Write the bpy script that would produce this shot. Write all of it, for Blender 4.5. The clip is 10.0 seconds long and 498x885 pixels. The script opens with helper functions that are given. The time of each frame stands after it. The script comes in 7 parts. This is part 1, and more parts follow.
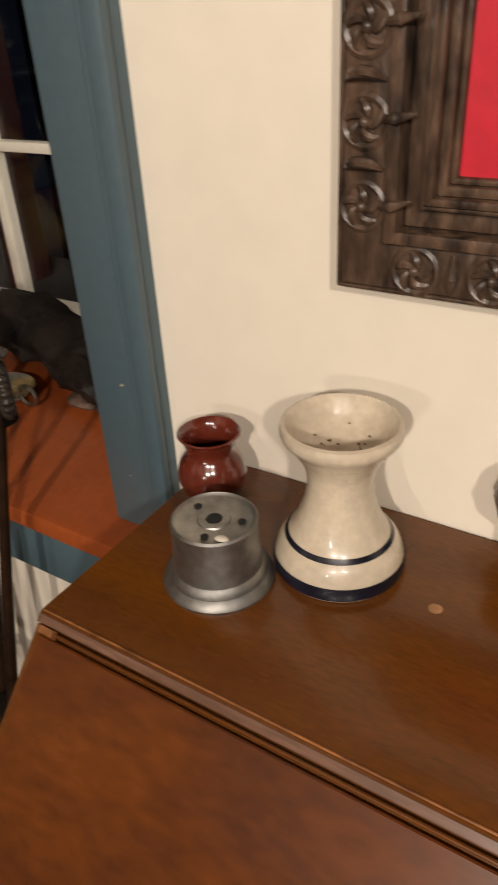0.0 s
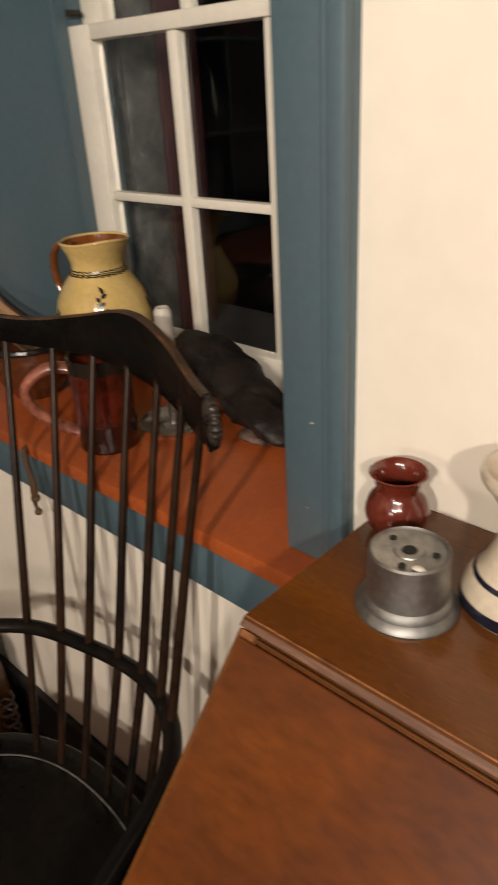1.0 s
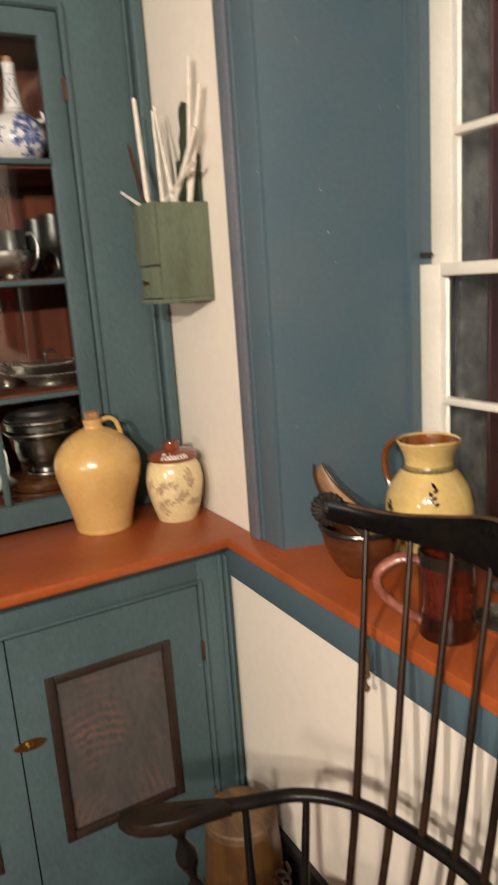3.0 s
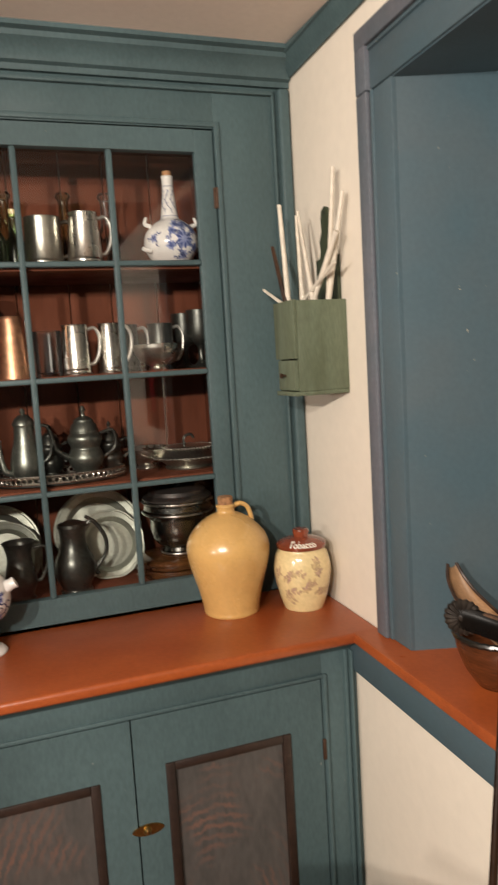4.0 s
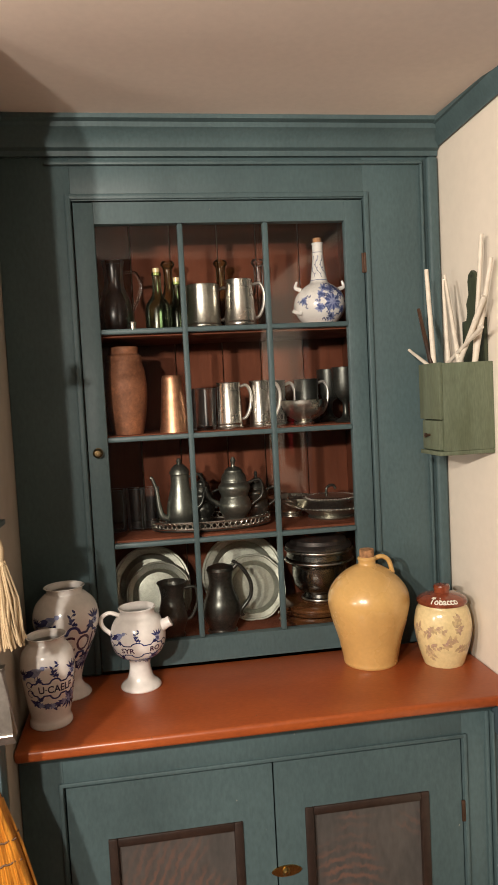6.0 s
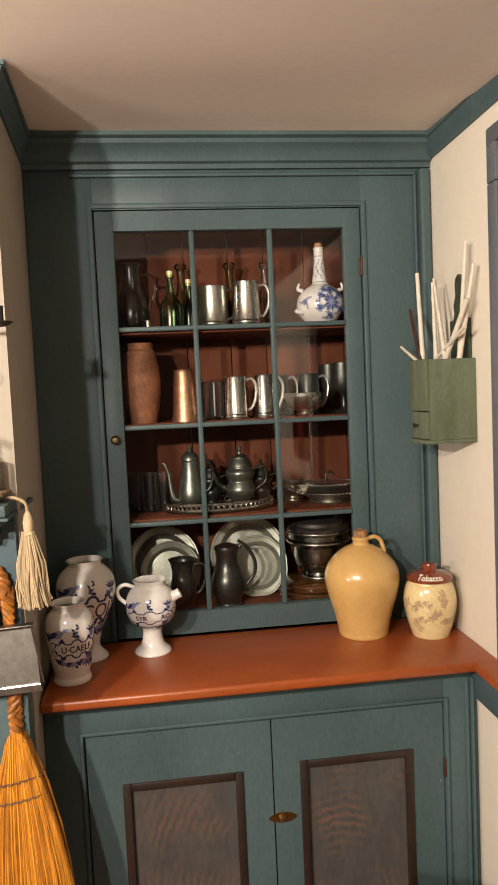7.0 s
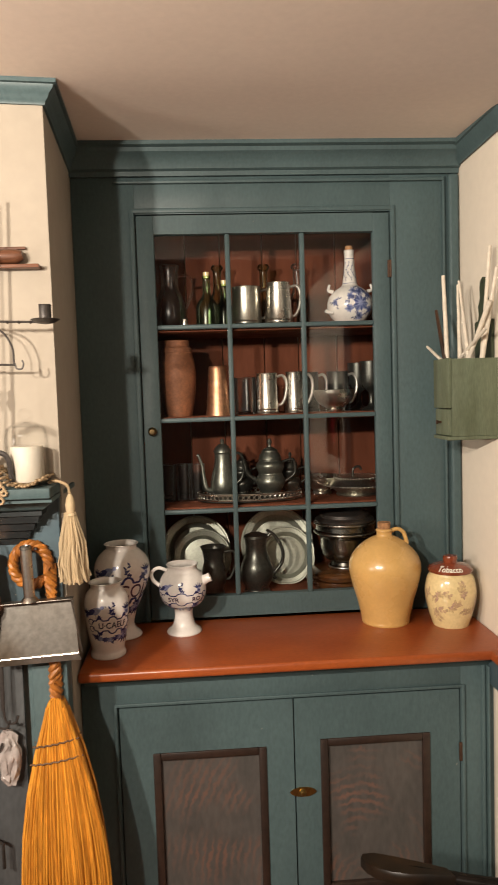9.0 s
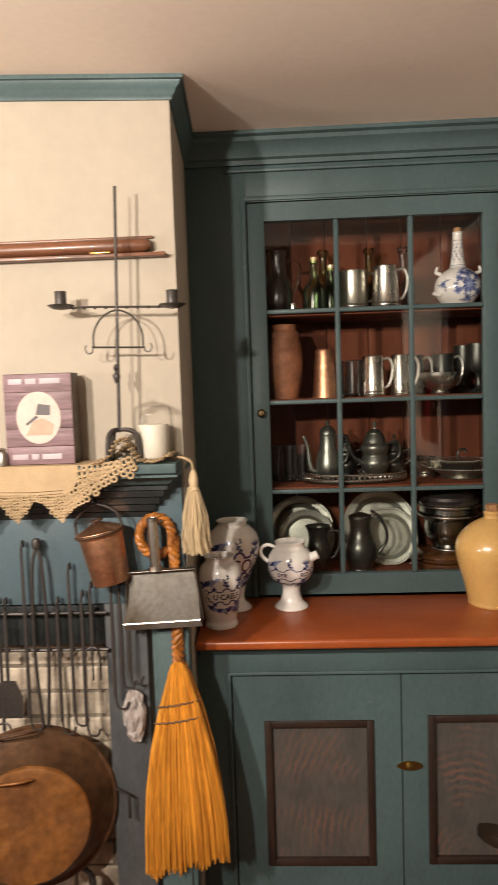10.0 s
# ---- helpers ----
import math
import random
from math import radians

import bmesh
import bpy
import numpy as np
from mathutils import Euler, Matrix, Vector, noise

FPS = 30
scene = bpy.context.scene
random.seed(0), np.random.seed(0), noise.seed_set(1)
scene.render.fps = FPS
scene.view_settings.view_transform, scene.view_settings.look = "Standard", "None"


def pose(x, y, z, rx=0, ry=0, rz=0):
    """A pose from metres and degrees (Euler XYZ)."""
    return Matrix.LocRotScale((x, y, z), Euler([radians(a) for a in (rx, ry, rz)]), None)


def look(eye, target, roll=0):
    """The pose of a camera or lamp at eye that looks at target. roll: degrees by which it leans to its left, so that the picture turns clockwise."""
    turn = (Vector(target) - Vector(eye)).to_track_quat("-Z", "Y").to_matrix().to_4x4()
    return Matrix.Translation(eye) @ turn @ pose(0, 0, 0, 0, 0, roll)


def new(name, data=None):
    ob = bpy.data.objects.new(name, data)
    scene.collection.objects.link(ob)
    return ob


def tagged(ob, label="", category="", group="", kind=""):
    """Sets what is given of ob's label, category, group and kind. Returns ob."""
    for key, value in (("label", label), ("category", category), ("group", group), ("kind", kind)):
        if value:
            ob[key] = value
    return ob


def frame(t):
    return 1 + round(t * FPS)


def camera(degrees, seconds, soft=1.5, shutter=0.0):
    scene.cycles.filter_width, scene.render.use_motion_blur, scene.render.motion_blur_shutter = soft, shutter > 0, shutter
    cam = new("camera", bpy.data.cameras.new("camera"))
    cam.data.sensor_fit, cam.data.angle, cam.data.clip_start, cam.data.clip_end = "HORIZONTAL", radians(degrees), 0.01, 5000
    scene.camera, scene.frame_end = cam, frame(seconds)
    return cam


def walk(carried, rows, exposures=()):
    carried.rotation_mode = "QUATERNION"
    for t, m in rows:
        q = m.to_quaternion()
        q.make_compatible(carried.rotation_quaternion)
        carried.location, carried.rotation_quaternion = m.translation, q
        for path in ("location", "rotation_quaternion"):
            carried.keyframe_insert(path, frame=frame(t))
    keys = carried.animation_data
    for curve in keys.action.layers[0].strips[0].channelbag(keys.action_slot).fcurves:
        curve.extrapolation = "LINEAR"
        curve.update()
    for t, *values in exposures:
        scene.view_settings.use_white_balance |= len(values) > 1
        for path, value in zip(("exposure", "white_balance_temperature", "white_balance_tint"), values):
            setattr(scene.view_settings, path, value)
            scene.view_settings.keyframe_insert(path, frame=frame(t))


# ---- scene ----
cam = camera(38.9, 10.0, shutter=0.5)
PATH = [
    (0, (1.79, -0.407, 1.35), (0.844, 1.01, 0.302), -3.4),
    (0.5, (1.782, -0.438, 1.359), (0.689, 0.916, 0.374), -3.7),
    (1, (1.77, -0.485, 1.37), (0.529, 0.791, 0.457), -3.5),
    (1.5, (1.743, -0.531, 1.369), (0.365, 0.664, 0.547), -3.6),
    (2, (1.725, -0.585, 1.396), (0.222, 0.516, 0.669), -4.3),
    (2.5, (1.712, -0.639, 1.428), (0.101, 0.381, 0.824), -4.4),
    (3, (1.712, -0.692, 1.464), (0.001, 0.241, 1.013), -4.0),
    (3.2, (1.717, -0.699, 1.464), (-0.038, 0.183, 1.088), -3.5),
    (4.3, (1.715, -0.704, 1.538), (-0.194, -0.146, 1.331), -3.4),
    (4.5, (1.71, -0.713, 1.559), (-0.213, -0.201, 1.357), -3.3),
    (5, (1.714, -0.729, 1.573), (-0.242, -0.343, 1.41), -3.1),
    (5.5, (1.735, -0.742, 1.577), (-0.235, -0.423, 1.44), -3.0),
    (6.8, (1.91, -0.765, 1.575), (-0.07, -0.515, 1.444), -2.7),
    (7, (1.949, -0.745, 1.57), (-0.032, -0.506, 1.432), -2.6),
    (7.5, (2.024, -0.73, 1.563), (0.041, -0.508, 1.42), -2.4),
    (8, (2.043, -0.727, 1.565), (0.058, -0.524, 1.431), -2.2),
    (8.5, (2.038, -0.722, 1.565), (0.05, -0.548, 1.43), -1.9),
    (9, (2.048, -0.731, 1.559), (0.057, -0.601, 1.423), -1.8),
    (9.5, (2.074, -0.764, 1.544), (0.08, -0.733, 1.394), -1.8),
    (10, (2.103, -0.816, 1.544), (0.112, -0.91, 1.383), -1.9),
]
walk(cam, [(t, look(eye, target, roll)) for t, eye, target, roll in PATH], [(0, -0.23, 6500, 10), (1.0, 0.06, 6420, 10), (1.5, 0.42, 6360, 10), (3.0, 0.64, 6340, 10), (5.0, 0.70, 6340, 10), (5.5, 0.68, 6360, 10), (7.5, 0.66, 6700, 10), (9.0, 0.60, 6700, 10), (10, 0.48, 6560, 10)])

# ---- light ----
world = bpy.data.worlds.new("world")
scene.world = world
world.use_nodes = True
world.node_tree.nodes["Background"].inputs["Color"].default_value = (0.10, 0.14, 0.25, 1)
world.node_tree.nodes["Background"].inputs["Strength"].default_value = 0.02


def lamp(name, place, watts, radius, colour):
    data = bpy.data.lights.new(name, "POINT")
    data.energy, data.shadow_soft_size, data.color = watts, radius, colour
    ob = new(name, data)
    ob.location = place
    return ob


WARM = (1.0, 0.89, 0.77)
lamp("lamp_bulb", (2.12, -1.765, 1.92), 96, 0.035, WARM)
lamp("lamp_bulb", (2.70, -1.54, 2.06), 96, 0.04, WARM)
lamp("lamp_bulb", (1.90, -2.75, 1.62), 22, 0.04, WARM)
lamp("lamp_bulb", (2.02, -3.30, 1.62), 30, 0.05, WARM)


# ---- materials ----
def rgb(c, k=1.0):
    return (c[0] * k, c[1] * k, c[2] * k, 1)


def material(name, colour, rough=0.5, metal=0.0, grain=60.0, blotch=4.0, vary=0.12, bump=0.15, depth=0.002, stretch=(1, 1, 1), second=None,
             coat=0.0, rand=0.0, spec=0.5, island=False):
    """A surface with fine grain and broad blotches; stretch draws the grain out along an axis; second is the tint of the blotches."""
    m = bpy.data.materials.new(name)
    m.use_nodes = True
    nt = m.node_tree
    n, l = nt.nodes, nt.links
    p = n["Principled BSDF"]
    tc, mp = n.new("ShaderNodeTexCoord"), n.new("ShaderNodeMapping")
    mp.inputs["Scale"].default_value = stretch
    l.new(tc.outputs["Object"], mp.inputs["Vector"])
    fine, broad = n.new("ShaderNodeTexNoise"), n.new("ShaderNodeTexNoise")
    fine.inputs["Scale"].default_value, fine.inputs["Detail"].default_value = grain, 6
    broad.inputs["Scale"].default_value, broad.inputs["Detail"].default_value = blotch, 4
    l.new(mp.outputs["Vector"], fine.inputs["Vector"])
    l.new(mp.outputs["Vector"], broad.inputs["Vector"])
    second = second or tuple(c * (1 - 1.6 * vary) for c in colour)
    mix = n.new("ShaderNodeMix")
    mix.data_type = "RGBA"
    mix.inputs["A"].default_value, mix.inputs["B"].default_value = rgb(colour, 1 + vary * 0.5), rgb(second)
    ramp = n.new("ShaderNodeMapRange")
    ramp.inputs["From Min"].default_value, ramp.inputs["From Max"].default_value = 0.35, 0.7
    l.new(broad.outputs["Fac"], ramp.inputs["Value"])
    l.new(ramp.outputs["Result"], mix.inputs["Factor"])
    mul = n.new("ShaderNodeMix")
    mul.data_type, mul.blend_type = "RGBA", "MULTIPLY"
    mul.inputs["Factor"].default_value = 1.0
    span = n.new("ShaderNodeMapRange")
    span.inputs["From Min"].default_value, span.inputs["From Max"].default_value = 0.3, 0.7
    span.inputs["To Min"].default_value, span.inputs["To Max"].default_value = 1 - vary, 1 + vary * 0.5
    l.new(fine.outputs["Fac"], span.inputs["Value"])
    l.new(mix.outputs["Result"], mul.inputs["A"])
    l.new(span.outputs["Result"], mul.inputs["B"])
    out = mul.outputs["Result"]
    if rand:
        info, hsv, mr = n.new("ShaderNodeObjectInfo"), n.new("ShaderNodeHueSaturation"), n.new("ShaderNodeMapRange")
        mr.inputs["To Min"].default_value, mr.inputs["To Max"].default_value = 1 - rand, 1 + rand
        geo = n.new("ShaderNodeNewGeometry")
        l.new(geo.outputs["Random Per Island"] if island else info.outputs["Random"], mr.inputs["Value"])
        l.new(mr.outputs["Result"], hsv.inputs["Value"])
        l.new(out, hsv.inputs["Color"])
        out = hsv.outputs["Color"]
    l.new(out, p.inputs["Base Color"])
    rr = n.new("ShaderNodeMapRange")
    rr.inputs["From Min"].default_value, rr.inputs["From Max"].default_value = 0.3, 0.7
    rr.inputs["To Min"].default_value, rr.inputs["To Max"].default_value = max(0.02, rough * 0.8), min(1, rough * 1.2)
    l.new(broad.outputs["Fac"], rr.inputs["Value"])
    l.new(rr.outputs["Result"], p.inputs["Roughness"])
    p.inputs["Metallic"].default_value = metal
    p.inputs["Specular IOR Level"].default_value = spec
    p.inputs["Coat Weight"].default_value = coat
    p.inputs["Coat Roughness"].default_value = 0.08
    if bump:
        b = n.new("ShaderNodeBump")
        b.inputs["Strength"].default_value, b.inputs["Distance"].default_value = bump, depth
        l.new(fine.outputs["Fac"], b.inputs["Height"])
        l.new(b.outputs["Normal"], p.inputs["Normal"])
    return m


def clear(name, colour=(1, 1, 1), rough=0.0, ior=1.45):
    m = bpy.data.materials.new(name)
    m.use_nodes = True
    p = m.node_tree.nodes["Principled BSDF"]
    p.inputs["Base Color"].default_value = rgb(colour)
    p.inputs["Transmission Weight"].default_value, p.inputs["Roughness"].default_value, p.inputs["IOR"].default_value = 1, rough, ior
    return m


def thin_glass(name, tint, rough=0.22, blend=0.13, weight=0.65):
    """A thin blown wall: clear through its face, glossy towards its edges."""
    m = bpy.data.materials.new(name)
    m.use_nodes = True
    nt = m.node_tree
    nt.nodes.remove(nt.nodes["Principled BSDF"])
    clr, gls, mix, lw = (nt.nodes.new(k) for k in ("ShaderNodeBsdfTransparent", "ShaderNodeBsdfGlossy", "ShaderNodeMixShader", "ShaderNodeLayerWeight"))
    clr.inputs["Color"].default_value = rgb(tint)
    gls.inputs["Roughness"].default_value = rough
    lw.inputs["Blend"].default_value = blend
    soft = nt.nodes.new("ShaderNodeMath")
    soft.operation = "MULTIPLY"
    soft.inputs[1].default_value = weight
    nt.links.new(lw.outputs["Fresnel"], soft.inputs[0])
    nt.links.new(soft.outputs[0], mix.inputs[0])
    nt.links.new(clr.outputs[0], mix.inputs[1])
    nt.links.new(gls.outputs[0], mix.inputs[2])
    nt.links.new(mix.outputs[0], nt.nodes["Material Output"].inputs["Surface"])
    return m


M = {
    "thin": thin_glass("thin_blown_glass", (0.982, 0.985, 0.98), 0.28, 0.26, 1.0),
    "thin_green": thin_glass("thin_green_glass", (0.84, 0.93, 0.78), 0.20, 0.22, 1.0),
    "thin_olive": thin_glass("thin_olive_glass", (0.84, 0.86, 0.72), 0.20, 0.22, 1.0),
    "plaster": material("plaster", (0.77, 0.695, 0.585), 0.75, grain=35, blotch=2.2, vary=0.03, bump=0.12, depth=0.001, spec=0.3),
    "ceiling": material("ceiling_plaster", (0.86, 0.745, 0.655), 0.85, grain=60, blotch=1.5, vary=0.03, bump=0.06, depth=0.001, spec=0.2),
    "blue": material("slate_blue_paint", (0.072, 0.112, 0.118), 0.50, spec=0.30, grain=140, blotch=5, vary=0.13, bump=0.10, depth=0.0012, second=(0.057, 0.090, 0.095), stretch=(1, 1, 0.45)),
    "window_blue": material("worn_blue_paint", (0.068, 0.110, 0.132), 0.45, grain=110, blotch=6, vary=0.07, bump=0.06, depth=0.001, second=(0.078, 0.110, 0.126)),
    "red": material("brick_red_paint", (0.330, 0.076, 0.018), 0.34, grain=150, blotch=7, vary=0.14, bump=0.10, depth=0.001, second=(0.275, 0.058, 0.014), stretch=(1, 0.5, 1)),
    "red_brown": material("red_brown_boards", (0.165, 0.054, 0.029), 0.75, grain=40, blotch=5, vary=0.18, second=(0.118, 0.038, 0.020), stretch=(3, 3, 0.6), bump=0.12, rand=0.10, spec=0.10),
    "white": material("cream_white_paint", (0.80, 0.75, 0.64), 0.4, grain=100, blotch=9, vary=0.04, bump=0.06, depth=0.001),
    "glass": thin_glass("old_door_glass", (0.985, 0.988, 0.980), 0.03, 0.32),
    "sash_glass": clear("old_sash_glass", ior=1.27),
    "mahogany": material("mahogany", (0.106, 0.033, 0.0030), 0.26, spec=0.35, grain=110, blotch=5, vary=0.20, stretch=(1.0, 4, 4), bump=0.08, depth=0.0006, second=(0.072, 0.021, 0.003), coat=0.25),
    "mahogany_fall": material("mahogany_fall", (0.105, 0.0275, 0.0036), 0.33, grain=60, blotch=6, vary=0.26, stretch=(0.9, 2.2, 2.2), bump=0.06, depth=0.0006, second=(0.060, 0.0145, 0.002), spec=0.35),
    "black_paint": material("worn_black_paint", (0.0036, 0.0034, 0.0032), 0.26, grain=90, blotch=8, vary=0.3, bump=0.12, depth=0.0006, spec=0.11, second=(0.008, 0.006, 0.0045)),
    "dark": material("dark_board", (0.012, 0.010, 0.009), 0.6, vary=0.3),
    "brick": material("floor_brick", (0.21, 0.068, 0.032), 0.6, grain=80, blotch=12, vary=0.3, bump=0.5, depth=0.003, rand=0.3),
    "mortar": material("dark_mortar", (0.05, 0.04, 0.032), 0.9, vary=0.3, bump=0.5),
    "limewash": material("limewashed_brick", (0.58, 0.50, 0.40), 0.85, grain=50, blotch=9, vary=0.3, bump=0.5, depth=0.004, second=(0.30, 0.24, 0.18), rand=0.1),
    "brass": material("aged_brass", (0.55, 0.36, 0.12), 0.30, 1.0, vary=0.25, grain=200, bump=0.05),
    "rust": material("rusty_iron", (0.09, 0.045, 0.025), 0.6, 0.4, vary=0.35, grain=200, bump=0.3),
    "iron": material("black_iron", (0.058, 0.050, 0.046), 0.48, 0.5, vary=0.3, grain=180, bump=0.25),
    "panel": material("grained_panel", (0.082, 0.074, 0.068), 0.5, grain=40, blotch=7, vary=0.18, stretch=(2, 2, 0.7), bump=0.1, second=(0.062, 0.058, 0.054)),
    # for made-up surfaces out of view, dark so that little light bounces back
    "unseen_dark": material("unseen_dark_boards", (0.040, 0.024, 0.016), 0.5, grain=40, blotch=3, vary=0.25, stretch=(5, 5, 0.7)),
    "casing_edge": material("rubbed_mauve_grey_paint", (0.125, 0.128, 0.148), 0.5, grain=110, blotch=9, vary=0.12, bump=0.08, depth=0.001, second=(0.10, 0.122, 0.142)),
    "lime_mortar": material("lime_mortar", (0.26, 0.22, 0.17), 0.9, vary=0.3, bump=0.5),
    "brick_field": material("floor_brick_field", (0.13, 0.048, 0.026), 0.6, grain=80, blotch=12, vary=0.3, bump=0.5, depth=0.003, rand=0.3, island=True),
    # slate darkened to hold the mantel shelf's shade; the lintel uses it too
    "dark_slate": material("shade_dark_slate_paint", (0.011, 0.014, 0.015), 0.32, grain=120, blotch=12, vary=0.3, bump=0.1, second=(0.022, 0.028, 0.030)),
    # cream plaster in a darker copy, offsetting strong lamp light on the breast
    "chimney": material("dimmed_chimney_plaster", (0.385, 0.338, 0.275), 0.8, grain=35, blotch=3, vary=0.04, bump=0.12, depth=0.001, spec=0.25),
    "panel_edge": material("dark_brown_moulding", (0.030, 0.017, 0.012), 0.45, vary=0.3),
}


def feathered():
    """Brown panel paint drawn into arching feathers with a dry brush."""
    m = M["panel"]
    n, l = m.node_tree.nodes, m.node_tree.links
    p = n["Principled BSDF"]
    tc, mp, wave, ramp = n.new("ShaderNodeTexCoord"), n.new("ShaderNodeMapping"), n.new("ShaderNodeTexWave"), n.new("ShaderNodeValToRGB")
    mp.inputs["Location"].default_value = (0, 0.36, -0.22)
    mp.inputs["Scale"].default_value = (1, 1.0, 0.8)
    wave.wave_type, wave.rings_direction = "RINGS", "X"
    for k, v in (("Scale", 17.0), ("Distortion", 4.5), ("Detail", 3.0), ("Detail Scale", 3.0), ("Detail Roughness", 0.62)):
        wave.inputs[k].default_value = v
    old = p.inputs["Base Color"].links[0].from_socket
    mix = n.new("ShaderNodeMix")
    mix.data_type = "RGBA"
    mix.inputs["B"].default_value = (0.150, 0.084, 0.064, 1)
    ramp.color_ramp.elements[0].position, ramp.color_ramp.elements[1].position = 0.30, 1.0
    ramp.color_ramp.elements[0].color, ramp.color_ramp.elements[1].color = (0, 0, 0, 1), (0.95, 0.95, 0.95, 1)
    l.new(tc.outputs["Object"], mp.inputs["Vector"])
    l.new(mp.outputs["Vector"], wave.inputs["Vector"])
    l.new(wave.outputs["Fac"], ramp.inputs["Fac"])
    patch, keep, both = n.new("ShaderNodeTexNoise"), n.new("ShaderNodeMapRange"), n.new("ShaderNodeMath")
    patch.inputs["Scale"].default_value, patch.inputs["Detail"].default_value = 9, 3
    keep.inputs["From Min"].default_value, keep.inputs["From Max"].default_value = 0.42, 0.66
    both.operation = "MULTIPLY"
    l.new(tc.outputs["Object"], patch.inputs["Vector"])
    l.new(patch.outputs["Fac"], keep.inputs["Value"])
    l.new(keep.outputs["Result"], both.inputs[0])
    l.new(ramp.outputs["Color"], both.inputs[1])
    l.new(both.outputs["Value"], mix.inputs["Factor"])
    l.new(old, mix.inputs["A"])
    l.new(mix.outputs["Result"], p.inputs["Base Color"])


feathered()


def chipped(name, amount, colour):
    """Small chips where old paint has come off."""
    nt = M[name].node_tree
    n, l = nt.nodes, nt.links
    p = n["Principled BSDF"]
    tc, noise_a, ramp, mix = n.new("ShaderNodeTexCoord"), n.new("ShaderNodeTexNoise"), n.new("ShaderNodeMapRange"), n.new("ShaderNodeMix")
    noise_a.inputs["Scale"].default_value, noise_a.inputs["Detail"].default_value, noise_a.inputs["Roughness"].default_value = 75, 3, 0.55
    ramp.inputs["From Min"].default_value, ramp.inputs["From Max"].default_value = amount, amount + 0.02
    mix.data_type = "RGBA"
    mix.inputs["B"].default_value = rgb(colour)
    old = p.inputs["Base Color"].links[0].from_socket
    l.new(tc.outputs["Object"], noise_a.inputs["Vector"])
    l.new(noise_a.outputs["Fac"], ramp.inputs["Value"])
    l.new(ramp.outputs["Result"], mix.inputs["Factor"])
    l.new(old, mix.inputs["A"])
    l.new(mix.outputs["Result"], p.inputs["Base Color"])


chipped("window_blue", 0.745, (0.42, 0.38, 0.28))
chipped("blue", 0.765, (0.34, 0.32, 0.26))
chipped("red", 0.765, (0.16, 0.07, 0.04))

# ---- building blocks ----
def bx(bm, x0, x1, y0, y1, z0, z1, bevel=0.0, seg=2):
    r = bmesh.ops.create_cube(bm, size=1.0)
    vs = r["verts"]
    for v in vs:
        v.co = Vector((x0 + (v.co.x + 0.5) * (x1 - x0), y0 + (v.co.y + 0.5) * (y1 - y0), z0 + (v.co.z + 0.5) * (z1 - z0)))
    if bevel:
        es = list({e for v in vs for e in v.link_edges})
        bmesh.ops.bevel(bm, geom=es, offset=bevel, segments=seg, profile=0.5, affect="EDGES")
    return bm


def box(x0, x1, y0, y1, z0, z1, bevel=0.0, seg=2):
    return bx(bmesh.new(), x0, x1, y0, y1, z0, z1, bevel, seg)


def lathe(profile, seg=40, bm=None, at=(0, 0, 0), squash=1.0):
    """Turns a profile of (radius, height) about the upright axis through at."""
    bm = bm or bmesh.new()
    rings = []
    for r, z in profile:
        if r < 1e-6:
            rings.append([bm.verts.new((at[0], at[1], at[2] + z))])
        else:
            rings.append([bm.verts.new((at[0] + r * math.cos(2 * math.pi * i / seg), at[1] + squash * r * math.sin(2 * math.pi * i / seg), at[2] + z)) for i in range(seg)])
    for a, b in zip(rings, rings[1:]):
        for i in range(seg):
            j = (i + 1) % seg
            if len(a) == 1 and len(b) == 1:
                continue
            if len(a) == 1:
                bm.faces.new((a[0], b[j], b[i]))
            elif len(b) == 1:
                bm.faces.new((a[i], a[j], b[0]))
            else:
                bm.faces.new((a[i], a[j], b[j], b[i]))
    return bm


def smooth_line(pts, n=6):
    """A Catmull-Rom line through the points."""
    ps = [Vector(p) for p in pts]
    ps = [2 * ps[0] - ps[1]] + ps + [2 * ps[-1] - ps[-2]]
    out = []
    for a, b, c, d in zip(ps, ps[1:], ps[2:], ps[3:]):
        for k in range(n):
            t = k / n
            out.append(0.5 * (2 * b + (c - a) * t + (2 * a - 5 * b + 4 * c - d) * t * t + (3 * b - a - 3 * c + d) * t ** 3))
    out.append(ps[-2])
    return out


def tube(pts, r, seg=10, bm=None, flat=1.0, closed=False):
    """A round bar along the points; r a number or one for each point; flat squashes it along its own binormal."""
    bm = bm or bmesh.new()
    ps = [Vector(p) for p in pts]
    n = len(ps)
    rs = [r] * n if isinstance(r, (int, float)) else [float(np.interp(i / (n - 1), np.linspace(0, 1, len(r)), r)) for i in range(n)]
    up, rings = None, []
    for i, p in enumerate(ps):
        if closed:
            t = ps[(i + 1) % n] - ps[i - 1]
        else:
            t = ps[min(i + 1, n - 1)] - ps[max(i - 1, 0)]
        t.normalize()
        if up is None:
            up = Vector((0, 0, 1)) if abs(t.z) < 0.9 else Vector((1, 0, 0))
        side = t.cross(up).normalized()
        up = side.cross(t).normalized()
        rings.append([bm.verts.new(p + rs[i] * (math.cos(2 * math.pi * k / seg) * side + flat * math.sin(2 * math.pi * k / seg) * up)) for k in range(seg)])
    pairs = list(zip(rings, rings[1:])) + ([(rings[-1], rings[0])] if closed else [])
    for a, b in pairs:
        for k in range(seg):
            bm.faces.new((a[k], a[(k + 1) % seg], b[(k + 1) % seg], b[k]))
    if not closed:
        bm.faces.new(rings[0][::-1])
        bm.faces.new(rings[-1])
    return bm


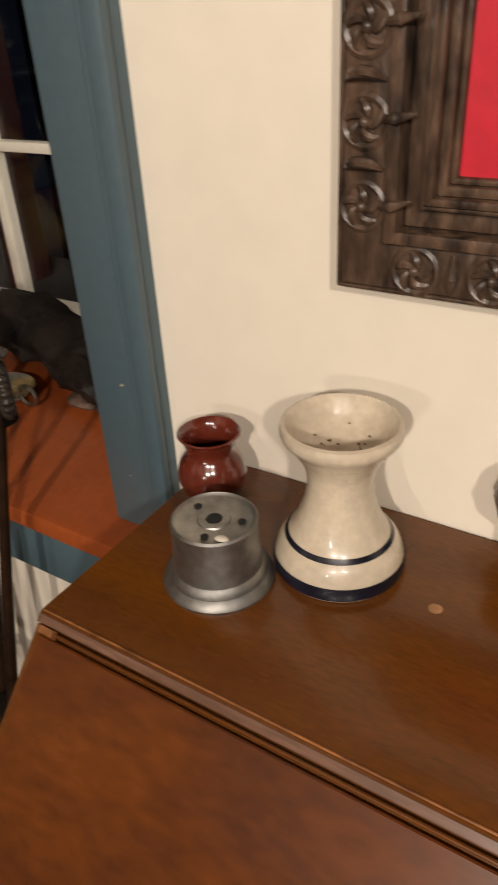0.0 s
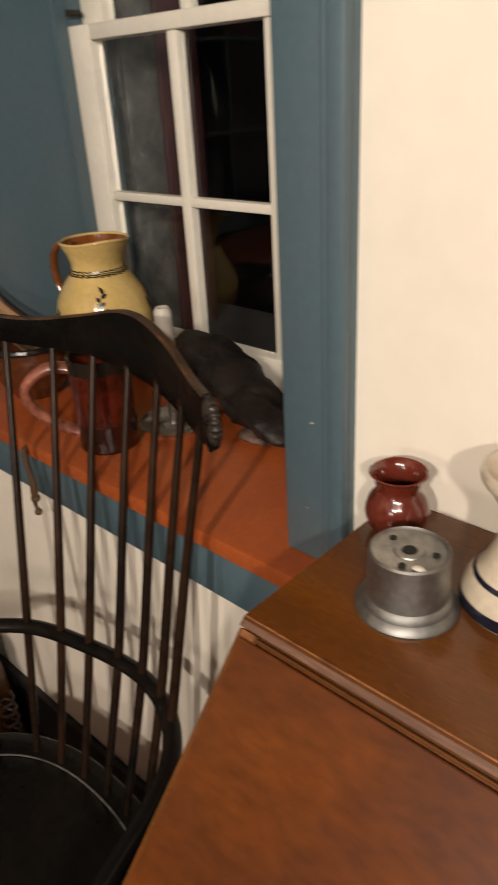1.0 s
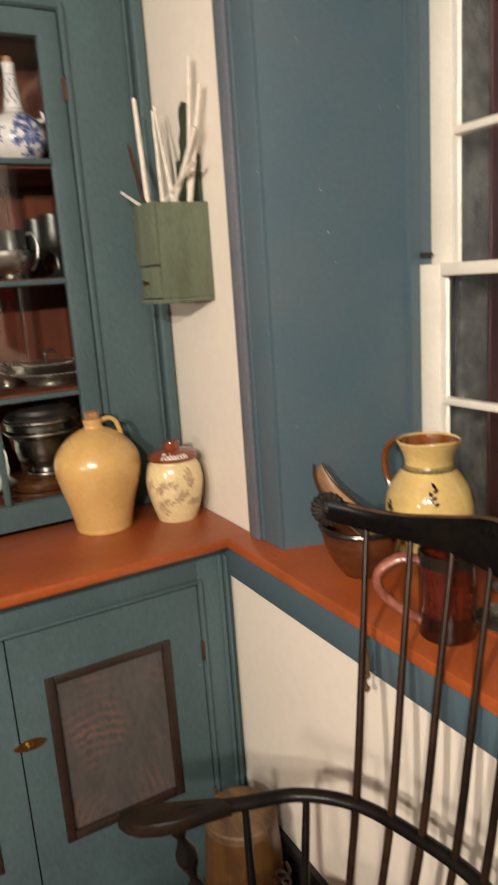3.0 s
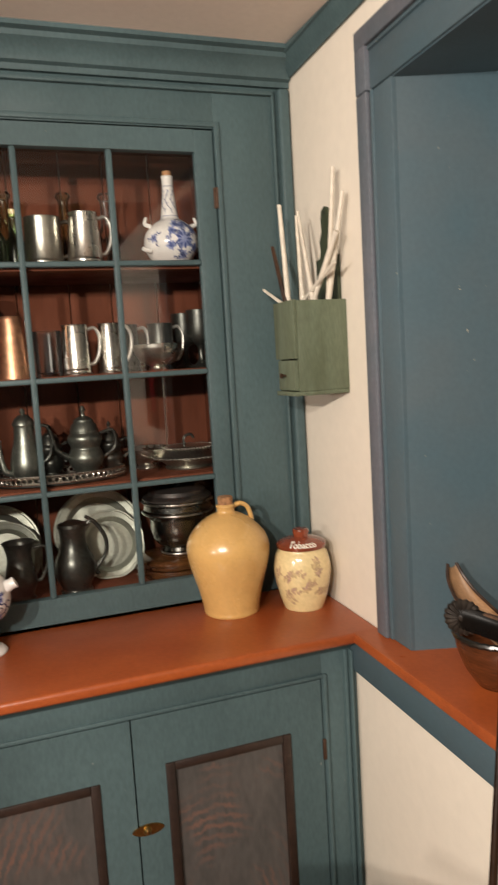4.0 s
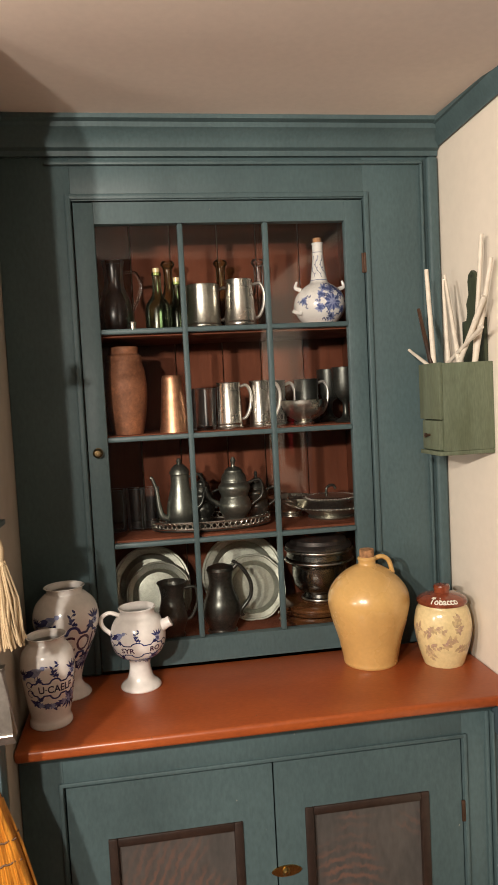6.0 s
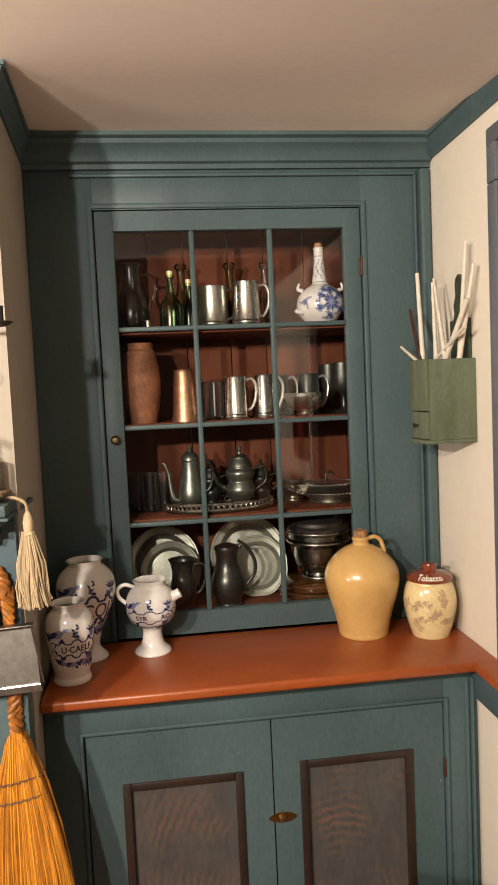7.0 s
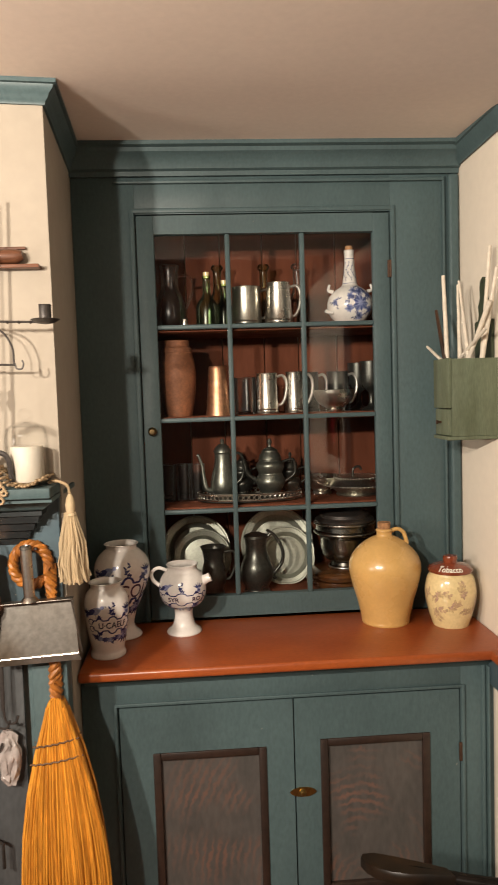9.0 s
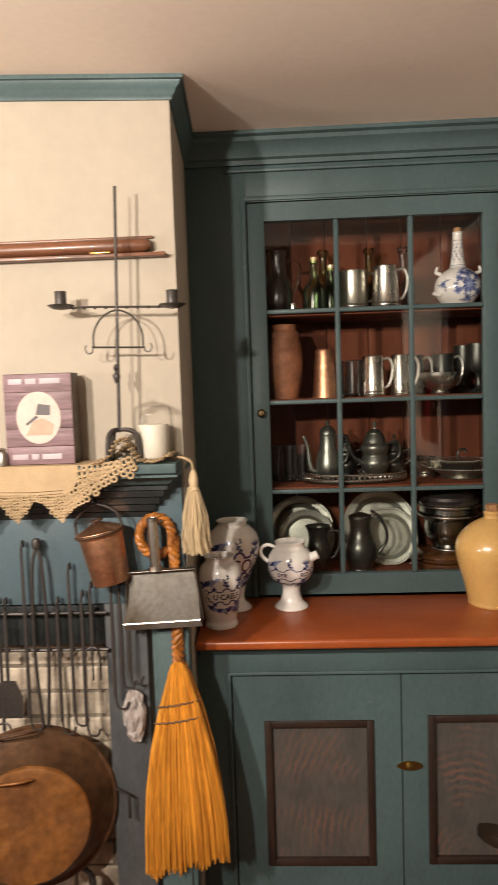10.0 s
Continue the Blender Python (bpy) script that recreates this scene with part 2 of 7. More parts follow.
def slab(outline, thick, bm=None, place=lambda u, v, w: (u, v, w)):
    """An outline of (u, v) given a thickness along w, put into the world by place."""
    bm = bm or bmesh.new()
    lo = [bm.verts.new(place(u, v, 0)) for u, v in outline]
    hi = [bm.verts.new(place(u, v, thick)) for u, v in outline]
    bm.faces.new(lo[::-1])
    bm.faces.new(hi)
    for i in range(len(lo)):
        j = (i + 1) % len(lo)
        bm.faces.new((lo[i], lo[j], hi[j], hi[i]))
    return bm


def sweep(profile, path, bm=None):
    """A moulding: profile of (distance from the wall, height) along a path in plan, with mitred corners; the room lies on its left."""
    bm = bm or bmesh.new()
    ps = [Vector((x, y)) for x, y in path]
    rows = []
    for i, p in enumerate(ps):
        ds = []
        if i > 0:
            ds.append((ps[i] - ps[i - 1]).normalized())
        if i < len(ps) - 1:
            ds.append((ps[i + 1] - ps[i]).normalized())
        ns = [Vector((-d.y, d.x)) for d in ds]
        m = ns[0] if len(ns) == 1 else (ns[0] + ns[1]) / (1 + ns[0].dot(ns[1]))
        rows.append([bm.verts.new((p.x + m.x * d, p.y + m.y * d, z)) for d, z in profile])
    k = len(profile)
    for a, b in zip(rows, rows[1:]):
        for i in range(k):
            j = (i + 1) % k
            bm.faces.new((a[i], b[i], b[j], a[j]))
    bm.faces.new(rows[0])
    bm.faces.new(rows[-1][::-1])
    return bm


def finish(name, bm, mat, angle=38):
    bmesh.ops.recalc_face_normals(bm, faces=bm.faces)
    me = bpy.data.meshes.new(name)
    bm.to_mesh(me)
    bm.free()
    me.shade_smooth()
    me.set_sharp_from_angle(angle=radians(angle))
    me.materials.append(M[mat] if isinstance(mat, str) else mat)
    return me


def thing(name, loc, label, category, group="", kind="", rz=0):
    """A thing made of parts: an Empty at its base."""
    ob = new(name)
    ob.matrix_basis = pose(*loc, 0, 0, rz)
    ob.empty_display_size = 0.02
    return tagged(ob, label, category, group, kind)


def part(name, bm, mat, parent, label="", angle=38):
    ob = new(name, finish(name, bm, mat, angle))
    ob.parent = parent
    if label:
        tagged(ob, label)
    return ob


def solo(name, bm, mat, loc, label, category, group="", kind="", rz=0, angle=38):
    """A thing of one mesh."""
    ob = new(name, finish(name, bm, mat, angle))
    ob.matrix_basis = pose(*loc, 0, 0, rz)
    return tagged(ob, label, category, group, kind)


def setting(name, bm, mat, label):
    return tagged(new(name, finish(name, bm, mat)), label, "", "", "structure")

# ---- the room ----
CEIL = 2.253
TOP = 0.90          # counter and window sill
DEEP = 0.42         # outer face of the window wall

setting("floor", box(-0.6, 6.9, -6.9, 0.5, -0.12, -0.004), "mortar", "dark mortar bed of the brick floor")


def ceil_z(x, y=-0.5):
    """The old plaster sags a little away from the cupboard and rises along the chimney breast."""
    return float(np.interp(x, [-0.6, 0.08, 0.5, 1.0, 6.9], [CEIL, CEIL, CEIL - 0.025, CEIL - 0.036, CEIL - 0.036])) + float(np.interp(y, [-2.0, -1.45, -0.98], [0.030, 0.020, 0.0]))


def under_ceiling(bm):
    for v in bm.verts:
        f = max(0.0, min(1.0, (v.co.z - 2.178) / (CEIL - 2.178)))
        drop, rise = ceil_z(v.co.x) - CEIL, ceil_z(v.co.x, v.co.y) - ceil_z(v.co.x)
        v.co.z += drop * f + rise
    return bm


bm = bmesh.new()
stations_x = (-0.6, 0.08, 0.16, 0.24, 0.34, 0.42, 0.5, 0.6, 0.75, 0.88, 1.0, 1.45)
stations_y = (-6.9, -2.0, -1.7, -1.45, -1.2, -0.98, 0.5)
under = [[bm.verts.new((x, y, ceil_z(x, y))) for y in stations_y] for x in stations_x]
over = [[bm.verts.new((x, y, CEIL + 0.15)) for y in stations_y] for x in stations_x]
nx, ny = len(stations_x), len(stations_y)
for i in range(nx - 1):
    for j in range(ny - 1):
        for g in (under, over):
            bm.faces.new((g[i][j], g[i + 1][j], g[i + 1][j + 1], g[i][j + 1]))
rim_ = [(i, 0) for i in range(nx)] + [(nx - 1, j) for j in range(1, ny)] + [(i, ny - 1) for i in range(nx - 2, -1, -1)] + [(0, j) for j in range(ny - 2, 0, -1)]
for (i, j), (k, l) in zip(rim_, rim_[1:] + rim_[:1]):
    bm.faces.new((under[i][j], under[k][l], over[k][l], over[i][j]))
setting("ceiling", bm, "ceiling", "dusky beige plaster ceiling")
# out of view: a dark ceiling added to lower the bounced light
setting("ceiling_boards", box(1.451, 6.9, -6.9, 0.5, CEIL - 0.036, CEIL + 0.15), "unseen_dark", "unseen dark ceiling over the rest of the room, added to cut bounced light")
bm = box(0.0, 2.6, -0.002, DEEP, 0, 0.872)
setting("wall_window_lower", bm, "plaster", "cream plaster wall below the window sill")
setting("wall_window_corner", box(-0.35, 0.44, 0.034, DEEP, 0.872, CEIL), "plaster", "narrow cream plaster wall between cupboard and window")
setting("wall_window_side", box(1.385, 2.6, 0.02, DEEP, 0.872, CEIL), "plaster", "cream plaster wall above the writing desk")
# out of view: dark wall added to keep the fill low
setting("wall_window_far", box(2.601, 6.7, -0.002, DEEP, 0, CEIL), "unseen_dark", "unseen dark wall beyond the desk, added to cut bounced light")
setting("wall_window_head", box(0.44, 1.385, 0.03, DEEP, 2.03, CEIL), "plaster", "cream plaster wall over the window")
# two more unseen walls close the room, dark to hold ambient light down
setting("wall_far", box(6.7, 6.9, -6.9, 0.5, 0, CEIL), "unseen_dark", "unseen dark closing wall, added to cut bounced light")
setting("wall_back", box(-0.6, 6.7, -6.9, -6.7, 0, CEIL), "unseen_dark", "unseen dark closing wall, added to cut bounced light")
setting("wall_cupboard", box(-0.6, -0.34, -6.7, 0.42, 0, CEIL), "plaster", "plain wall behind the built-in cupboard")

# chimney breast with the fireplace
BREAST, SIDE = 0.475, -1.047
bm = slab([(-0.34, -2.0), (BREAST, -2.0), (BREAST, SIDE), (-0.34, SIDE - 0.053)], CEIL + 0.02 - 1.044, None, lambda u, v, w: (u, v, 1.044 + w))
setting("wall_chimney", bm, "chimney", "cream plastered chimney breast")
bm = slab([(-0.34, -1.16), (BREAST - 0.03, -1.16), (BREAST - 0.03, SIDE - 0.002), (-0.34, SIDE - 0.053)], 1.044)
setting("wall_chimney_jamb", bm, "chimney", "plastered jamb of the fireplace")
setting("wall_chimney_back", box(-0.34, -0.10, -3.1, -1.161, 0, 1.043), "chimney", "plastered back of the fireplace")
# unseen dark closing wall, added against bounced light
bm = box(-0.34, BREAST, -3.1, -2.001, 1.02, CEIL)
bx(bm, -0.34, BREAST, -6.7, -3.101, 0, CEIL)
setting("wall_chimney_far", bm, "unseen_dark", "unseen dark wall beyond the fireplace, added to cut bounced light")

setting("baseboard", box(0.32, 6.7, -0.018, -0.002, 0, 0.20, 0.003), "dark", "black painted baseboard under the window")
setting("trim_apron", box(0.305, 1.48, -0.018, -0.002, 0.798, 0.875, 0.002), "window_blue", "blue painted apron board under the sill")
sill_section = [(0.34, 0.875), (-0.028, 0.875), (-0.032, 0.879), (-0.032, 0.8925), (-0.0297, 0.8985), (-0.024, TOP + 0.0006), (0.34, TOP + 0.0006)]
bm = slab(sill_section, 1.058, None, lambda u, v, w: (0.362 + w, u, v))
setting("window_sill", bm, "red", "brick-red painted deep window sill")

# cornice round the room's corner
prof = [(0, 2.178), (0.012, 2.178), (0.014, 2.190), (0.026, 2.194), (0.030, 2.206), (0.044, 2.222), (0.060, 2.230), (0.064, 2.240), (0.080, 2.243), (0.080, CEIL), (0, CEIL)]
setting("trim_cornice", sweep(prof, [(0, 0.032), (0, SIDE - 0.030)]), "blue", "slate-blue moulded cornice over the cupboard")
prof = [(0, 2.196), (0.004, 2.196), (0.006, 2.204), (0.012, 2.210), (0.020, 2.230), (0.024, 2.238), (0.030, 2.240), (0.030, CEIL), (0, CEIL)]
setting("trim_window_cornice", under_ceiling(sweep(prof, [(6.7, 0.03), (0.0, 0.03)])), "blue", "slate-blue narrow cornice on the window wall")

prof = [(0, 2.186), (0.006, 2.186), (0.008, 2.197), (0.014, 2.205), (0.017, 2.216), (0.026, 2.228), (0.028, 2.238), (0.034, 2.240), (0.034, CEIL), (0, CEIL)]
setting("trim_chimney_cornice", under_ceiling(sweep(prof, [(0.0, SIDE - 0.031), (BREAST, SIDE), (BREAST, -1.45), (BREAST, -2.0), (BREAST, -6.7)])), "blue", "slate-blue moulded cornice on the chimney breast")

# ---- window ----
win = tagged(thing("window_1", (0, 0, 0), "six-over-six sash window, night behind its panes", "window"), kind="structure")
SY = 0.336
L, R = 0.598, 1.312
COLS, GL, GR = (0.856, 1.053), 0.655, 1.250


def sash(z0, z1, bars, y, low, high, name):
    f = part(name, box(L, GL, y, y + 0.03, z0, z1, 0.003), "white", win)
    part("stile", box(GR, R, y, y + 0.03, z0, z1, 0.003), "white", f)
    part("rail", box(GL, GR, y + 0.001, y + 0.03, z0, z0 + low, 0.003), "white", f)
    part("rail", box(GL, GR, y + 0.001, y + 0.03, z1 - high, z1, 0.003), "white", f)
    for x in COLS:
        part("muntin", box(x - 0.011, x + 0.011, y + 0.003, y + 0.024, z0 + low, z1 - high, 0.004), "white", f)
    for z in bars:
        part("muntin", box(GL, GR, y + 0.004, y + 0.023, z - 0.008, z + 0.008, 0.004), "white", f)
    xs = [GL, *COLS, GR]
    zs = [z0 + low, *bars, z1 - high]
    for a, b in zip(xs, xs[1:]):
        for c, d in zip(zs, zs[1:]):
            g = part("pane", box(a - 0.004, b + 0.004, y + 0.017, y + 0.0195, c - 0.004, d + 0.004), "sash_glass", f)
            g.visible_shadow = False


sash(0.902, 1.468, (1.195,), SY, 0.056, 0.024, "lower_sash")
sash(1.446, 2.028, (1.712,), SY + 0.033, 0.022, 0.05, "upper_sash")
part("sash_peg", tube([(0.612, SY - 0.005, 1.487), (0.612, SY + 0.02, 1.487)], 0.005), "iron", win)

# splayed reveals and head of the recess
bm = slab([(0.504, 0.03), (0.600, 0.335), (0.597, DEEP), (0.44, DEEP), (0.44, 0.03)], 2.03 - TOP, place=lambda u, v, w: (u, v, TOP + w))
setting("trim_reveal_left", bm, "window_blue", "slate-blue panelled window reveal")
bm = slab([(1.343, 0.012), (1.385, 0.012), (1.385, DEEP), (1.314, DEEP), (1.314, 0.335)], 2.03 - TOP, place=lambda u, v, w: (u, v, TOP + w))
setting("trim_reveal_right", bm, "window_blue", "slate-blue panelled window reveal")
setting("trim_reveal_head", box(0.5, 1.33, 0.03, DEEP, 2.018, 2.029), "window_blue", "slate-blue window head board")
setting("trim_stop", slab([(0.590, 0.310), (0.603, 0.310), (0.603, 0.334), (0.598, 0.334)], 1.10, place=lambda u, v, w: (u, v, TOP + w)), "window_blue", "slate-blue sash stop")


def casing(x0, x1, y, z1, outer, name):
    """An upright of the window casing with a proud outer band."""
    bm = box(x0, x1, y, y + 0.03, TOP + 0.001, z1, 0.003)
    a, b = (x0, x0 + 0.040) if outer < 0 else (x1 - 0.018, x1)
    band = box(a + (0 if outer > 0 else -0.002), b + (0.002 if outer > 0 else 0), y - 0.012, y - 0.0005, TOP + 0.001, z1 - 0.001, 0.004)
    setting(name + "_band", band, "casing_edge" if outer < 0 else "window_blue", "rubbed outer band of the window casing")
    m = b + 0.006 if outer < 0 else a - 0.006
    bx(bm, m - 0.004, m + 0.004, y - 0.005, y + 0.02, TOP + 0.001, z1, 0.003)
    setting(name, bm, "window_blue", "worn blue painted window casing")


casing(0.390, 0.506, 0.026, 2.02, -1, "trim_casing_left")
casing(1.341, 1.422, 0.008, 2.02, 1, "trim_casing_right")
bm = box(0.388, 1.416, 0.0135, 0.05, 2.103, 2.142, 0.004)
bx(bm, 0.388, 0.430, 0.0140, 0.05, 2.02, 2.105, 0.003)
bx(bm, 1.384, 1.424, -0.0035, 0.05, 2.02, 2.141, 0.003)
setting("trim_casing_head_band", bm, "casing_edge", "rubbed mauve-grey outer band of the head casing")
bm = box(0.4305, 1.3835, 0.024, 0.05, 2.0205, 2.1025, 0.002)
bx(bm, 0.432, 1.382, 0.0190, 0.04, 2.093, 2.102, 0.003)
setting("trim_casing_head", bm, "window_blue", "worn blue painted window head casing")

# outside in the dark: stone jamb, dark red shutter edge and a night wall
setting("outer_jamb", box(0.45, 0.63, DEEP + 0.002, 0.505, 0.6, 2.3, 0.008), material("night_stone", (0.060, 0.058, 0.052), 0.9, grain=30, blotch=14, vary=0.5, bump=0.9, depth=0.01), "grey stone jamb outside the window")
jamb = bpy.data.objects["outer_jamb"]
stone_rnd = random.Random(12)
for k in range(13):
    z0 = 0.66 + 0.125 * k
    bm = box(-0.075, 0.075, -0.02, 0.02, -0.054, 0.054)
    bmesh.ops.subdivide_edges(bm, edges=bm.edges, cuts=2, use_grid_fill=True)
    for v in bm.verts:
        v.co += 0.010 * noise.noise_vector(v.co * 18 + Vector((k * 3.1, 0, 0)))
        v.co *= 0.96
    part("stone", bm, bpy.data.materials["night_stone"], jamb).location = (0.545 + stone_rnd.uniform(-0.008, 0.014), 0.437, z0)
setting("outer_frame", box(0.45, 0.632, 0.507, 0.61, 0.6, 2.3, 0.004), material("dark_red_paint", (0.030, 0.008, 0.008), 0.5, vary=0.3), "dark red shutter edge outside the window")
setting("outer_sill", box(0.4, 1.6, DEEP + 0.002, DEEP + 0.30, 0.80, 0.885, 0.01), material("night_sill", (0.015, 0.014, 0.013), 0.9, vary=0.3), "dark stone sill outside the window")
setting("backdrop_night", box(-1.5, 4.0, 2.6, 2.65, -0.5, 4.0), material("night_wall", (0.006, 0.006, 0.007), 0.9, vary=0.3, blotch=1.5), "dark yard at night")

# ---- cupboard ----
cup = thing("china_cupboard", (0, 0, TOP), "slate-blue built-in china cupboard with a glazed door", "cupboard")


def Z(bm):
    """Heights given above the floor, kept relative to the counter."""
    bmesh.ops.translate(bm, verts=bm.verts, vec=(0, 0, -TOP))
    return bm


bm = box(-0.032, 0, SIDE - 0.030, -0.902, TOP + 0.001, 2.178, 0.001)
bx(bm, -0.032, 0, -0.168, 0.032, TOP + 0.001, 2.178, 0.001)
bx(bm, -0.032, 0, -0.902, -0.168, 2.0755, 2.178, 0.001)
part("face_frame", Z(bm), "blue", cup)
bm = box(-0.001, 0.007, -0.9165, -0.903, TOP + 0.001, 2.0915, 0.003)
bx(bm, -0.001, 0.007, -0.1685, -0.155, TOP + 0.001, 2.0915, 0.003)
bx(bm, -0.001, 0.0065, -0.9165, -0.155, 2.078, 2.0915, 0.003)
part("bead_moulding", Z(bm), "blue", cup)
bm = box(-0.001, 0.013, -0.960, -0.012, 2.158, 2.168, 0.003)
bx(bm, -0.001, 0.010, -0.016, -0.008, TOP + 0.001, 2.172, 0.003)
bx(bm, -0.001, 0.020, 0.000, 0.031, TOP + 0.001, 2.176, 0.009, 4)
part("corner_strip", Z(bm), "blue", cup)
bm = box(-0.33, -0.032, -0.945, -0.905, TOP, 2.15)
bx(bm, -0.33, -0.032, -0.145, -0.105, TOP, 2.15)
bx(bm, -0.33, -0.032, -0.905, -0.145, 2.10, 2.15)
part("carcass", Z(bm), "red_brown", cup)
ROWS_Z = (0.950, 1.231, 1.499, 1.764)
for z in ROWS_Z:
    bm = box(-0.318, -0.030, -0.903, -0.147, z - 0.018, z, 0.002)
    part("shelf", Z(bm), "red_brown", cup)
ys = [-0.905, -0.77, -0.655, -0.515, -0.40, -0.27, -0.145]
for a, b in zip(ys, ys[1:]):
    part("back_board", Z(box(-0.332, -0.320, a + 0.0015, b - 0.0015, TOP, 2.10, 0.0015)), "red_brown", cup)

door = part("door", Z(box(-0.026, 0.0, -0.8990, -0.8505, TOP + 0.006, 2.072, 0.002)), "blue", cup)
part("stile", Z(box(-0.026, 0.0, -0.2190, -0.1715, TOP + 0.006, 2.072, 0.002)), "blue", door)
part("rail", Z(box(-0.026, -0.0003, -0.8505, -0.2190, 2.020, 2.072)), "blue", door)
part("rail", Z(box(-0.026, -0.0003, -0.8505, -0.2190, TOP + 0.006, 0.968)), "blue", door)
BARS_Y, BARS_Z = (-0.642, -0.4265), (1.221, 1.490, 1.758)
for y in BARS_Y:
    part("muntin", Z(box(-0.022, -0.002, y - 0.007, y + 0.007, 0.968, 2.020, 0.004)), "blue", door)
for z in BARS_Z:
    part("muntin", Z(box(-0.021, -0.003, -0.8505, -0.2190, z - 0.0065, z + 0.0065, 0.004)), "blue", door)
ys, zs = [-0.8505, *BARS_Y, -0.2190], [0.968, *BARS_Z, 2.020]
for a, b in zip(ys, ys[1:]):
    for c, d in zip(zs, zs[1:]):
        bm = box(-0.0150, -0.0130, a - 0.004, b + 0.004, c - 0.004, d + 0.004)
        # old glass, each pane set a hair out of true
        bmesh.ops.rotate(bm, verts=bm.verts, cent=(-0.014, (a + b) / 2, (c + d) / 2), matrix=Euler((0, random.uniform(-0.008, 0.008), random.uniform(-0.008, 0.008))).to_matrix())
        g = part("pane", Z(bm), "glass", door)
        g.visible_shadow = False
bm = lathe([(0, 0.026), (0.007, 0.0255), (0.0115, 0.021), (0.0125, 0.016), (0.010, 0.011), (0.006, 0.008), (0.006, 0.003), (0.012, 0.002), (0.0125, 0)], 24)
bmesh.ops.rotate(bm, verts=bm.verts, cent=(0, 0, 0), matrix=Euler((0, radians(90), 0)).to_matrix())
bmesh.ops.translate(bm, verts=bm.verts, vec=(0, -0.875, 1.461))
M["dark_brass"] = material("tarnished_brass", (0.22, 0.15, 0.07), 0.36, 0.9, vary=0.3, grain=200, bump=0.05)
part("knob", Z(bm), "dark_brass", door, "round brass knob")
for z in (1.911, 1.06):
    bm = box(-0.001, 0.0035, -0.178, -0.164, z - 0.025, z + 0.025, 0.001)
    bx(bm, 0.000, 0.008, -0.174, -0.167, z - 0.026, z + 0.026, 0.0028)
    part("hinge", Z(bm), "rust", door, "rusty iron butt hinge")

# ---- base cabinet ----
BF = 0.313
base = thing("base_cabinet", (0, 0, 0), "slate-blue base cabinet with two grain-painted panel doors", "cabinet")
bm = box(BF - 0.03, BF, SIDE - 0.009, -0.968, 0, 0.872, 0.001)
bx(bm, BF - 0.03, BF, -0.090, -0.003, 0, 0.872, 0.001)
bx(bm, BF - 0.03, BF, -0.968, -0.090, 0.787, 0.872, 0.001)
bx(bm, BF - 0.03, BF, -0.968, -0.090, 0, 0.10, 0.001)
part("face_frame", bm, "blue", base)
bm = box(-0.3, BF - 0.03, SIDE + 0.004, -1.02, 0.02, 0.870)
bx(bm, -0.3, BF - 0.03, -0.03, -0.004, 0.02, 0.870)
bx(bm, -0.3, BF - 0.04, -1.02, -0.03, 0.02, 0.05)
part("carcass", bm, "blue", base)
prof = [(0, 0.846), (0.006, 0.846), (0.010, 0.852), (0.020, 0.858), (0.024, 0.866), (0.030, 0.868), (0.030, 0.8745), (0, 0.8745)]
part("bed_moulding", sweep(prof, [(BF, -0.019), (BF, SIDE + 0.003)]), "blue", base)
bm = box(BF - 0.001, BF + 0.007, -0.036, -0.026, 0, 0.845, 0.003)
bx(bm, BF - 0.001, BF + 0.018, -0.024, -0.0185, 0, 0.845, 0.002, 2)
bx(bm, BF - 0.001, BF + 0.006, -0.978, -0.969, 0.0, 0.797, 0.0025)
bx(bm, BF - 0.001, BF + 0.006, -0.089, -0.080, 0.0, 0.797, 0.0025)
bx(bm, BF - 0.001, BF + 0.0055, -0.978, -0.080, 0.788, 0.797, 0.0025)
part("bead_moulding", bm, "blue", base)


def cabinet_door(y0, y1, p0, p1, q0, q1):
    """A framed door y0..y1 with a panel p0..p1, q0..q1."""
    z0, z1, x0, x1 = 0.102, 0.783, BF - 0.026, BF - 0.0015
    bm = box(x0, x1, y0, p0, z0, z1)
    bx(bm, x0, x1, p1, y1, z0, z1)
    bx(bm, x0, x1 - 0.0002, p0, p1, z0, q0)
    bx(bm, x0, x1 - 0.0002, p0, p1, q1, z1)
    d = part("door", bm, "blue", base)
    part("panel", box(x0 + 0.004, x1 - 0.010, p0, p1, q0, q1), "panel", d, "brown panel with feathered graining")
    bm = bmesh.new()
    w = 0.0195
    for a in (box(x1 - 0.012, x1 + 0.004, p0, p0 + w, q0, q1, 0.003), box(x1 - 0.012, x1 + 0.004, p1 - w, p1, q0, q1, 0.003), box(x1 - 0.012, x1 + 0.0035, p0 + w, p1 - w, q0, q0 + w, 0.003), box(x1 - 0.012, x1 + 0.0035, p0 + w, p1 - w, q1 - w, q1, 0.003)):
        me = bpy.data.meshes.new("tmp")
        a.to_mesh(me)
        a.free()
        bm.from_mesh(me)
        bpy.data.meshes.remove(me)
    part("panel_moulding", bm, "panel_edge", d, "dark brown panel moulding")
    return d


dl = cabinet_door(-0.9645, -0.5275, -0.885, -0.597, 0.260, 0.662)
dr = cabinet_door(-0.5240, -0.0935, -0.459, -0.172, 0.264, 0.673)
for z in (0.618, 0.22):
    bm = box(BF, BF + 0.0065, -0.097, -0.088, z - 0.025, z + 0.025, 0.0025)
    part("hinge", bm, "rust", dr, "rusty iron butt hinge")
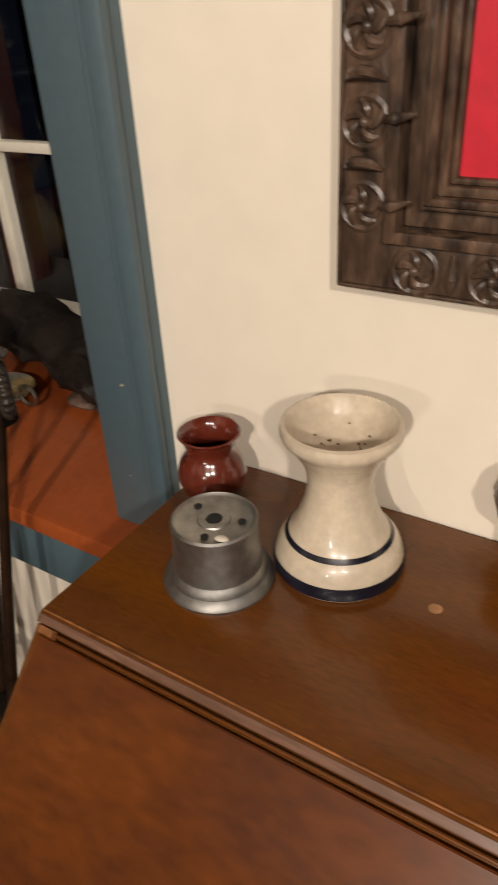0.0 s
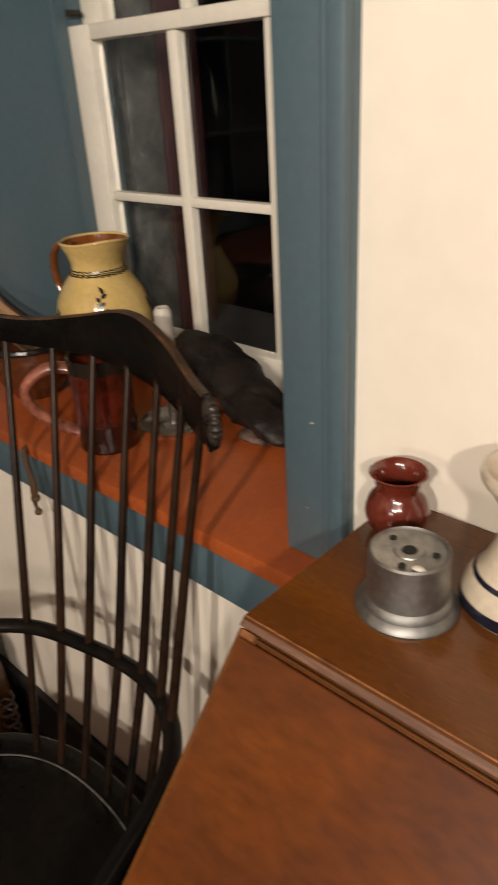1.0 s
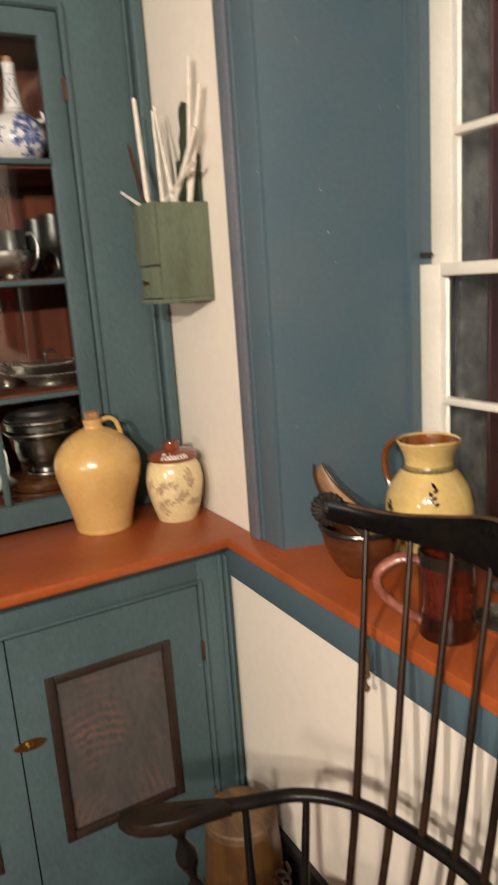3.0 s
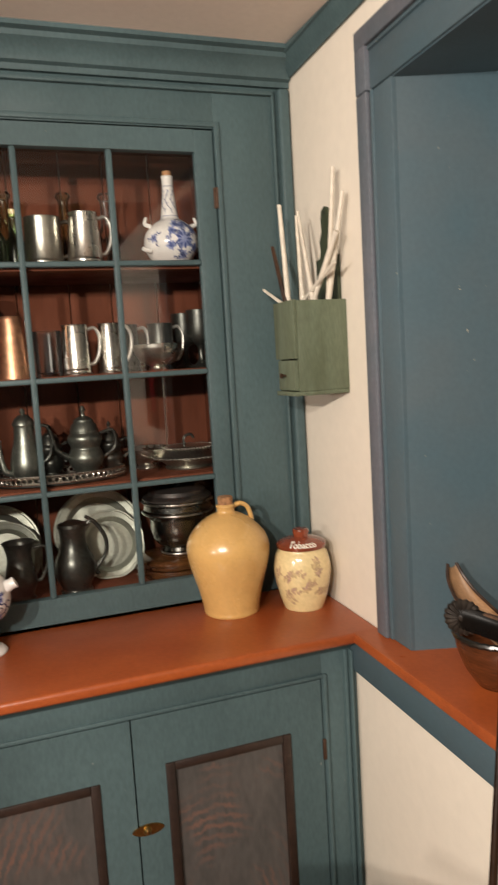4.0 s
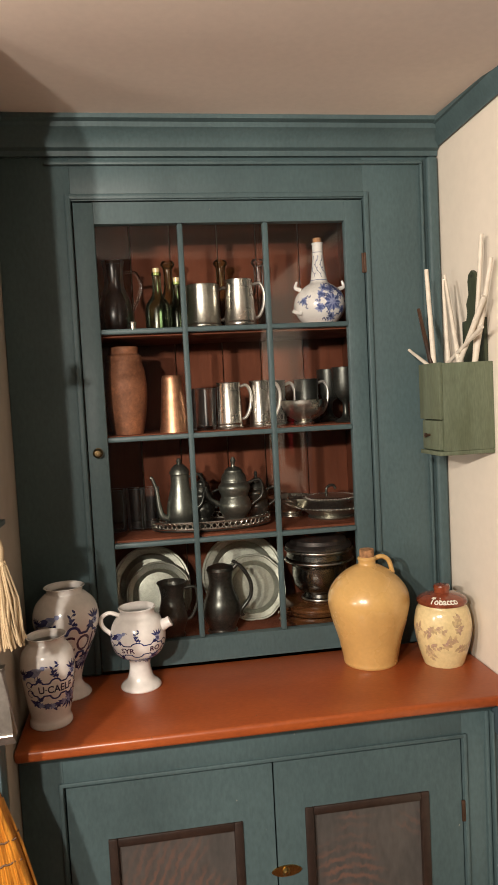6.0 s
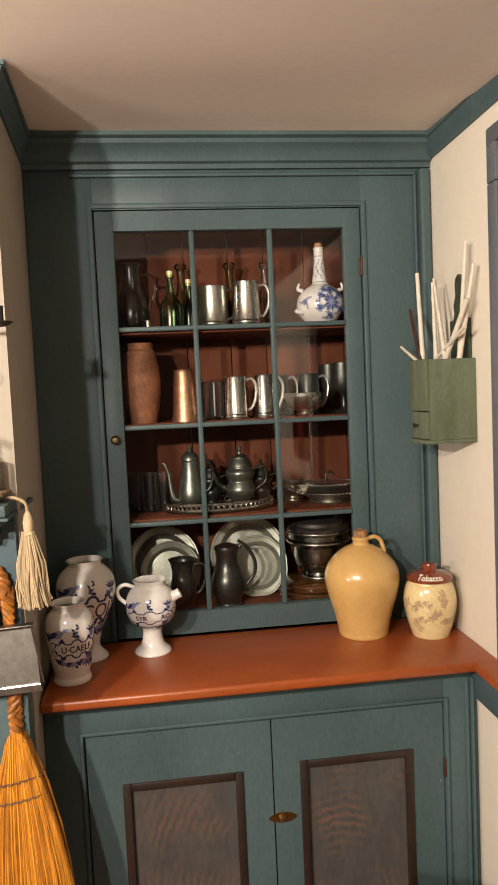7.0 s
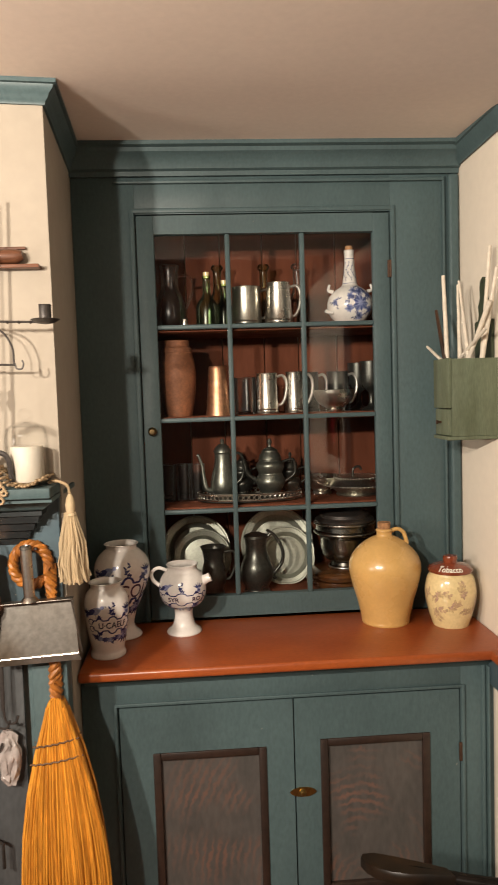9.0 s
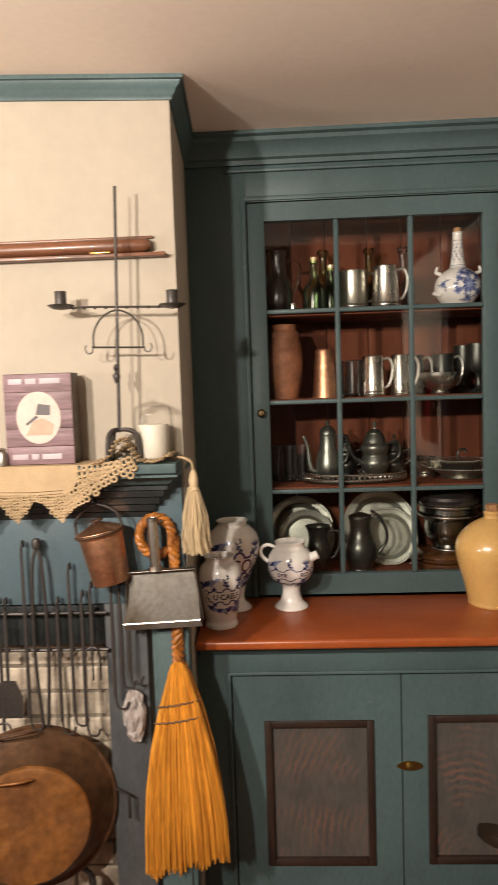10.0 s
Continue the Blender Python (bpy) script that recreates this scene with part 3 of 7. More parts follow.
# a pointed oval latch plate with a domed turn
outline = [(0.034 * math.copysign(abs(math.cos(a)) ** 0.9, math.cos(a)), 0.0125 * math.copysign(abs(math.sin(a)) ** 1.35, math.sin(a))) for a in [2 * math.pi * i / 32 for i in range(32)]]
plate_ = part("latch_plate", slab(outline, 0.003, None, lambda u, v, w: (BF + w - 0.001, -0.506 + u, 0.537 + v)), "brass", dr, "pointed oval brass latch plate")
bm = lathe([(0, 0.011), (0.005, 0.010), (0.0075, 0.007), (0.0085, 0.003), (0.0095, 0.001), (0.0095, -0.001)], 20)
bmesh.ops.rotate(bm, verts=bm.verts, cent=(0, 0, 0), matrix=Euler((0, radians(90), 0)).to_matrix())
bmesh.ops.translate(bm, verts=bm.verts, vec=(BF + 0.002, -0.508, 0.537))
part("latch", bm, "brass", dr, "small domed brass turn latch")

bm = box(-0.002, 0.37, SIDE - 0.006, 0.033, 0.875, TOP, 0.008, 3)
solo("counter_top", bm, "red", (0, 0, 0), "brick-red painted wooden counter top of the cupboard", "counter top")

# ---- more materials ----
M.update({
    "delft": material("white_delft_glaze", (0.78, 0.75, 0.71), 0.16, grain=90, blotch=14, vary=0.06, bump=0.06, depth=0.0006, coat=0.4),
    "cobalt": material("cobalt_brushwork", (0.020, 0.024, 0.085), 0.22, grain=160, blotch=40, vary=0.35, bump=0, second=(0.055, 0.065, 0.20)),
    "wash": material("pale_cobalt_wash", (0.20, 0.23, 0.42), 0.2, grain=200, blotch=60, vary=0.3, bump=0, second=(0.34, 0.37, 0.50)),
    "ink": material("dark_blue_lettering", (0.022, 0.022, 0.055), 0.25, vary=0.25, bump=0),
    "purple": material("faded_purple_lettering", (0.10, 0.055, 0.095), 0.25, vary=0.25, bump=0),
    "ochre": material("ochre_salt_glaze", (0.60, 0.365, 0.125), 0.28, grain=120, blotch=9, vary=0.06, bump=0.08, depth=0.0007, second=(0.54, 0.32, 0.11), coat=0.3),
    "cork": material("cork", (0.40, 0.20, 0.085), 0.8, grain=260, blotch=60, vary=0.3, bump=0.5),
    "buff": material("buff_cream_glaze", (0.72, 0.58, 0.31), 0.2, grain=120, blotch=12, vary=0.1, bump=0.06, depth=0.0006, coat=0.4, second=(0.66, 0.52, 0.26)),
    "brown_glaze": material("red_brown_glaze", (0.22, 0.050, 0.022), 0.14, grain=110, blotch=22, vary=0.25, bump=0.06, depth=0.0006, coat=0.5),
    "oxblood": material("oxblood_glaze", (0.110, 0.019, 0.010), 0.18, grain=110, blotch=25, vary=0.2, bump=0.05, depth=0.0005, coat=0.6),
    "stoneware": material("grey_white_stoneware", (0.56, 0.475, 0.36), 0.30, grain=170, blotch=16, vary=0.12, bump=0.12, depth=0.0006, coat=0.3),
    "navy": material("dark_blue_slip", (0.009, 0.010, 0.020), 0.25, grain=120, blotch=30, vary=0.3, bump=0.05),
    "speck": material("brown_specks", (0.10, 0.05, 0.025), 0.5, bump=0),
    "pewter": material("dull_pewter", (0.50, 0.49, 0.43), 0.34, 1.0, grain=140, blotch=18, vary=0.2, bump=0.12, depth=0.0006),
    "dark_pewter": material("dark_pewter", (0.085, 0.088, 0.078), 0.32, 0.8, grain=140, blotch=18, vary=0.3, bump=0.12, depth=0.0006),
    "mid_pewter": material("tarnished_pewter", (0.26, 0.275, 0.24), 0.36, 0.9, grain=140, blotch=18, vary=0.2, bump=0.12, depth=0.0006),
    "inkwell_pewter": material("dull_grey_pewter", (0.34, 0.33, 0.31), 0.50, 1.0, grain=140, blotch=22, vary=0.22, bump=0.15, depth=0.0006),
    "silver": material("polished_pewter", (0.68, 0.65, 0.59), 0.28, 1.0, grain=120, blotch=14, vary=0.15, bump=0.05, depth=0.0004),
    "bright_pewter": material("bright_rubbed_pewter", (0.86, 0.84, 0.78), 0.45, 0.9, vary=0.08, bump=0.05),
    "bowl_pewter": material("pale_dull_pewter", (0.58, 0.56, 0.50), 0.30, 1.0, grain=140, blotch=18, vary=0.2, bump=0.10, depth=0.0006),
    "plate_pewter": material("brushed_pewter", (0.46, 0.48, 0.41), 0.46, 0.85, grain=140, blotch=12, vary=0.15, bump=0.08, depth=0.0005),
    "copper": material("worn_copper", (0.64, 0.35, 0.205), 0.44, 1.0, grain=70, blotch=16, vary=0.3, bump=0.12, depth=0.0008, second=(0.46, 0.24, 0.15)),
    "old_copper": material("browned_copper", (0.27, 0.110, 0.028), 0.50, 0.5, grain=55, blotch=9, vary=0.3, bump=0.15, second=(0.15, 0.062, 0.024)),
    "terracotta": material("terracotta", (0.26, 0.098, 0.043), 0.7, grain=130, blotch=12, vary=0.3, bump=0.2, depth=0.0008),
    "brown_dish_glaze": material("treacle_brown_glaze", (0.105, 0.042, 0.012), 0.22, grain=110, blotch=14, vary=0.3, bump=0.06, depth=0.0006, coat=0.4, second=(0.05, 0.02, 0.008)),
    "pot_metal": material("blackened_silver", (0.20, 0.20, 0.185), 0.24, 1.0, grain=120, blotch=16, vary=0.25, bump=0.08, depth=0.0005),
    "clear": clear("clear_glass"),
    "candle": material("white_wax", (0.60, 0.555, 0.47), 0.55, vary=0.05, bump=0.05),
    "yellow": material("yellow_slip_glaze", (0.68, 0.48, 0.175), 0.14, grain=110, blotch=13, vary=0.1, bump=0.06, depth=0.0006, coat=0.5),
    "amber": material("amber_brown_glaze", (0.21, 0.062, 0.014), 0.14, grain=110, blotch=16, vary=0.2, bump=0.05, depth=0.0005, coat=0.5),
    "black_slip": material("black_slip", (0.014, 0.011, 0.008), 0.25, bump=0),
    "green_paint": material("worn_green_paint", (0.118, 0.142, 0.090), 0.6, grain=70, blotch=7, vary=0.2, bump=0.2, depth=0.001, stretch=(4, 4, 0.8), second=(0.092, 0.110, 0.062)),
    "green_dark": material("dark_green_board", (0.040, 0.052, 0.026), 0.6, vary=0.25, stretch=(3, 3, 1)),
    "pale_stick": material("pale_dipped_wicks", (0.70, 0.63, 0.52), 0.55, vary=0.15, bump=0.2),
    "tan_wood": material("tan_wood", (0.30, 0.17, 0.085), 0.5, grain=60, vary=0.25, stretch=(1, 6, 6)),
    "dark_wood": material("dark_brown_wood", (0.055, 0.026, 0.014), 0.4, grain=60, blotch=6, vary=0.35, stretch=(6, 1, 6), bump=0.2),
    "carved": material("carved_dark_oak", (0.105, 0.064, 0.042), 0.34, grain=60, blotch=28, vary=0.45, bump=0.6, depth=0.002, second=(0.016, 0.011, 0.008), stretch=(3, 3, 1)),
    "crimson": material("crimson_board", (0.56, 0.014, 0.030), 0.45, grain=80, blotch=6, vary=0.12, bump=0.1),
    "braid": material("amber_plaited_broomcorn", (0.40, 0.145, 0.025), 0.5, grain=60, blotch=20, vary=0.4, bump=0.4, depth=0.001, second=(0.20, 0.065, 0.012)),
    "broom": material("golden_broomcorn", (0.60, 0.262, 0.032), 0.55, grain=40, blotch=9, vary=0.3, stretch=(9, 9, 0.7), bump=0.4, depth=0.001, second=(0.46, 0.17, 0.014), rand=0.28, island=True),
    "twine": material("dark_stitching", (0.10, 0.045, 0.015), 0.7),
    "linen": material("ecru_linen", (0.41, 0.295, 0.170), 0.85, grain=300, blotch=12, vary=0.14, bump=0.5, depth=0.001),
    "ivory_yarn": material("ivory_yarn", (0.55, 0.42, 0.255), 0.85, grain=120, vary=0.2, stretch=(8, 8, 0.6), bump=0.4),
    "tin": material("scuffed_tin", (0.34, 0.325, 0.295), 0.42, 1.0, grain=90, blotch=5, vary=0.2, bump=0.1, second=(0.085, 0.060, 0.038)),
    "mauve": material("mauve_printed_boards", (0.205, 0.125, 0.140), 0.6, grain=40, blotch=8, vary=0.25, stretch=(1, 0.6, 5), bump=0.1),
    "print_pale": material("pale_print", (0.50, 0.42, 0.37), 0.6, vary=0.1, bump=0),
    "print_grey": material("grey_print", (0.10, 0.085, 0.09), 0.6, vary=0.2, bump=0),
    "oiled_wood": material("oiled_walnut", (0.150, 0.056, 0.026), 0.42, grain=50, blotch=6, vary=0.3, stretch=(6, 0.7, 6), bump=0.08, coat=0.1, second=(0.085, 0.034, 0.016)),
    "keg": material("ochre_wood_staves", (0.082, 0.037, 0.009), 0.34, grain=60, blotch=7, vary=0.2, stretch=(5, 5, 0.8), bump=0.2, second=(0.10, 0.045, 0.016)),
    "hide": material("dark_weathered_bark", (0.007, 0.005, 0.0042), 0.6, grain=45, blotch=14, vary=0.5, bump=0.9, depth=0.006, second=(0.030, 0.017, 0.012)),
})


# ---- vessels ----
def inner(profile, wall=0.003, floor=0.004):
    """Closes an outer profile (foot to rim) into a thick-walled hollow vessel."""
    rim = profile[-1]
    back = [(max(r - wall, 0.001), max(z, profile[0][1] + floor)) for r, z in reversed(profile) if z > profile[0][1] + floor]
    return [(0, profile[0][1])] + profile + [(rim[0] - wall * 0.5, rim[1] + wall * 0.35)] + back + [(0, profile[0][1] + floor)]


def spline(pts, n=5):
    return [(max(p[0], 0.0), p[1]) for p in (Vector((r, z, 0)) for r, z in pts)] if n < 2 else [(max(p.x, 0.0), p.y) for p in smooth_line([(r, z, 0) for r, z in pts], n)]


def radius_of(profile):
    zs, rs = [z for r, z in profile], [r for r, z in profile]
    return lambda z: float(np.interp(z, zs, rs))


def handle(pts, r, flat=1.0):
    return tube(smooth_line(pts, 7), r, 10, flat=flat)


def ribbon(bm, pts, R, w, lift=0.0007):
    """A brush stroke along (angle, height) points on a turned surface of radius R(height)."""
    line = []
    for u, z in pts:
        line.append(Vector((u * R(z), z)))
    rows = []
    for i, p in enumerate(line):
        t = (line[min(i + 1, len(line) - 1)] - line[max(i - 1, 0)])
        if t.length < 1e-9:
            continue
        t.normalize()
        n = Vector((-t.y, t.x))
        k = w if not isinstance(w, tuple) else w[0] + (w[1] - w[0]) * i / (len(line) - 1)
        row = []
        for s in (-1, 1):
            q = p + n * k * 0.5 * s
            r = R(q.y) + lift
            a = q.x / max(R(q.y), 0.004)
            row.append(bm.verts.new((r * math.cos(a), r * math.sin(a), q.y)))
        rows.append(row)
    for a, b in zip(rows, rows[1:]):
        bm.faces.new((a[0], a[1], b[1], b[0]))


def petal(bm, u, z, ang, length, width, R, lift=0.0006):
    """A leaf-shaped dab of colour from (u, z) at an angle."""
    r0 = R(z)
    pts = []
    for k in range(9):
        s = k / 8
        pts.append((s * length, width * 0.5 * math.sin(math.pi * s ** 0.8)))
    outline = pts + [(x, -y) for x, y in reversed(pts[1:-1])]
    vs = []
    for x, y in outline:
        q = Vector((x * math.cos(ang) - y * math.sin(ang), x * math.sin(ang) + y * math.cos(ang)))
        zz = z + q.y
        a = u + q.x / r0
        r = R(zz) + lift
        vs.append(bm.verts.new((r * math.cos(a), r * math.sin(a), zz)))
    c = bm.verts.new(sum((v.co for v in vs), Vector()) / len(vs))
    c.co = c.co * 1.0
    d = math.hypot(c.co.x, c.co.y)
    k = (R(c.co.z) + lift) / max(d, 1e-6)
    c.co.x, c.co.y = c.co.x * k, c.co.y * k
    for i in range(len(vs)):
        bm.faces.new((vs[i], vs[(i + 1) % len(vs)], c))


def flower(bm, u, z, size, R, n=6, rnd=None):
    rnd = rnd or random
    for k in range(n):
        petal(bm, u, z, 2 * math.pi * k / n + rnd.uniform(-0.2, 0.2), size * rnd.uniform(0.75, 1.1), size * 0.55, R)


def sprig(bm, u, z, ang, length, R, rnd, leaf=0.006):
    pts = []
    for k in range(7):
        s = k / 6
        a = ang + 0.5 * math.sin(3 * s)
        pts.append((u + s * length * math.cos(a) / R(z), z + s * length * math.sin(a)))
    ribbon(bm, pts, R, 0.0011)
    for k, (a, b) in enumerate(pts[1:]):
        petal(bm, a, b, ang + (0.9 if k % 2 else -0.9), leaf * rnd.uniform(0.7, 1.2), leaf * 0.5, R)


def word(text, size, R, z, u, mat, parent, name="lettering", bold=0.0, squeeze=1.0):
    """A word in the built-in font, wrapped round a turned body, its middle at the angle u."""
    cu = bpy.data.curves.new("word", "FONT")
    cu.body, cu.size, cu.align_x, cu.offset, cu.resolution_u = text, size, "CENTER", bold, 3
    tmp = bpy.data.objects.new("word", cu)
    scene.collection.objects.link(tmp)
    me = bpy.data.meshes.new_from_object(tmp.evaluated_get(bpy.context.evaluated_depsgraph_get()))
    bpy.data.objects.remove(tmp)
    bpy.data.curves.remove(cu)
    bm = bmesh.new()
    bm.from_mesh(me)
    bpy.data.meshes.remove(me)
    bmesh.ops.subdivide_edges(bm, edges=[e for e in bm.edges if e.calc_length() > size * 0.25], cuts=2)
    for v in bm.verts:
        zz = z + v.co.y
        r = R(zz) + 0.0010
        a = u + squeeze * v.co.x / R(z)
        v.co = Vector((r * math.cos(a), r * math.sin(a), zz))
    return part(name, bm, mat, parent)


def shell(name, prof, mat, parent, wall=0.003, seg=44, label=""):
    return part(name, lathe(inner(prof, wall), seg), mat, parent, label)


# ---- counter things ----
rnd = random.Random(5)


def cartouche(bm, R, cz, ch, uw):
    """The scalloped outline of a label, with curls at its ends."""
    def edge(s):
        lift = 0.30 * max(0.0, 1 - (s / 0.20) ** 2) ** 0.5 + 0.22 * max(0.0, 1 - ((abs(s) - 0.62) / 0.13) ** 2) ** 0.5
        return ch * (0.46 + lift) * min(1.0, (1.02 - abs(s)) * 7) ** 0.5
    n = 64
    top = [(uw * (-1 + 2 * k / n), cz + edge(-1 + 2 * k / n)) for k in range(n + 1)]
    low = [(uw * (-1 + 2 * k / n), cz - edge(-1 + 2 * k / n)) for k in range(n + 1)]
    for line in (top, low):
        ribbon(bm, line, R, ch * 0.115)
    for s in (-1, 1):
        for f in (-1, 1):
            ribbon(bm, [(s * (uw + 0.06) + 0.0075 / R(cz) * math.cos(a), cz + f * ch * 0.32 + 0.0075 * math.sin(a)) for a in [0.3 + 5.0 * i / 14 for i in range(15)]], R, (0.0030, 0.0012))
    for s in (-0.62, 0.62):
        for f in (-1, 1):
            flower(bm, s * uw, cz + f * ch * 0.74, ch * 0.26, R, 6)


def painted_bird(bm, wash, u, z, k, R):
    """A perching bird in profile, looking along the turn of the jar."""
    petal(wash, u - 0.016 * k / R(z), z - 0.003 * k, 0.45, 0.034 * k, 0.019 * k, R, 0.0007)
    petal(bm, u - 0.004 * k / R(z), z + 0.002 * k, 3.5, 0.030 * k, 0.010 * k, R, 0.0010)
    petal(bm, u - 0.002 * k / R(z), z + 0.005 * k, 3.2, 0.020 * k, 0.009 * k, R, 0.0011)
    petal(wash, u + 0.010 * k / R(z), z + 0.010 * k, 0.6, 0.012 * k, 0.010 * k, R, 0.0011)
    petal(bm, u + 0.020 * k / R(z), z + 0.016 * k, -0.3, 0.006 * k, 0.0025 * k, R, 0.0012)
    for d in (-0.003, 0.004):
        ribbon(bm, [(u + d * k / R(z), z - 0.004 * k), (u + (d + 0.002) * k / R(z), z - 0.010 * k), (u + (d + 0.001) * k / R(z), z - 0.015 * k)], R, 0.0011)


def dab(parent, u, z, size, R, n=7):
    """One pale blue flower head of its own."""
    bm = bmesh.new()
    flower(bm, u, z, size, R, n, rnd)
    part("painted_flower", bm, "wash", parent, "pale blue flower head")


def plume(bm, parent, u, z, k, R, up=1):
    """A bud with fronds rising over it."""
    dab(parent, u, z, 0.011 * k, R)
    flower(bm, u, z, 0.0065 * k, R, 6, rnd)
    for a in (-0.9, -0.45, 0.0, 0.45, 0.9):
        petal(bm, u + 0.004 * k * math.sin(a) / R(z), z + up * 0.006 * k, up * (math.pi / 2 - a * 1.0), 0.019 * k, 0.0048 * k, R)


def apothecary_jar(loc, label, prof, cart_z, cart_h, turn, text, k, name, uw=1.0):
    """A white tin-glazed drug jar with blue brushwork round a lettered label; k sizes the painting."""
    j = thing(name, loc, label, "jar", "apothecary jars", rz=turn)
    p = spline(prof)
    shell("body", p, "delft", j, 0.004)
    R = radius_of(p)
    bm, wash = bmesh.new(), bmesh.new()
    cartouche(bm, R, cart_z, cart_h, uw)
    zt, zb = cart_z + cart_h * 0.75, cart_z - cart_h * 0.75
    painted_bird(bm, wash, -0.70, zt + 0.013 * k, k, R)
    part("painted_bird", wash, "wash", j, "pale blue perching bird")
    sprig(bm, -0.02, zt + 0.001, 1.25, 0.030 * k, R, rnd, 0.0095 * k)
    sprig(bm, 0.10, zt + 0.001, 1.9, 0.018 * k, R, rnd, 0.008 * k)
    plume(bm, j, 0.78, zt + 0.006 * k, k, R)
    plume(bm, j, -1.25, zt + 0.002 * k, 0.8 * k, R)
    if zb > 0.05:
        plume(bm, j, 0.72, zb - 0.004 * k, 1.25 * k, R, -1)
        dab(j, 0.70, zb - 0.006 * k, 0.018 * k, R, 8)
        for i in range(6):
            u = -0.85 + 0.24 * i
            z = zb - (0.004 + 0.013 * math.sin(math.pi * (i + 1) / 8)) * k
            if i % 2:
                dab(j, u, z, 0.0085 * k, R, 6)
            else:
                flower(bm, u, z, 0.0085 * k, R, 6, rnd)
            petal(bm, u, z, -0.4 + rnd.uniform(-0.6, 0.6), 0.016 * k, 0.006 * k, R)
            petal(bm, u, z, 2.6 + rnd.uniform(-0.6, 0.6), 0.014 * k, 0.006 * k, R)
    part("brushwork", bm, "cobalt", j, "dark cobalt brush lines and leaves")
    for t, u, ss, mat, squeeze in text:
        word(t, ss, R, cart_z - ss * 0.36, u, mat, j, bold=0.0005, squeeze=squeeze)
    return j, R


drug = apothecary_jar((0.243, -0.994, TOP), "white delft drug jar with cobalt flowers on the red counter",
               [(0.042, 0), (0.0435, 0.004), (0.0425, 0.011), (0.040, 0.021), (0.0445, 0.045), (0.0505, 0.085), (0.0545, 0.120), (0.0545, 0.145), (0.050, 0.166), (0.040, 0.180), (0.0365, 0.185), (0.0375, 0.195), (0.041, 0.199)],
               0.096, 0.030, 22, (("U\u00b7CAELF", 0.02, 0.0225, "ink", 0.80),), 1.0, "drug_jar", 0.95)[0]
drug.scale = (1.05, 1.05, 0.965)
tall = apothecary_jar((0.100, -0.967, TOP), "tall white delft drug jar with purple lettering and blue flowers",
               [(0.046, 0), (0.047, 0.004), (0.042, 0.012), (0.031, 0.024), (0.027, 0.042), (0.036, 0.080), (0.056, 0.130), (0.071, 0.175), (0.074, 0.205), (0.066, 0.235), (0.048, 0.256), (0.041, 0.262), (0.042, 0.273), (0.046, 0.276)],
               0.148, 0.056, 18, (("COI", 0.20, 0.060, "purple", 0.62),), 1.15, "drug_jar", 0.95)[0]
tall.scale = (1.03, 1.03, 0.94)
syr, R = apothecary_jar((0.098, -0.802, TOP), "white delft syrup jar with spout, handle and pedestal foot",
                        [(0.045, 0), (0.0465, 0.004), (0.042, 0.011), (0.031, 0.022), (0.025, 0.042), (0.024, 0.066), (0.031, 0.077), (0.049, 0.089), (0.060, 0.112), (0.0625, 0.137), (0.059, 0.160), (0.050, 0.178), (0.041, 0.187), (0.039, 0.196), (0.0425, 0.205)],
                        0.115, 0.025, -2, (("SYR", -0.36, 0.0175, "purple", 1.0), ("RO", 0.66, 0.0175, "purple", 1.0)), 0.85, "syrup_jar", 1.05)
part("spout", lathe([(0.018, 0), (0.0145, 0.010), (0.0125, 0.020), (0.0135, 0.026), (0.0130, 0.028), (0.0095, 0.028), (0.008, 0.016), (0.008, 0)], 22), "delft", syr).matrix_basis = pose(0.010, 0.049, 0.154, -66, 0, 0)
part("handle", handle([(0.004, -0.040, 0.188), (0.004, -0.062, 0.196), (0.004, -0.080, 0.184), (0.004, -0.078, 0.162), (0.004, -0.058, 0.140)], 0.0065, 0.8), "delft", syr)

syr.scale = (1.05, 1.05, 0.945)
jug = thing("stoneware_jug", (0.096, -0.227, TOP), "ochre glazed stoneware jug with a cork stopper", "jug")
p = spline([(0.066, 0), (0.068, 0.005), (0.069, 0.016), (0.079, 0.062), (0.093, 0.110), (0.1015, 0.153), (0.0975, 0.182), (0.083, 0.206), (0.060, 0.228), (0.037, 0.242), (0.0245, 0.247), (0.0215, 0.251), (0.0220, 0.258), (0.0240, 0.263), (0.0220, 0.266)])
shell("body", p, "ochre", jug, 0.005, 56)
part("handle", handle([(0, 0.018, 0.260), (0, 0.038, 0.265), (0, 0.054, 0.256), (0, 0.061, 0.240), (0, 0.065, 0.221)], 0.0078, 0.75), "ochre", jug)
part("cork", lathe([(0, 0.244), (0.0165, 0.244), (0.0185, 0.283), (0.0175, 0.286), (0, 0.286)], 24), "cork", jug, "brown cork stopper")

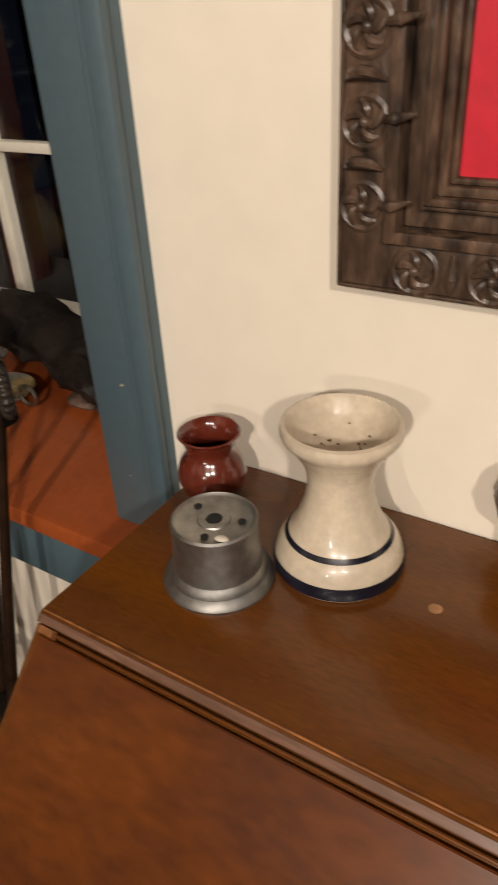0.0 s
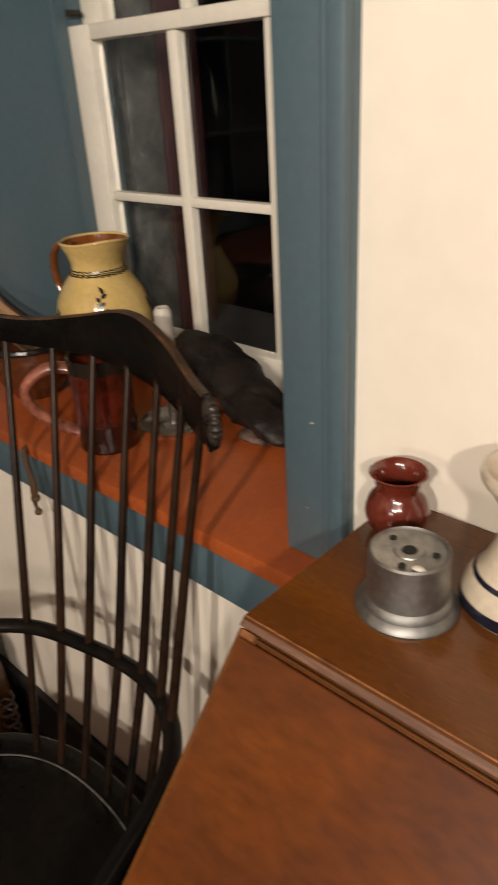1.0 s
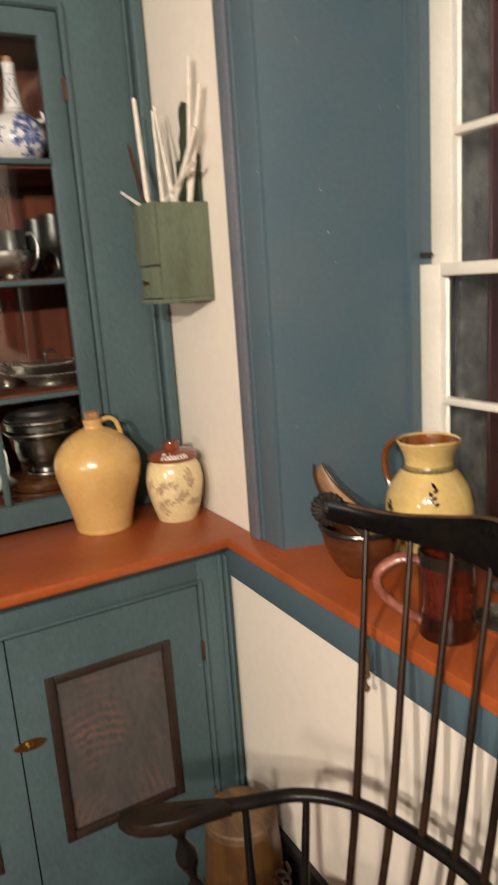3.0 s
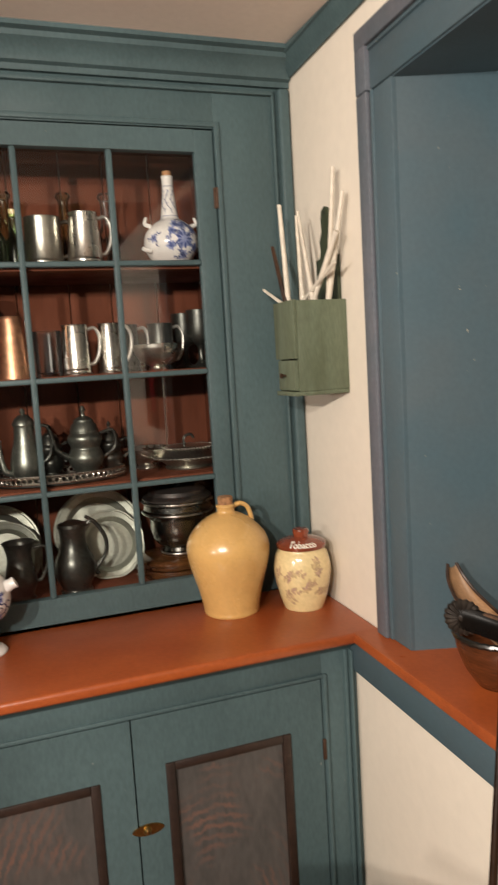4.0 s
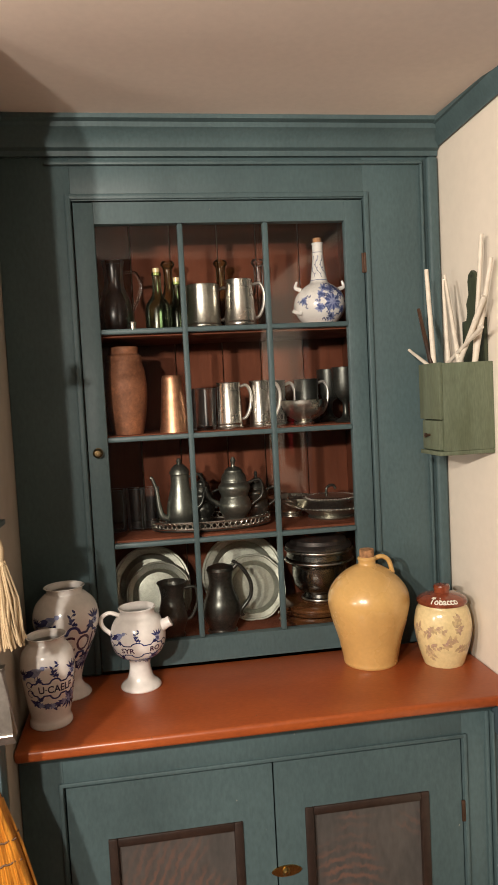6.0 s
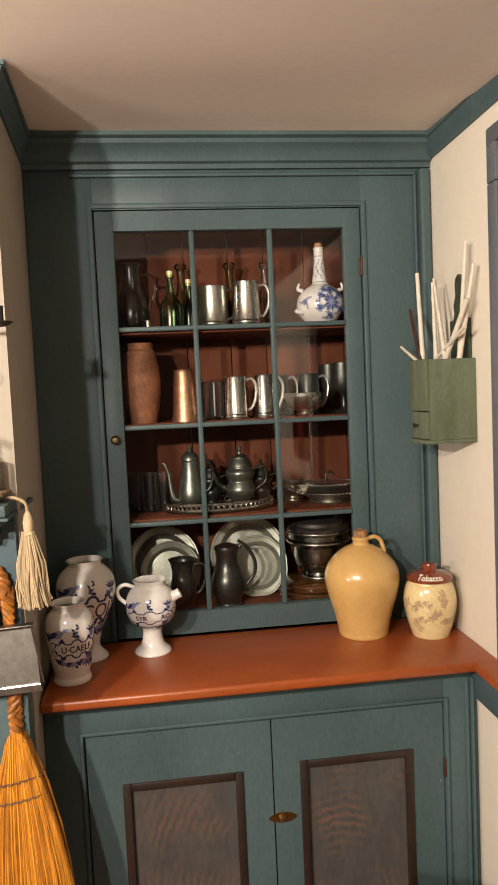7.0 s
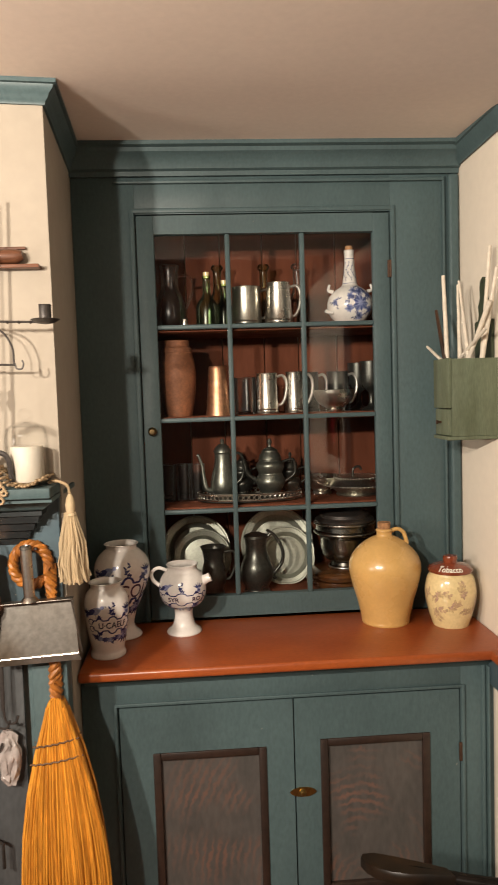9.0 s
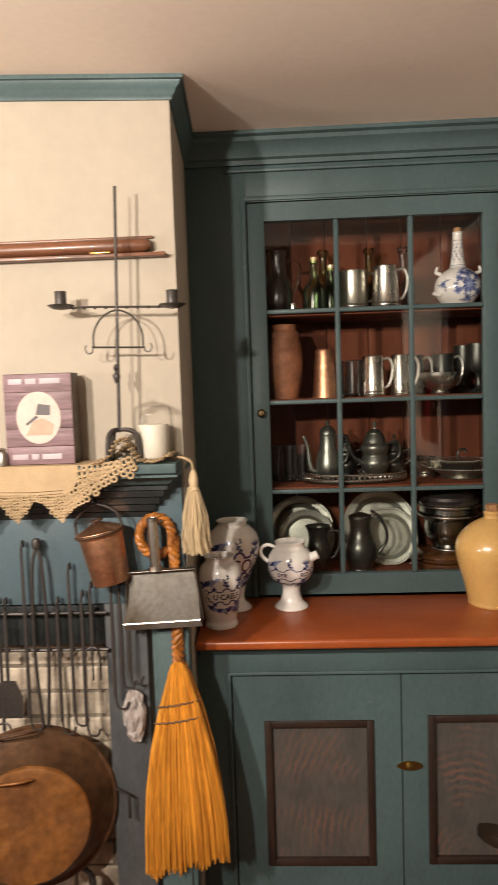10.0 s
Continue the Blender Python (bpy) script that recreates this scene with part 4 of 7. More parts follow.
jar = thing("tobacco_jar", (0.150, -0.056, TOP), "cream glazed tobacco jar with painted flowers and brown lid", "jar")
p = spline([(0.0475, 0), (0.0495, 0.004), (0.0600, 0.038), (0.0685, 0.078), (0.0695, 0.104), (0.0635, 0.134), (0.0565, 0.145), (0.0550, 0.150)])
shell("body", p, "buff", jar, 0.004, 48)
R = radius_of(p)
bm = bmesh.new()
rnd = random.Random(11)
M["sage"] = material("sage_and_plum_brushwork", (0.50, 0.38, 0.19), 0.25, grain=150, blotch=50, vary=0.3, bump=0, second=(0.42, 0.26, 0.20))
for u, z in ((-1.55, 0.085), (-1.0, 0.050), (-0.75, 0.100), (-0.30, 0.060), (0.15, 0.098), (0.55, 0.050), (1.0, 0.085)):
    flower(bm, u, z, 0.012, R, 5, rnd)
    for k in range(2):
        sprig(bm, u, z, rnd.uniform(0, 6.3), rnd.uniform(0.020, 0.028), R, rnd, 0.0155)
part("brushwork", bm, "sage", jar, "faded green and plum flowers")
lid = part("lid", lathe([(0, 0.156), (0.050, 0.156), (0.0575, 0.160), (0.0585, 0.166), (0.055, 0.172), (0.044, 0.179), (0.026, 0.184), (0.018, 0.186), (0.0175, 0.190), (0.0195, 0.199), (0.017, 0.205), (0.006, 0.2075), (0, 0.2075)], 44), "brown_glaze", jar, "glossy red-brown lid with knob")
RL = lambda z: float(np.interp(z, [0.164, 0.172, 0.179, 0.184], [0.0585, 0.055, 0.044, 0.028]))
word("Tobacco", 0.0170, RL, 0.1690, -0.33, "white", lid, bold=0.0005, squeeze=1.15)
lid.scale = (1.05, 1.05, 0.95)

# ---- in the cupboard ----
CZ = dict(zip("abcd", (1.764, 1.499, 1.231, 0.950)))


def mug(loc, h, r0, r1, mat, label, hy=1, ring=True, rz=0, group="pewter mugs", bright=""):
    m = thing("mug", loc, label, "mug", group, rz=rz)
    prof = [(r0 * 1.06, 0), (r0 * 1.08, 0.004), (r0, 0.008), (r0 * 1.0, h * 0.1)]
    if ring:
        prof += [(r0 * 1.03, h * 0.12), (r0 * 0.99, h * 0.15)]
    prof += [(r0 + (r1 - r0) * 0.5, h * 0.5), (r1, h * 0.96), (r1 * 1.03, h)]
    shell("body", prof, mat, m, 0.0022, 40)
    a = (r0 + r1) / 2
    part("handle", handle([(0, hy * (r1 - 0.002), h * 0.90), (0, hy * (a + 0.016), h * 0.93), (0, hy * (a + 0.027), h * 0.74), (0, hy * (a + 0.024), h * 0.45), (0, hy * (a + 0.012), h * 0.24), (0, hy * (a - 0.001), h * 0.20)], 0.0060, 0.75), bright or ("bright_pewter" if mat == "silver" else mat), m)
    return m


def glass_body(name, loc, prof, label, category, mat="thin", wall=0.0018):
    return solo(name, lathe(inner(spline(prof, 4), wall), 32), mat, loc, label, category)


# top shelf
g = thing("glass_pitcher", (-0.13, -0.815, CZ["a"]), "clear glass pitcher with a looped handle", "pitcher")
shell("body", spline([(0.030, 0), (0.040, 0.012), (0.046, 0.050), (0.038, 0.095), (0.026, 0.125), (0.026, 0.170), (0.030, 0.190)], 4), "thin", g, 0.0018, 32)
part("handle", handle([(0, 0.026, 0.160), (0, 0.058, 0.158), (0, 0.068, 0.115), (0, 0.046, 0.060)], 0.004), "clear", g)
solo("glass_stopper", lathe([(0, 0), (0.009, 0), (0.008, 0.012), (0.010, 0.022), (0, 0.023)], 20), "silver", (-0.055, -0.772, CZ["a"]), "tiny silvery thimble cup on the shelf", "cup")
for y, x, h, k in ((-0.704, -0.10, 0.152, 1.12), (-0.650, -0.150, 0.135, 1.0)):
    b = thing("green_bottle", (x, y, CZ["a"]), "small green glass bottle with a pale stopper", "bottle", "green bottles")
    shell("body", spline([(0.028 * k, 0), (0.030 * k, 0.006), (0.030 * k, h * 0.36), (0.026 * k, h * 0.48), (0.0145, h * 0.62), (0.0115, h * 0.75), (0.0110, h * 0.93), (0.0130, h * 0.96), (0.0125, h)], 4), "thin_green", b, 0.002, 28)
    part("stopper", lathe([(0, h - 0.006), (0.0085, h - 0.006), (0.0095, h + 0.012), (0, h + 0.013)], 16), "buff", b)
mug((-0.10, -0.585, CZ["a"]), 0.116, 0.045, 0.043, "pewter", "dull pewter mug with a scrolled handle")
mug((-0.08, -0.490, CZ["a"]), 0.124, 0.042, 0.036, "silver", "bright pewter tankard with a scrolled handle")
for y, h, mat, kind in ((-0.520, 0.205, "thin_olive", "olive green"), (-0.412, 0.205, "thin", "clear"), (-0.668, 0.205, "thin_olive", "olive green")):
    glass_body("cruet_bottle", (-0.225, y, CZ["a"]), [(0.026, 0), (0.029, 0.008), (0.029, h * 0.42), (0.0150, h * 0.60), (0.0125, h * 0.78), (0.0135, h * 0.90), (0.0185, h * 0.94), (0.0200, h * 0.965), (0.0160, h)], kind + " glass bottle with a flared lip", "bottle", mat)
d = thing("delft_bottle", (-0.085, -0.272, CZ["a"]), "blue and white delft bottle with small ears and cork", "bottle")
p = spline([(0.040, 0), (0.044, 0.004), (0.062, 0.026), (0.0695, 0.050), (0.064, 0.078), (0.044, 0.100), (0.026, 0.112), (0.022, 0.122), (0.018, 0.150), (0.0145, 0.185), (0.0145, 0.212), (0.0165, 0.217)])
shell("body", p, "delft", d, 0.004, 44)
R = radius_of(p)
bm = bmesh.new()
rnd = random.Random(3)
dab(d, 0.25, 0.054, 0.030, R, 9)
for k in range(9):
    a = 2 * math.pi * k / 9
    petal(bm, 0.25 + 0.007 * math.cos(a) / R(0.054), 0.054 + 0.007 * math.sin(a), a, 0.018, 0.0055, R, 0.0010)
for u, z in ((-0.2, 0.075), (0.75, 0.078), (0.75, 0.036), (-0.25, 0.038), (-0.9, 0.06), (1.25, 0.06), (0.25, 0.088), (0.25, 0.018), (-0.05, 0.092), (0.55, 0.092)):
    dab(d, u, z, 0.014, R, 6)
    flower(bm, u, z, 0.006, R, 6, rnd)
    for i in range(3):
        sprig(bm, u, z, rnd.uniform(0, 6.28), 0.020, R, rnd, 0.0065)
for u in (-0.7, 0.1, 0.9):
    sprig(bm, u, 0.125, 1.6, 0.055, R, rnd, 0.006)
for z in (0.118, 0.192):
    ribbon(bm, [(-1.8 + 3.6 * k / 30, z) for k in range(31)], R, 0.0014)
M["delft_mid"] = material("soft_cobalt", (0.070, 0.095, 0.24), 0.2, grain=160, blotch=40, vary=0.3, bump=0)
part("brushwork", bm, "delft_mid", d, "cobalt blue flower spray")
for s in (-1, 1):
    part("ear", handle([(0.005, s * 0.052, 0.094), (0.005, s * 0.066, 0.100), (0.005, s * 0.062, 0.116)], [0.006, 0.005, 0.003]), "delft", d)
part("spout", handle([(0.03, -0.060, 0.030), (0.034, -0.074, 0.032), (0.036, -0.082, 0.036)], [0.006, 0.005, 0.005]), "delft", d)
part("cork", lathe([(0, 0.21), (0.0115, 0.21), (0.012, 0.230), (0, 0.231)], 20), "cork", d)

# second shelf
solo("terracotta_jar", lathe(inner(spline([(0.038, 0), (0.041, 0.006), (0.051, 0.06), (0.055, 0.115), (0.052, 0.160), (0.046, 0.186), (0.047, 0.194), (0.044, 0.204), (0.038, 0.210), (0.038, 0.226)]), 0.005), 40), "terracotta", (-0.10, -0.800, CZ["b"]), "unglazed terracotta jar with a collared rim", "jar")
t = thing("copper_tankard", (-0.075, -0.680, CZ["b"]), "tapered copper tankard turned upside down on the shelf", "tankard")
part("body", lathe([(0, 0.148), (0.024, 0.148), (0.026, 0.145), (0.0275, 0.138), (0.036, 0.02), (0.039, 0.0), (0.036, 0.0), (0.026, 0.135), (0, 0.140)], 40), "copper", t)
g = thing("glass_mug", (-0.10, -0.598, CZ["b"]), "clear glass mug with a curved handle", "mug")
shell("body", [(0.030, 0), (0.031, 0.01), (0.033, 0.105), (0.034, 0.11)], "thin", g, 0.002, 32)
part("handle", handle([(0, 0.031, 0.095), (0, 0.058, 0.085), (0, 0.055, 0.04), (0, 0.030, 0.02)], 0.004), "clear", g)
mug((-0.080, -0.532, CZ["b"]), 0.122, 0.0325, 0.0310, "silver", "slim bright pewter mug with a ringed base")
mug((-0.10, -0.446, CZ["b"]), 0.124, 0.0290, 0.0275, "silver", "slim bright pewter mug with a ringed base")
for y in (-0.392, -0.296):
    mug((-0.190, y, CZ["b"]), 0.124, 0.036, 0.034, "dark_pewter", "dark pewter mug with a bright handle behind the bowl", bright="bright_pewter")
solo("pewter_bowl", lathe(inner(spline([(0.024, 0), (0.026, 0.006), (0.022, 0.010), (0.046, 0.026), (0.060, 0.050), (0.063, 0.066)]), 0.002), 44), "bowl_pewter", (-0.085, -0.328, CZ["b"]), "small footed pewter bowl", "bowl")
gob = [(0.030, 0), (0.031, 0.004), (0.016, 0.012), (0.009, 0.022), (0.008, 0.045), (0.012, 0.058), (0.028, 0.072), (0.034, 0.100), (0.035, 0.150)]
for x, y in ((-0.100, -0.208), (-0.215, -0.222)):
    solo("goblet", lathe(inner(spline(gob, 4), 0.002, 0.062), 36), "dark_pewter", (x, y, CZ["b"]), "dark pewter goblet on a ringed stem", "goblet", "goblets")

# third shelf
tray = thing("oval_tray", (-0.125, -0.592, CZ["c"]), "oval pewter tray with a pierced gallery rim", "tray")
part("plate", lathe([(0, 0.004), (0.160, 0.004), (0.162, 0.006), (0.162, 0.009), (0.158, 0.010), (0, 0.008)], 64), "dark_pewter", tray).matrix_basis = Matrix.Diagonal((0.52, 1, 1, 1))
bm = bmesh.new()
N = 62
for i in range(N):
    a = 2 * math.pi * i / N
    c = Vector((0.52 * 0.161 * math.cos(a), 0.161 * math.sin(a), 0.0195))
    tan = Vector((-0.52 * math.sin(a), math.cos(a), 0)).normalized()
    ring = [c + 0.0070 * (math.cos(k * math.pi / 4) * tan + math.sin(k * math.pi / 4) * Vector((0, 0, 1))) for k in range(8)]
    tube(ring, 0.0017, 4, bm, closed=True)
for z in (0.0110, 0.0285):
    tube([(0.52 * 0.161 * math.cos(2 * math.pi * i / 64), 0.161 * math.sin(2 * math.pi * i / 64), z) for i in range(64)], 0.0025, 6, bm, closed=True)
part("gallery", bm, "silver", tray, "pierced bright gallery rim")
pot = thing("coffee_pot", (-0.13, -0.672, CZ["c"] + 0.0105), "dull pewter coffee pot with a long curved spout", "coffee pot")
p = spline([(0.030, 0), (0.032, 0.005), (0.030, 0.009), (0.038, 0.026), (0.0395, 0.046), (0.034, 0.075), (0.0265, 0.105), (0.0245, 0.135), (0.0260, 0.142)])
shell("body", p, "mid_pewter", pot, 0.002)
part("lid", lathe([(0, 0.142), (0.0275, 0.142), (0.0270, 0.147), (0.021, 0.158), (0.012, 0.166), (0.005, 0.169), (0.0075, 0.176), (0.004, 0.183), (0, 0.184)], 32), "mid_pewter", pot)
part("spout", handle([(0.0, -0.034, 0.022), (0.004, -0.052, 0.030), (0.004, -0.060, 0.062), (0.004, -0.064, 0.100), (0.004, -0.074, 0.132), (0.004, -0.080, 0.135)], [0.010, 0.0085, 0.0065, 0.005, 0.0045, 0.004]), "mid_pewter", pot)
part("handle", handle([(0, 0.024, 0.132), (0, 0.052, 0.136), (0, 0.066, 0.105), (0, 0.058, 0.060), (0, 0.036, 0.040)], 0.0045), "dark_pewter", pot)


def teapot(loc, k, label, name="teapot", fin=True):
    t = thing(name, loc, label, "teapot", "pewter tea service")
    pr = [(r * k, z * k) for r, z in ((0.026, 0), (0.030, 0.005), (0.025, 0.012), (0.035, 0.028), (0.039, 0.043), (0.034, 0.058), (0.0315, 0.065), (0.0365, 0.078), (0.037, 0.088), (0.030, 0.098), (0.031, 0.102))]
    body_mat = "mid_pewter" if k > 1 else "dark_pewter"
    shell("body", spline(pr), body_mat, t, 0.002)
    part("lid", lathe([(0, 0.100 * k), (0.031 * k, 0.101 * k), (0.0275 * k, 0.114 * k), (0.0225 * k, 0.119 * k), (0.021 * k, 0.125 * k), (0.013 * k, 0.131 * k), (0.005 * k, 0.134 * k), (0.004 * k, 0.140 * k), (0.007 * k, 0.147 * k), (0.003 * k, 0.156 * k), (0, 0.157 * k)], 32), body_mat, t)
    part("spout", handle([(0.0, -0.038 * k, 0.045 * k), (0.0, -0.060 * k, 0.062 * k), (0.0, -0.068 * k, 0.090 * k)], [0.008 * k, 0.006 * k, 0.004 * k]), "dark_pewter", t)
    part("handle", handle([(0, 0.030 * k, 0.092 * k), (0, 0.062 * k, 0.098 * k), (0, 0.066 * k, 0.062 * k), (0, 0.040 * k, 0.040 * k)], 0.004), "dark_pewter", t)
    return t


teapot((-0.112, -0.527, CZ["c"] + 0.0105), 1.15, "dull pewter teapot with a finial lid", "teapot")
teapot((-0.175, -0.610, CZ["c"] + 0.0105), 0.86, "small dark pewter teapot behind the tray rim")
teapot((-0.165, -0.458, CZ["c"] + 0.0105), 0.84, "small dark pewter sugar pot")
dish = thing("covered_dish", (-0.150, -0.248, CZ["c"]), "pewter covered dish with beaded edges", "dish")
part("body", lathe(inner(spline([(0.060, 0), (0.062, 0.004), (0.058, 0.008), (0.074, 0.020), (0.098, 0.030)]), 0.002), 56), "pewter", dish)
part("cover", lathe([(0, 0.054), (0.050, 0.054), (0.064, 0.051), (0.070, 0.047), (0.080, 0.038), (0.092, 0.032), (0.092, 0.030), (0, 0.030)], 56), "pewter", dish)
part("handle", handle([(0.0, -0.012, 0.054), (0.0, -0.010, 0.074), (0.0, 0.006, 0.080), (0.0, 0.014, 0.070)], 0.0035), "dark_pewter", dish)
for rr, z in ((0.097, 0.031), (0.066, 0.052)):
    bm = bmesh.new()
    for i in range(52):
        a = 2 * math.pi * i / 52
        bmesh.ops.create_icosphere(bm, subdivisions=1, radius=0.0030, matrix=Matrix.Translation((rr * math.cos(a), rr * math.sin(a), z)))
    part("beading", bm, "silver", dish)
for hy, hz in ((-0.104, 0.030), (-0.100, 0.040)):
    part("side_scroll", tube(smooth_line([(0.0, hy + 0.006, hz), (0.012, hy - 0.008, hz + 0.006), (0.006, hy - 0.018, hz + 0.012), (-0.008, hy - 0.012, hz + 0.014)], 4), 0.0026, 7), "silver", dish)
dish.scale = (1.08, 1.08, 1.12)
solo("shallow_bowl", lathe(inner(spline([(0.030, 0), (0.032, 0.005), (0.028, 0.012), (0.044, 0.026), (0.062, 0.048), (0.068, 0.058)]), 0.002), 44), "bowl_pewter", (-0.200, -0.352, CZ["c"]), "shallow pewter bowl on the shelf", "bowl")
for y in (-0.845, -0.795, -0.755):
    glass_body("tumbler", (-0.17, y, CZ["c"]), [(0.020, 0), (0.022, 0.006), (0.024, 0.05), (0.027, 0.115)], "clear glass tumbler standing in the shade", "tumbler")

# bottom shelf
def plate(loc, r, mat, label, lean=14, wavy=False, turn=0):
    pr = [(0, 0.006), (r * 0.60, 0.006), (r * 0.66, 0.0055), (r * 0.70, 0.012), (r * 0.76, 0.016), (r * 0.78, 0.0185), (r * 0.80, 0.0165), (r * 0.93, 0.0190), (r * 0.95, 0.0225), (r * 0.985, 0.0230), (r, 0.0215), (r, 0.0185), (r * 0.95, 0.0165), (r * 0.74, 0.012), (r * 0.66, 0.001), (0, 0.001)]
    bm = lathe(pr, 72)
    if wavy:
        for v in bm.verts:
            d = math.hypot(v.co.x, v.co.y)
            if d > r * 0.8:
                a = math.atan2(v.co.y, v.co.x)
                k = 1 + 0.035 * abs(math.sin(4 * a)) - 0.02
                v.co.x, v.co.y = v.co.x * k, v.co.y * k
    bmesh.ops.rotate(bm, verts=bm.verts, cent=(0, 0, 0), matrix=Euler((0, radians(90 - lean), radians(turn))).to_matrix())
    lo = min(v.co.z for v in bm.verts)
    bmesh.ops.translate(bm, verts=bm.verts, vec=(0, 0, -lo))
    return solo("plate", bm, mat, loc, label, "plate", "pewter plates")


plate((-0.250, -0.765, CZ["d"]), 0.112, "plate_pewter", "large pewter plate propped upright")
plate((-0.205, -0.745, CZ["d"]), 0.092, "plate_pewter", "pewter plate propped before a larger one", 9)
plate((-0.250, -0.500, CZ["d"]), 0.120, "plate_pewter", "large pewter plate propped upright")
plate((-0.200, -0.478, CZ["d"]), 0.094, "plate_pewter", "wavy-edged pewter plate propped upright", 15, True)
m = thing("tankard", (-0.090, -0.712, CZ["d"]), "dark waisted pewter tankard", "tankard")
shell("body", spline([(0.030, 0), (0.032, 0.006), (0.028, 0.014), (0.038, 0.045), (0.036, 0.075), (0.030, 0.105), (0.034, 0.135), (0.040, 0.148)]), "dark_pewter", m, 0.002)
part("handle", handle([(0, 0.034, 0.130), (0, 0.064, 0.128), (0, 0.066, 0.085), (0, 0.050, 0.050), (0, 0.036, 0.045)], 0.0042), "dark_pewter", m)
m = thing("flagon", (-0.090, -0.580, CZ["d"]), "dark pewter lidded flagon with a big handle", "flagon")
shell("body", spline([(0.034, 0), (0.036, 0.006), (0.032, 0.014), (0.044, 0.045), (0.043, 0.075), (0.032, 0.105), (0.028, 0.130), (0.031, 0.158)]), "dark_pewter", m, 0.002)
part("lid", lathe([(0, 0.158), (0.033, 0.158), (0.030, 0.165), (0.012, 0.172), (0, 0.173)], 32), "dark_pewter", m)
part("handle", handle([(0, 0.030, 0.158), (0, 0.046, 0.166), (0, 0.070, 0.125), (0, 0.070, 0.085), (0, 0.046, 0.050), (0, 0.050, 0.036)], 0.0048), "dark_pewter", m)
part("thumb_piece", handle([(0, 0.030, 0.160), (0, 0.040, 0.170), (0, 0.030, 0.178)], 0.004), "dark_pewter", m)
m.scale = (1.14, 1.14, 1.08)
c = thing("brown_dish", (-0.115, -0.318, CZ["d"]), "two stacked round brown glazed dishes with a side handle", "dish")
shell("lower_dish", spline([(0.078, 0), (0.084, 0.004), (0.090, 0.014), (0.092, 0.022), (0.092, 0.027)]), "brown_dish_glaze", c, 0.006, 52)
shell("upper_dish", spline([(0.076, 0.0275), (0.086, 0.031), (0.090, 0.040), (0.0945, 0.046), (0.095, 0.052)]), "brown_dish_glaze", c, 0.006, 52)
for z in (0.018, 0.036):
    part("handle", handle([(0.02, -0.086, z), (0.036, -0.104, z + 0.004), (0.056, -0.100, z + 0.010), (0.058, -0.080, z + 0.008)], 0.0062), "brown_dish_glaze", c)
part("cover", lathe([(0, 0.0525), (0.090, 0.0525), (0.092, 0.055), (0.088, 0.0578), (0, 0.0580)], 52), "brown_dish_glaze", c)
k = thing("lidded_pot", (-0.128, -0.296, CZ["d"] + 0.0585), "black and silver footed pot with a lid", "pot")
shell("body", [(0.050, 0), (0.052, 0.004), (0.045, 0.009), (0.043, 0.018), (0.060, 0.028), (0.072, 0.044), (0.0765, 0.068), (0.0765, 0.096), (0.083, 0.102), (0.093, 0.109), (0.094, 0.117), (0.090, 0.121), (0.089, 0.133), (0.093, 0.138), (0.093, 0.146)], "pot_metal", k, 0.003, 52)
lid_ = part("lid", lathe([(0, 0.147), (0.092, 0.147), (0.093, 0.152), (0.087, 0.158), (0.080, 0.160), (0.077, 0.170), (0.056, 0.178), (0.022, 0.182), (0, 0.183)], 52), "iron", k)
part("knob", lathe([(0.006, 0.181), (0.006, 0.185), (0.012, 0.189), (0.013, 0.194), (0.008, 0.198), (0, 0.199)], 20), "pot_metal", lid_)
for z, rr in ((0.004, 0.0520), (0.113, 0.0945), (0.142, 0.0935)):
    part("band", tube([(rr * math.cos(2 * math.pi * i / 48), rr * math.sin(2 * math.pi * i / 48), z) for i in range(48)], 0.0028, 8, closed=True), "silver", k)

# ---- wall box with candle wicks ----
wb = thing("wall_box", (0.2145, -0.040, 1.424), "worn green wooden wall box with a small drawer", "wall box")
hx, hy0, hy1 = 0.0575, -0.058, 0.073
bm = box(-hx, hx, hy0, hy0 + 0.009, 0.083, 0.212, 0.001)
part("front_board", bm, "green_paint", wb)
for a in (-1, 1):
    part("side_board", box(min(a * hx, a * (hx - 0.009)), max(a * hx, a * (hx - 0.009)), hy0 + 0.0092, hy1, 0.010, 0.212 - 0.002, 0.001), "green_paint", wb)
part("floor_board", box(-hx, hx, hy0 - 0.002, hy1, 0.0, 0.0098, 0.002), "green_paint", wb)
out = [(-0.050, 0.0), (0.050, 0.0), (0.050, 0.30), (0.030, 0.302), (0.024, 0.318), (0.028, 0.340), (0.016, 0.362), (0.019, 0.392), (0.014, 0.408), (0, 0.416), (-0.014, 0.408), (-0.019, 0.392), (-0.016, 0.362), (-0.028, 0.340), (-0.024, 0.318), (-0.030, 0.302), (-0.050, 0.30)]
part("back_board", slab(out, 0.008, None, lambda u, v, w: (u * 1.10 - 0.0175, hy1 - 0.009 + w, v + 0.011)), "green_dark", wb, "dark green scrolled hanging board")
dw = part("drawer", box(-hx + 0.010, hx - 0.010, hy0 + 0.001, hy0 + 0.11, 0.012, 0.080, 0.002), "green_paint", wb)
part("knob", lathe([(0, 0), (0.003, 0), (0.003, 0.006), (0.006, 0.010), (0.006, 0.013), (0, 0.015)], 14), "dark_wood", dw).matrix_basis = pose(-0.004, hy0 + 0.001, 0.046, 90, 0, 0)
part("nail_hole", tube([(-0.0165, hy1 - 0.0096, 0.413), (-0.0165, hy1 - 0.0004, 0.413)], 0.0036, 10), "dark", wb, "dark nail hole")


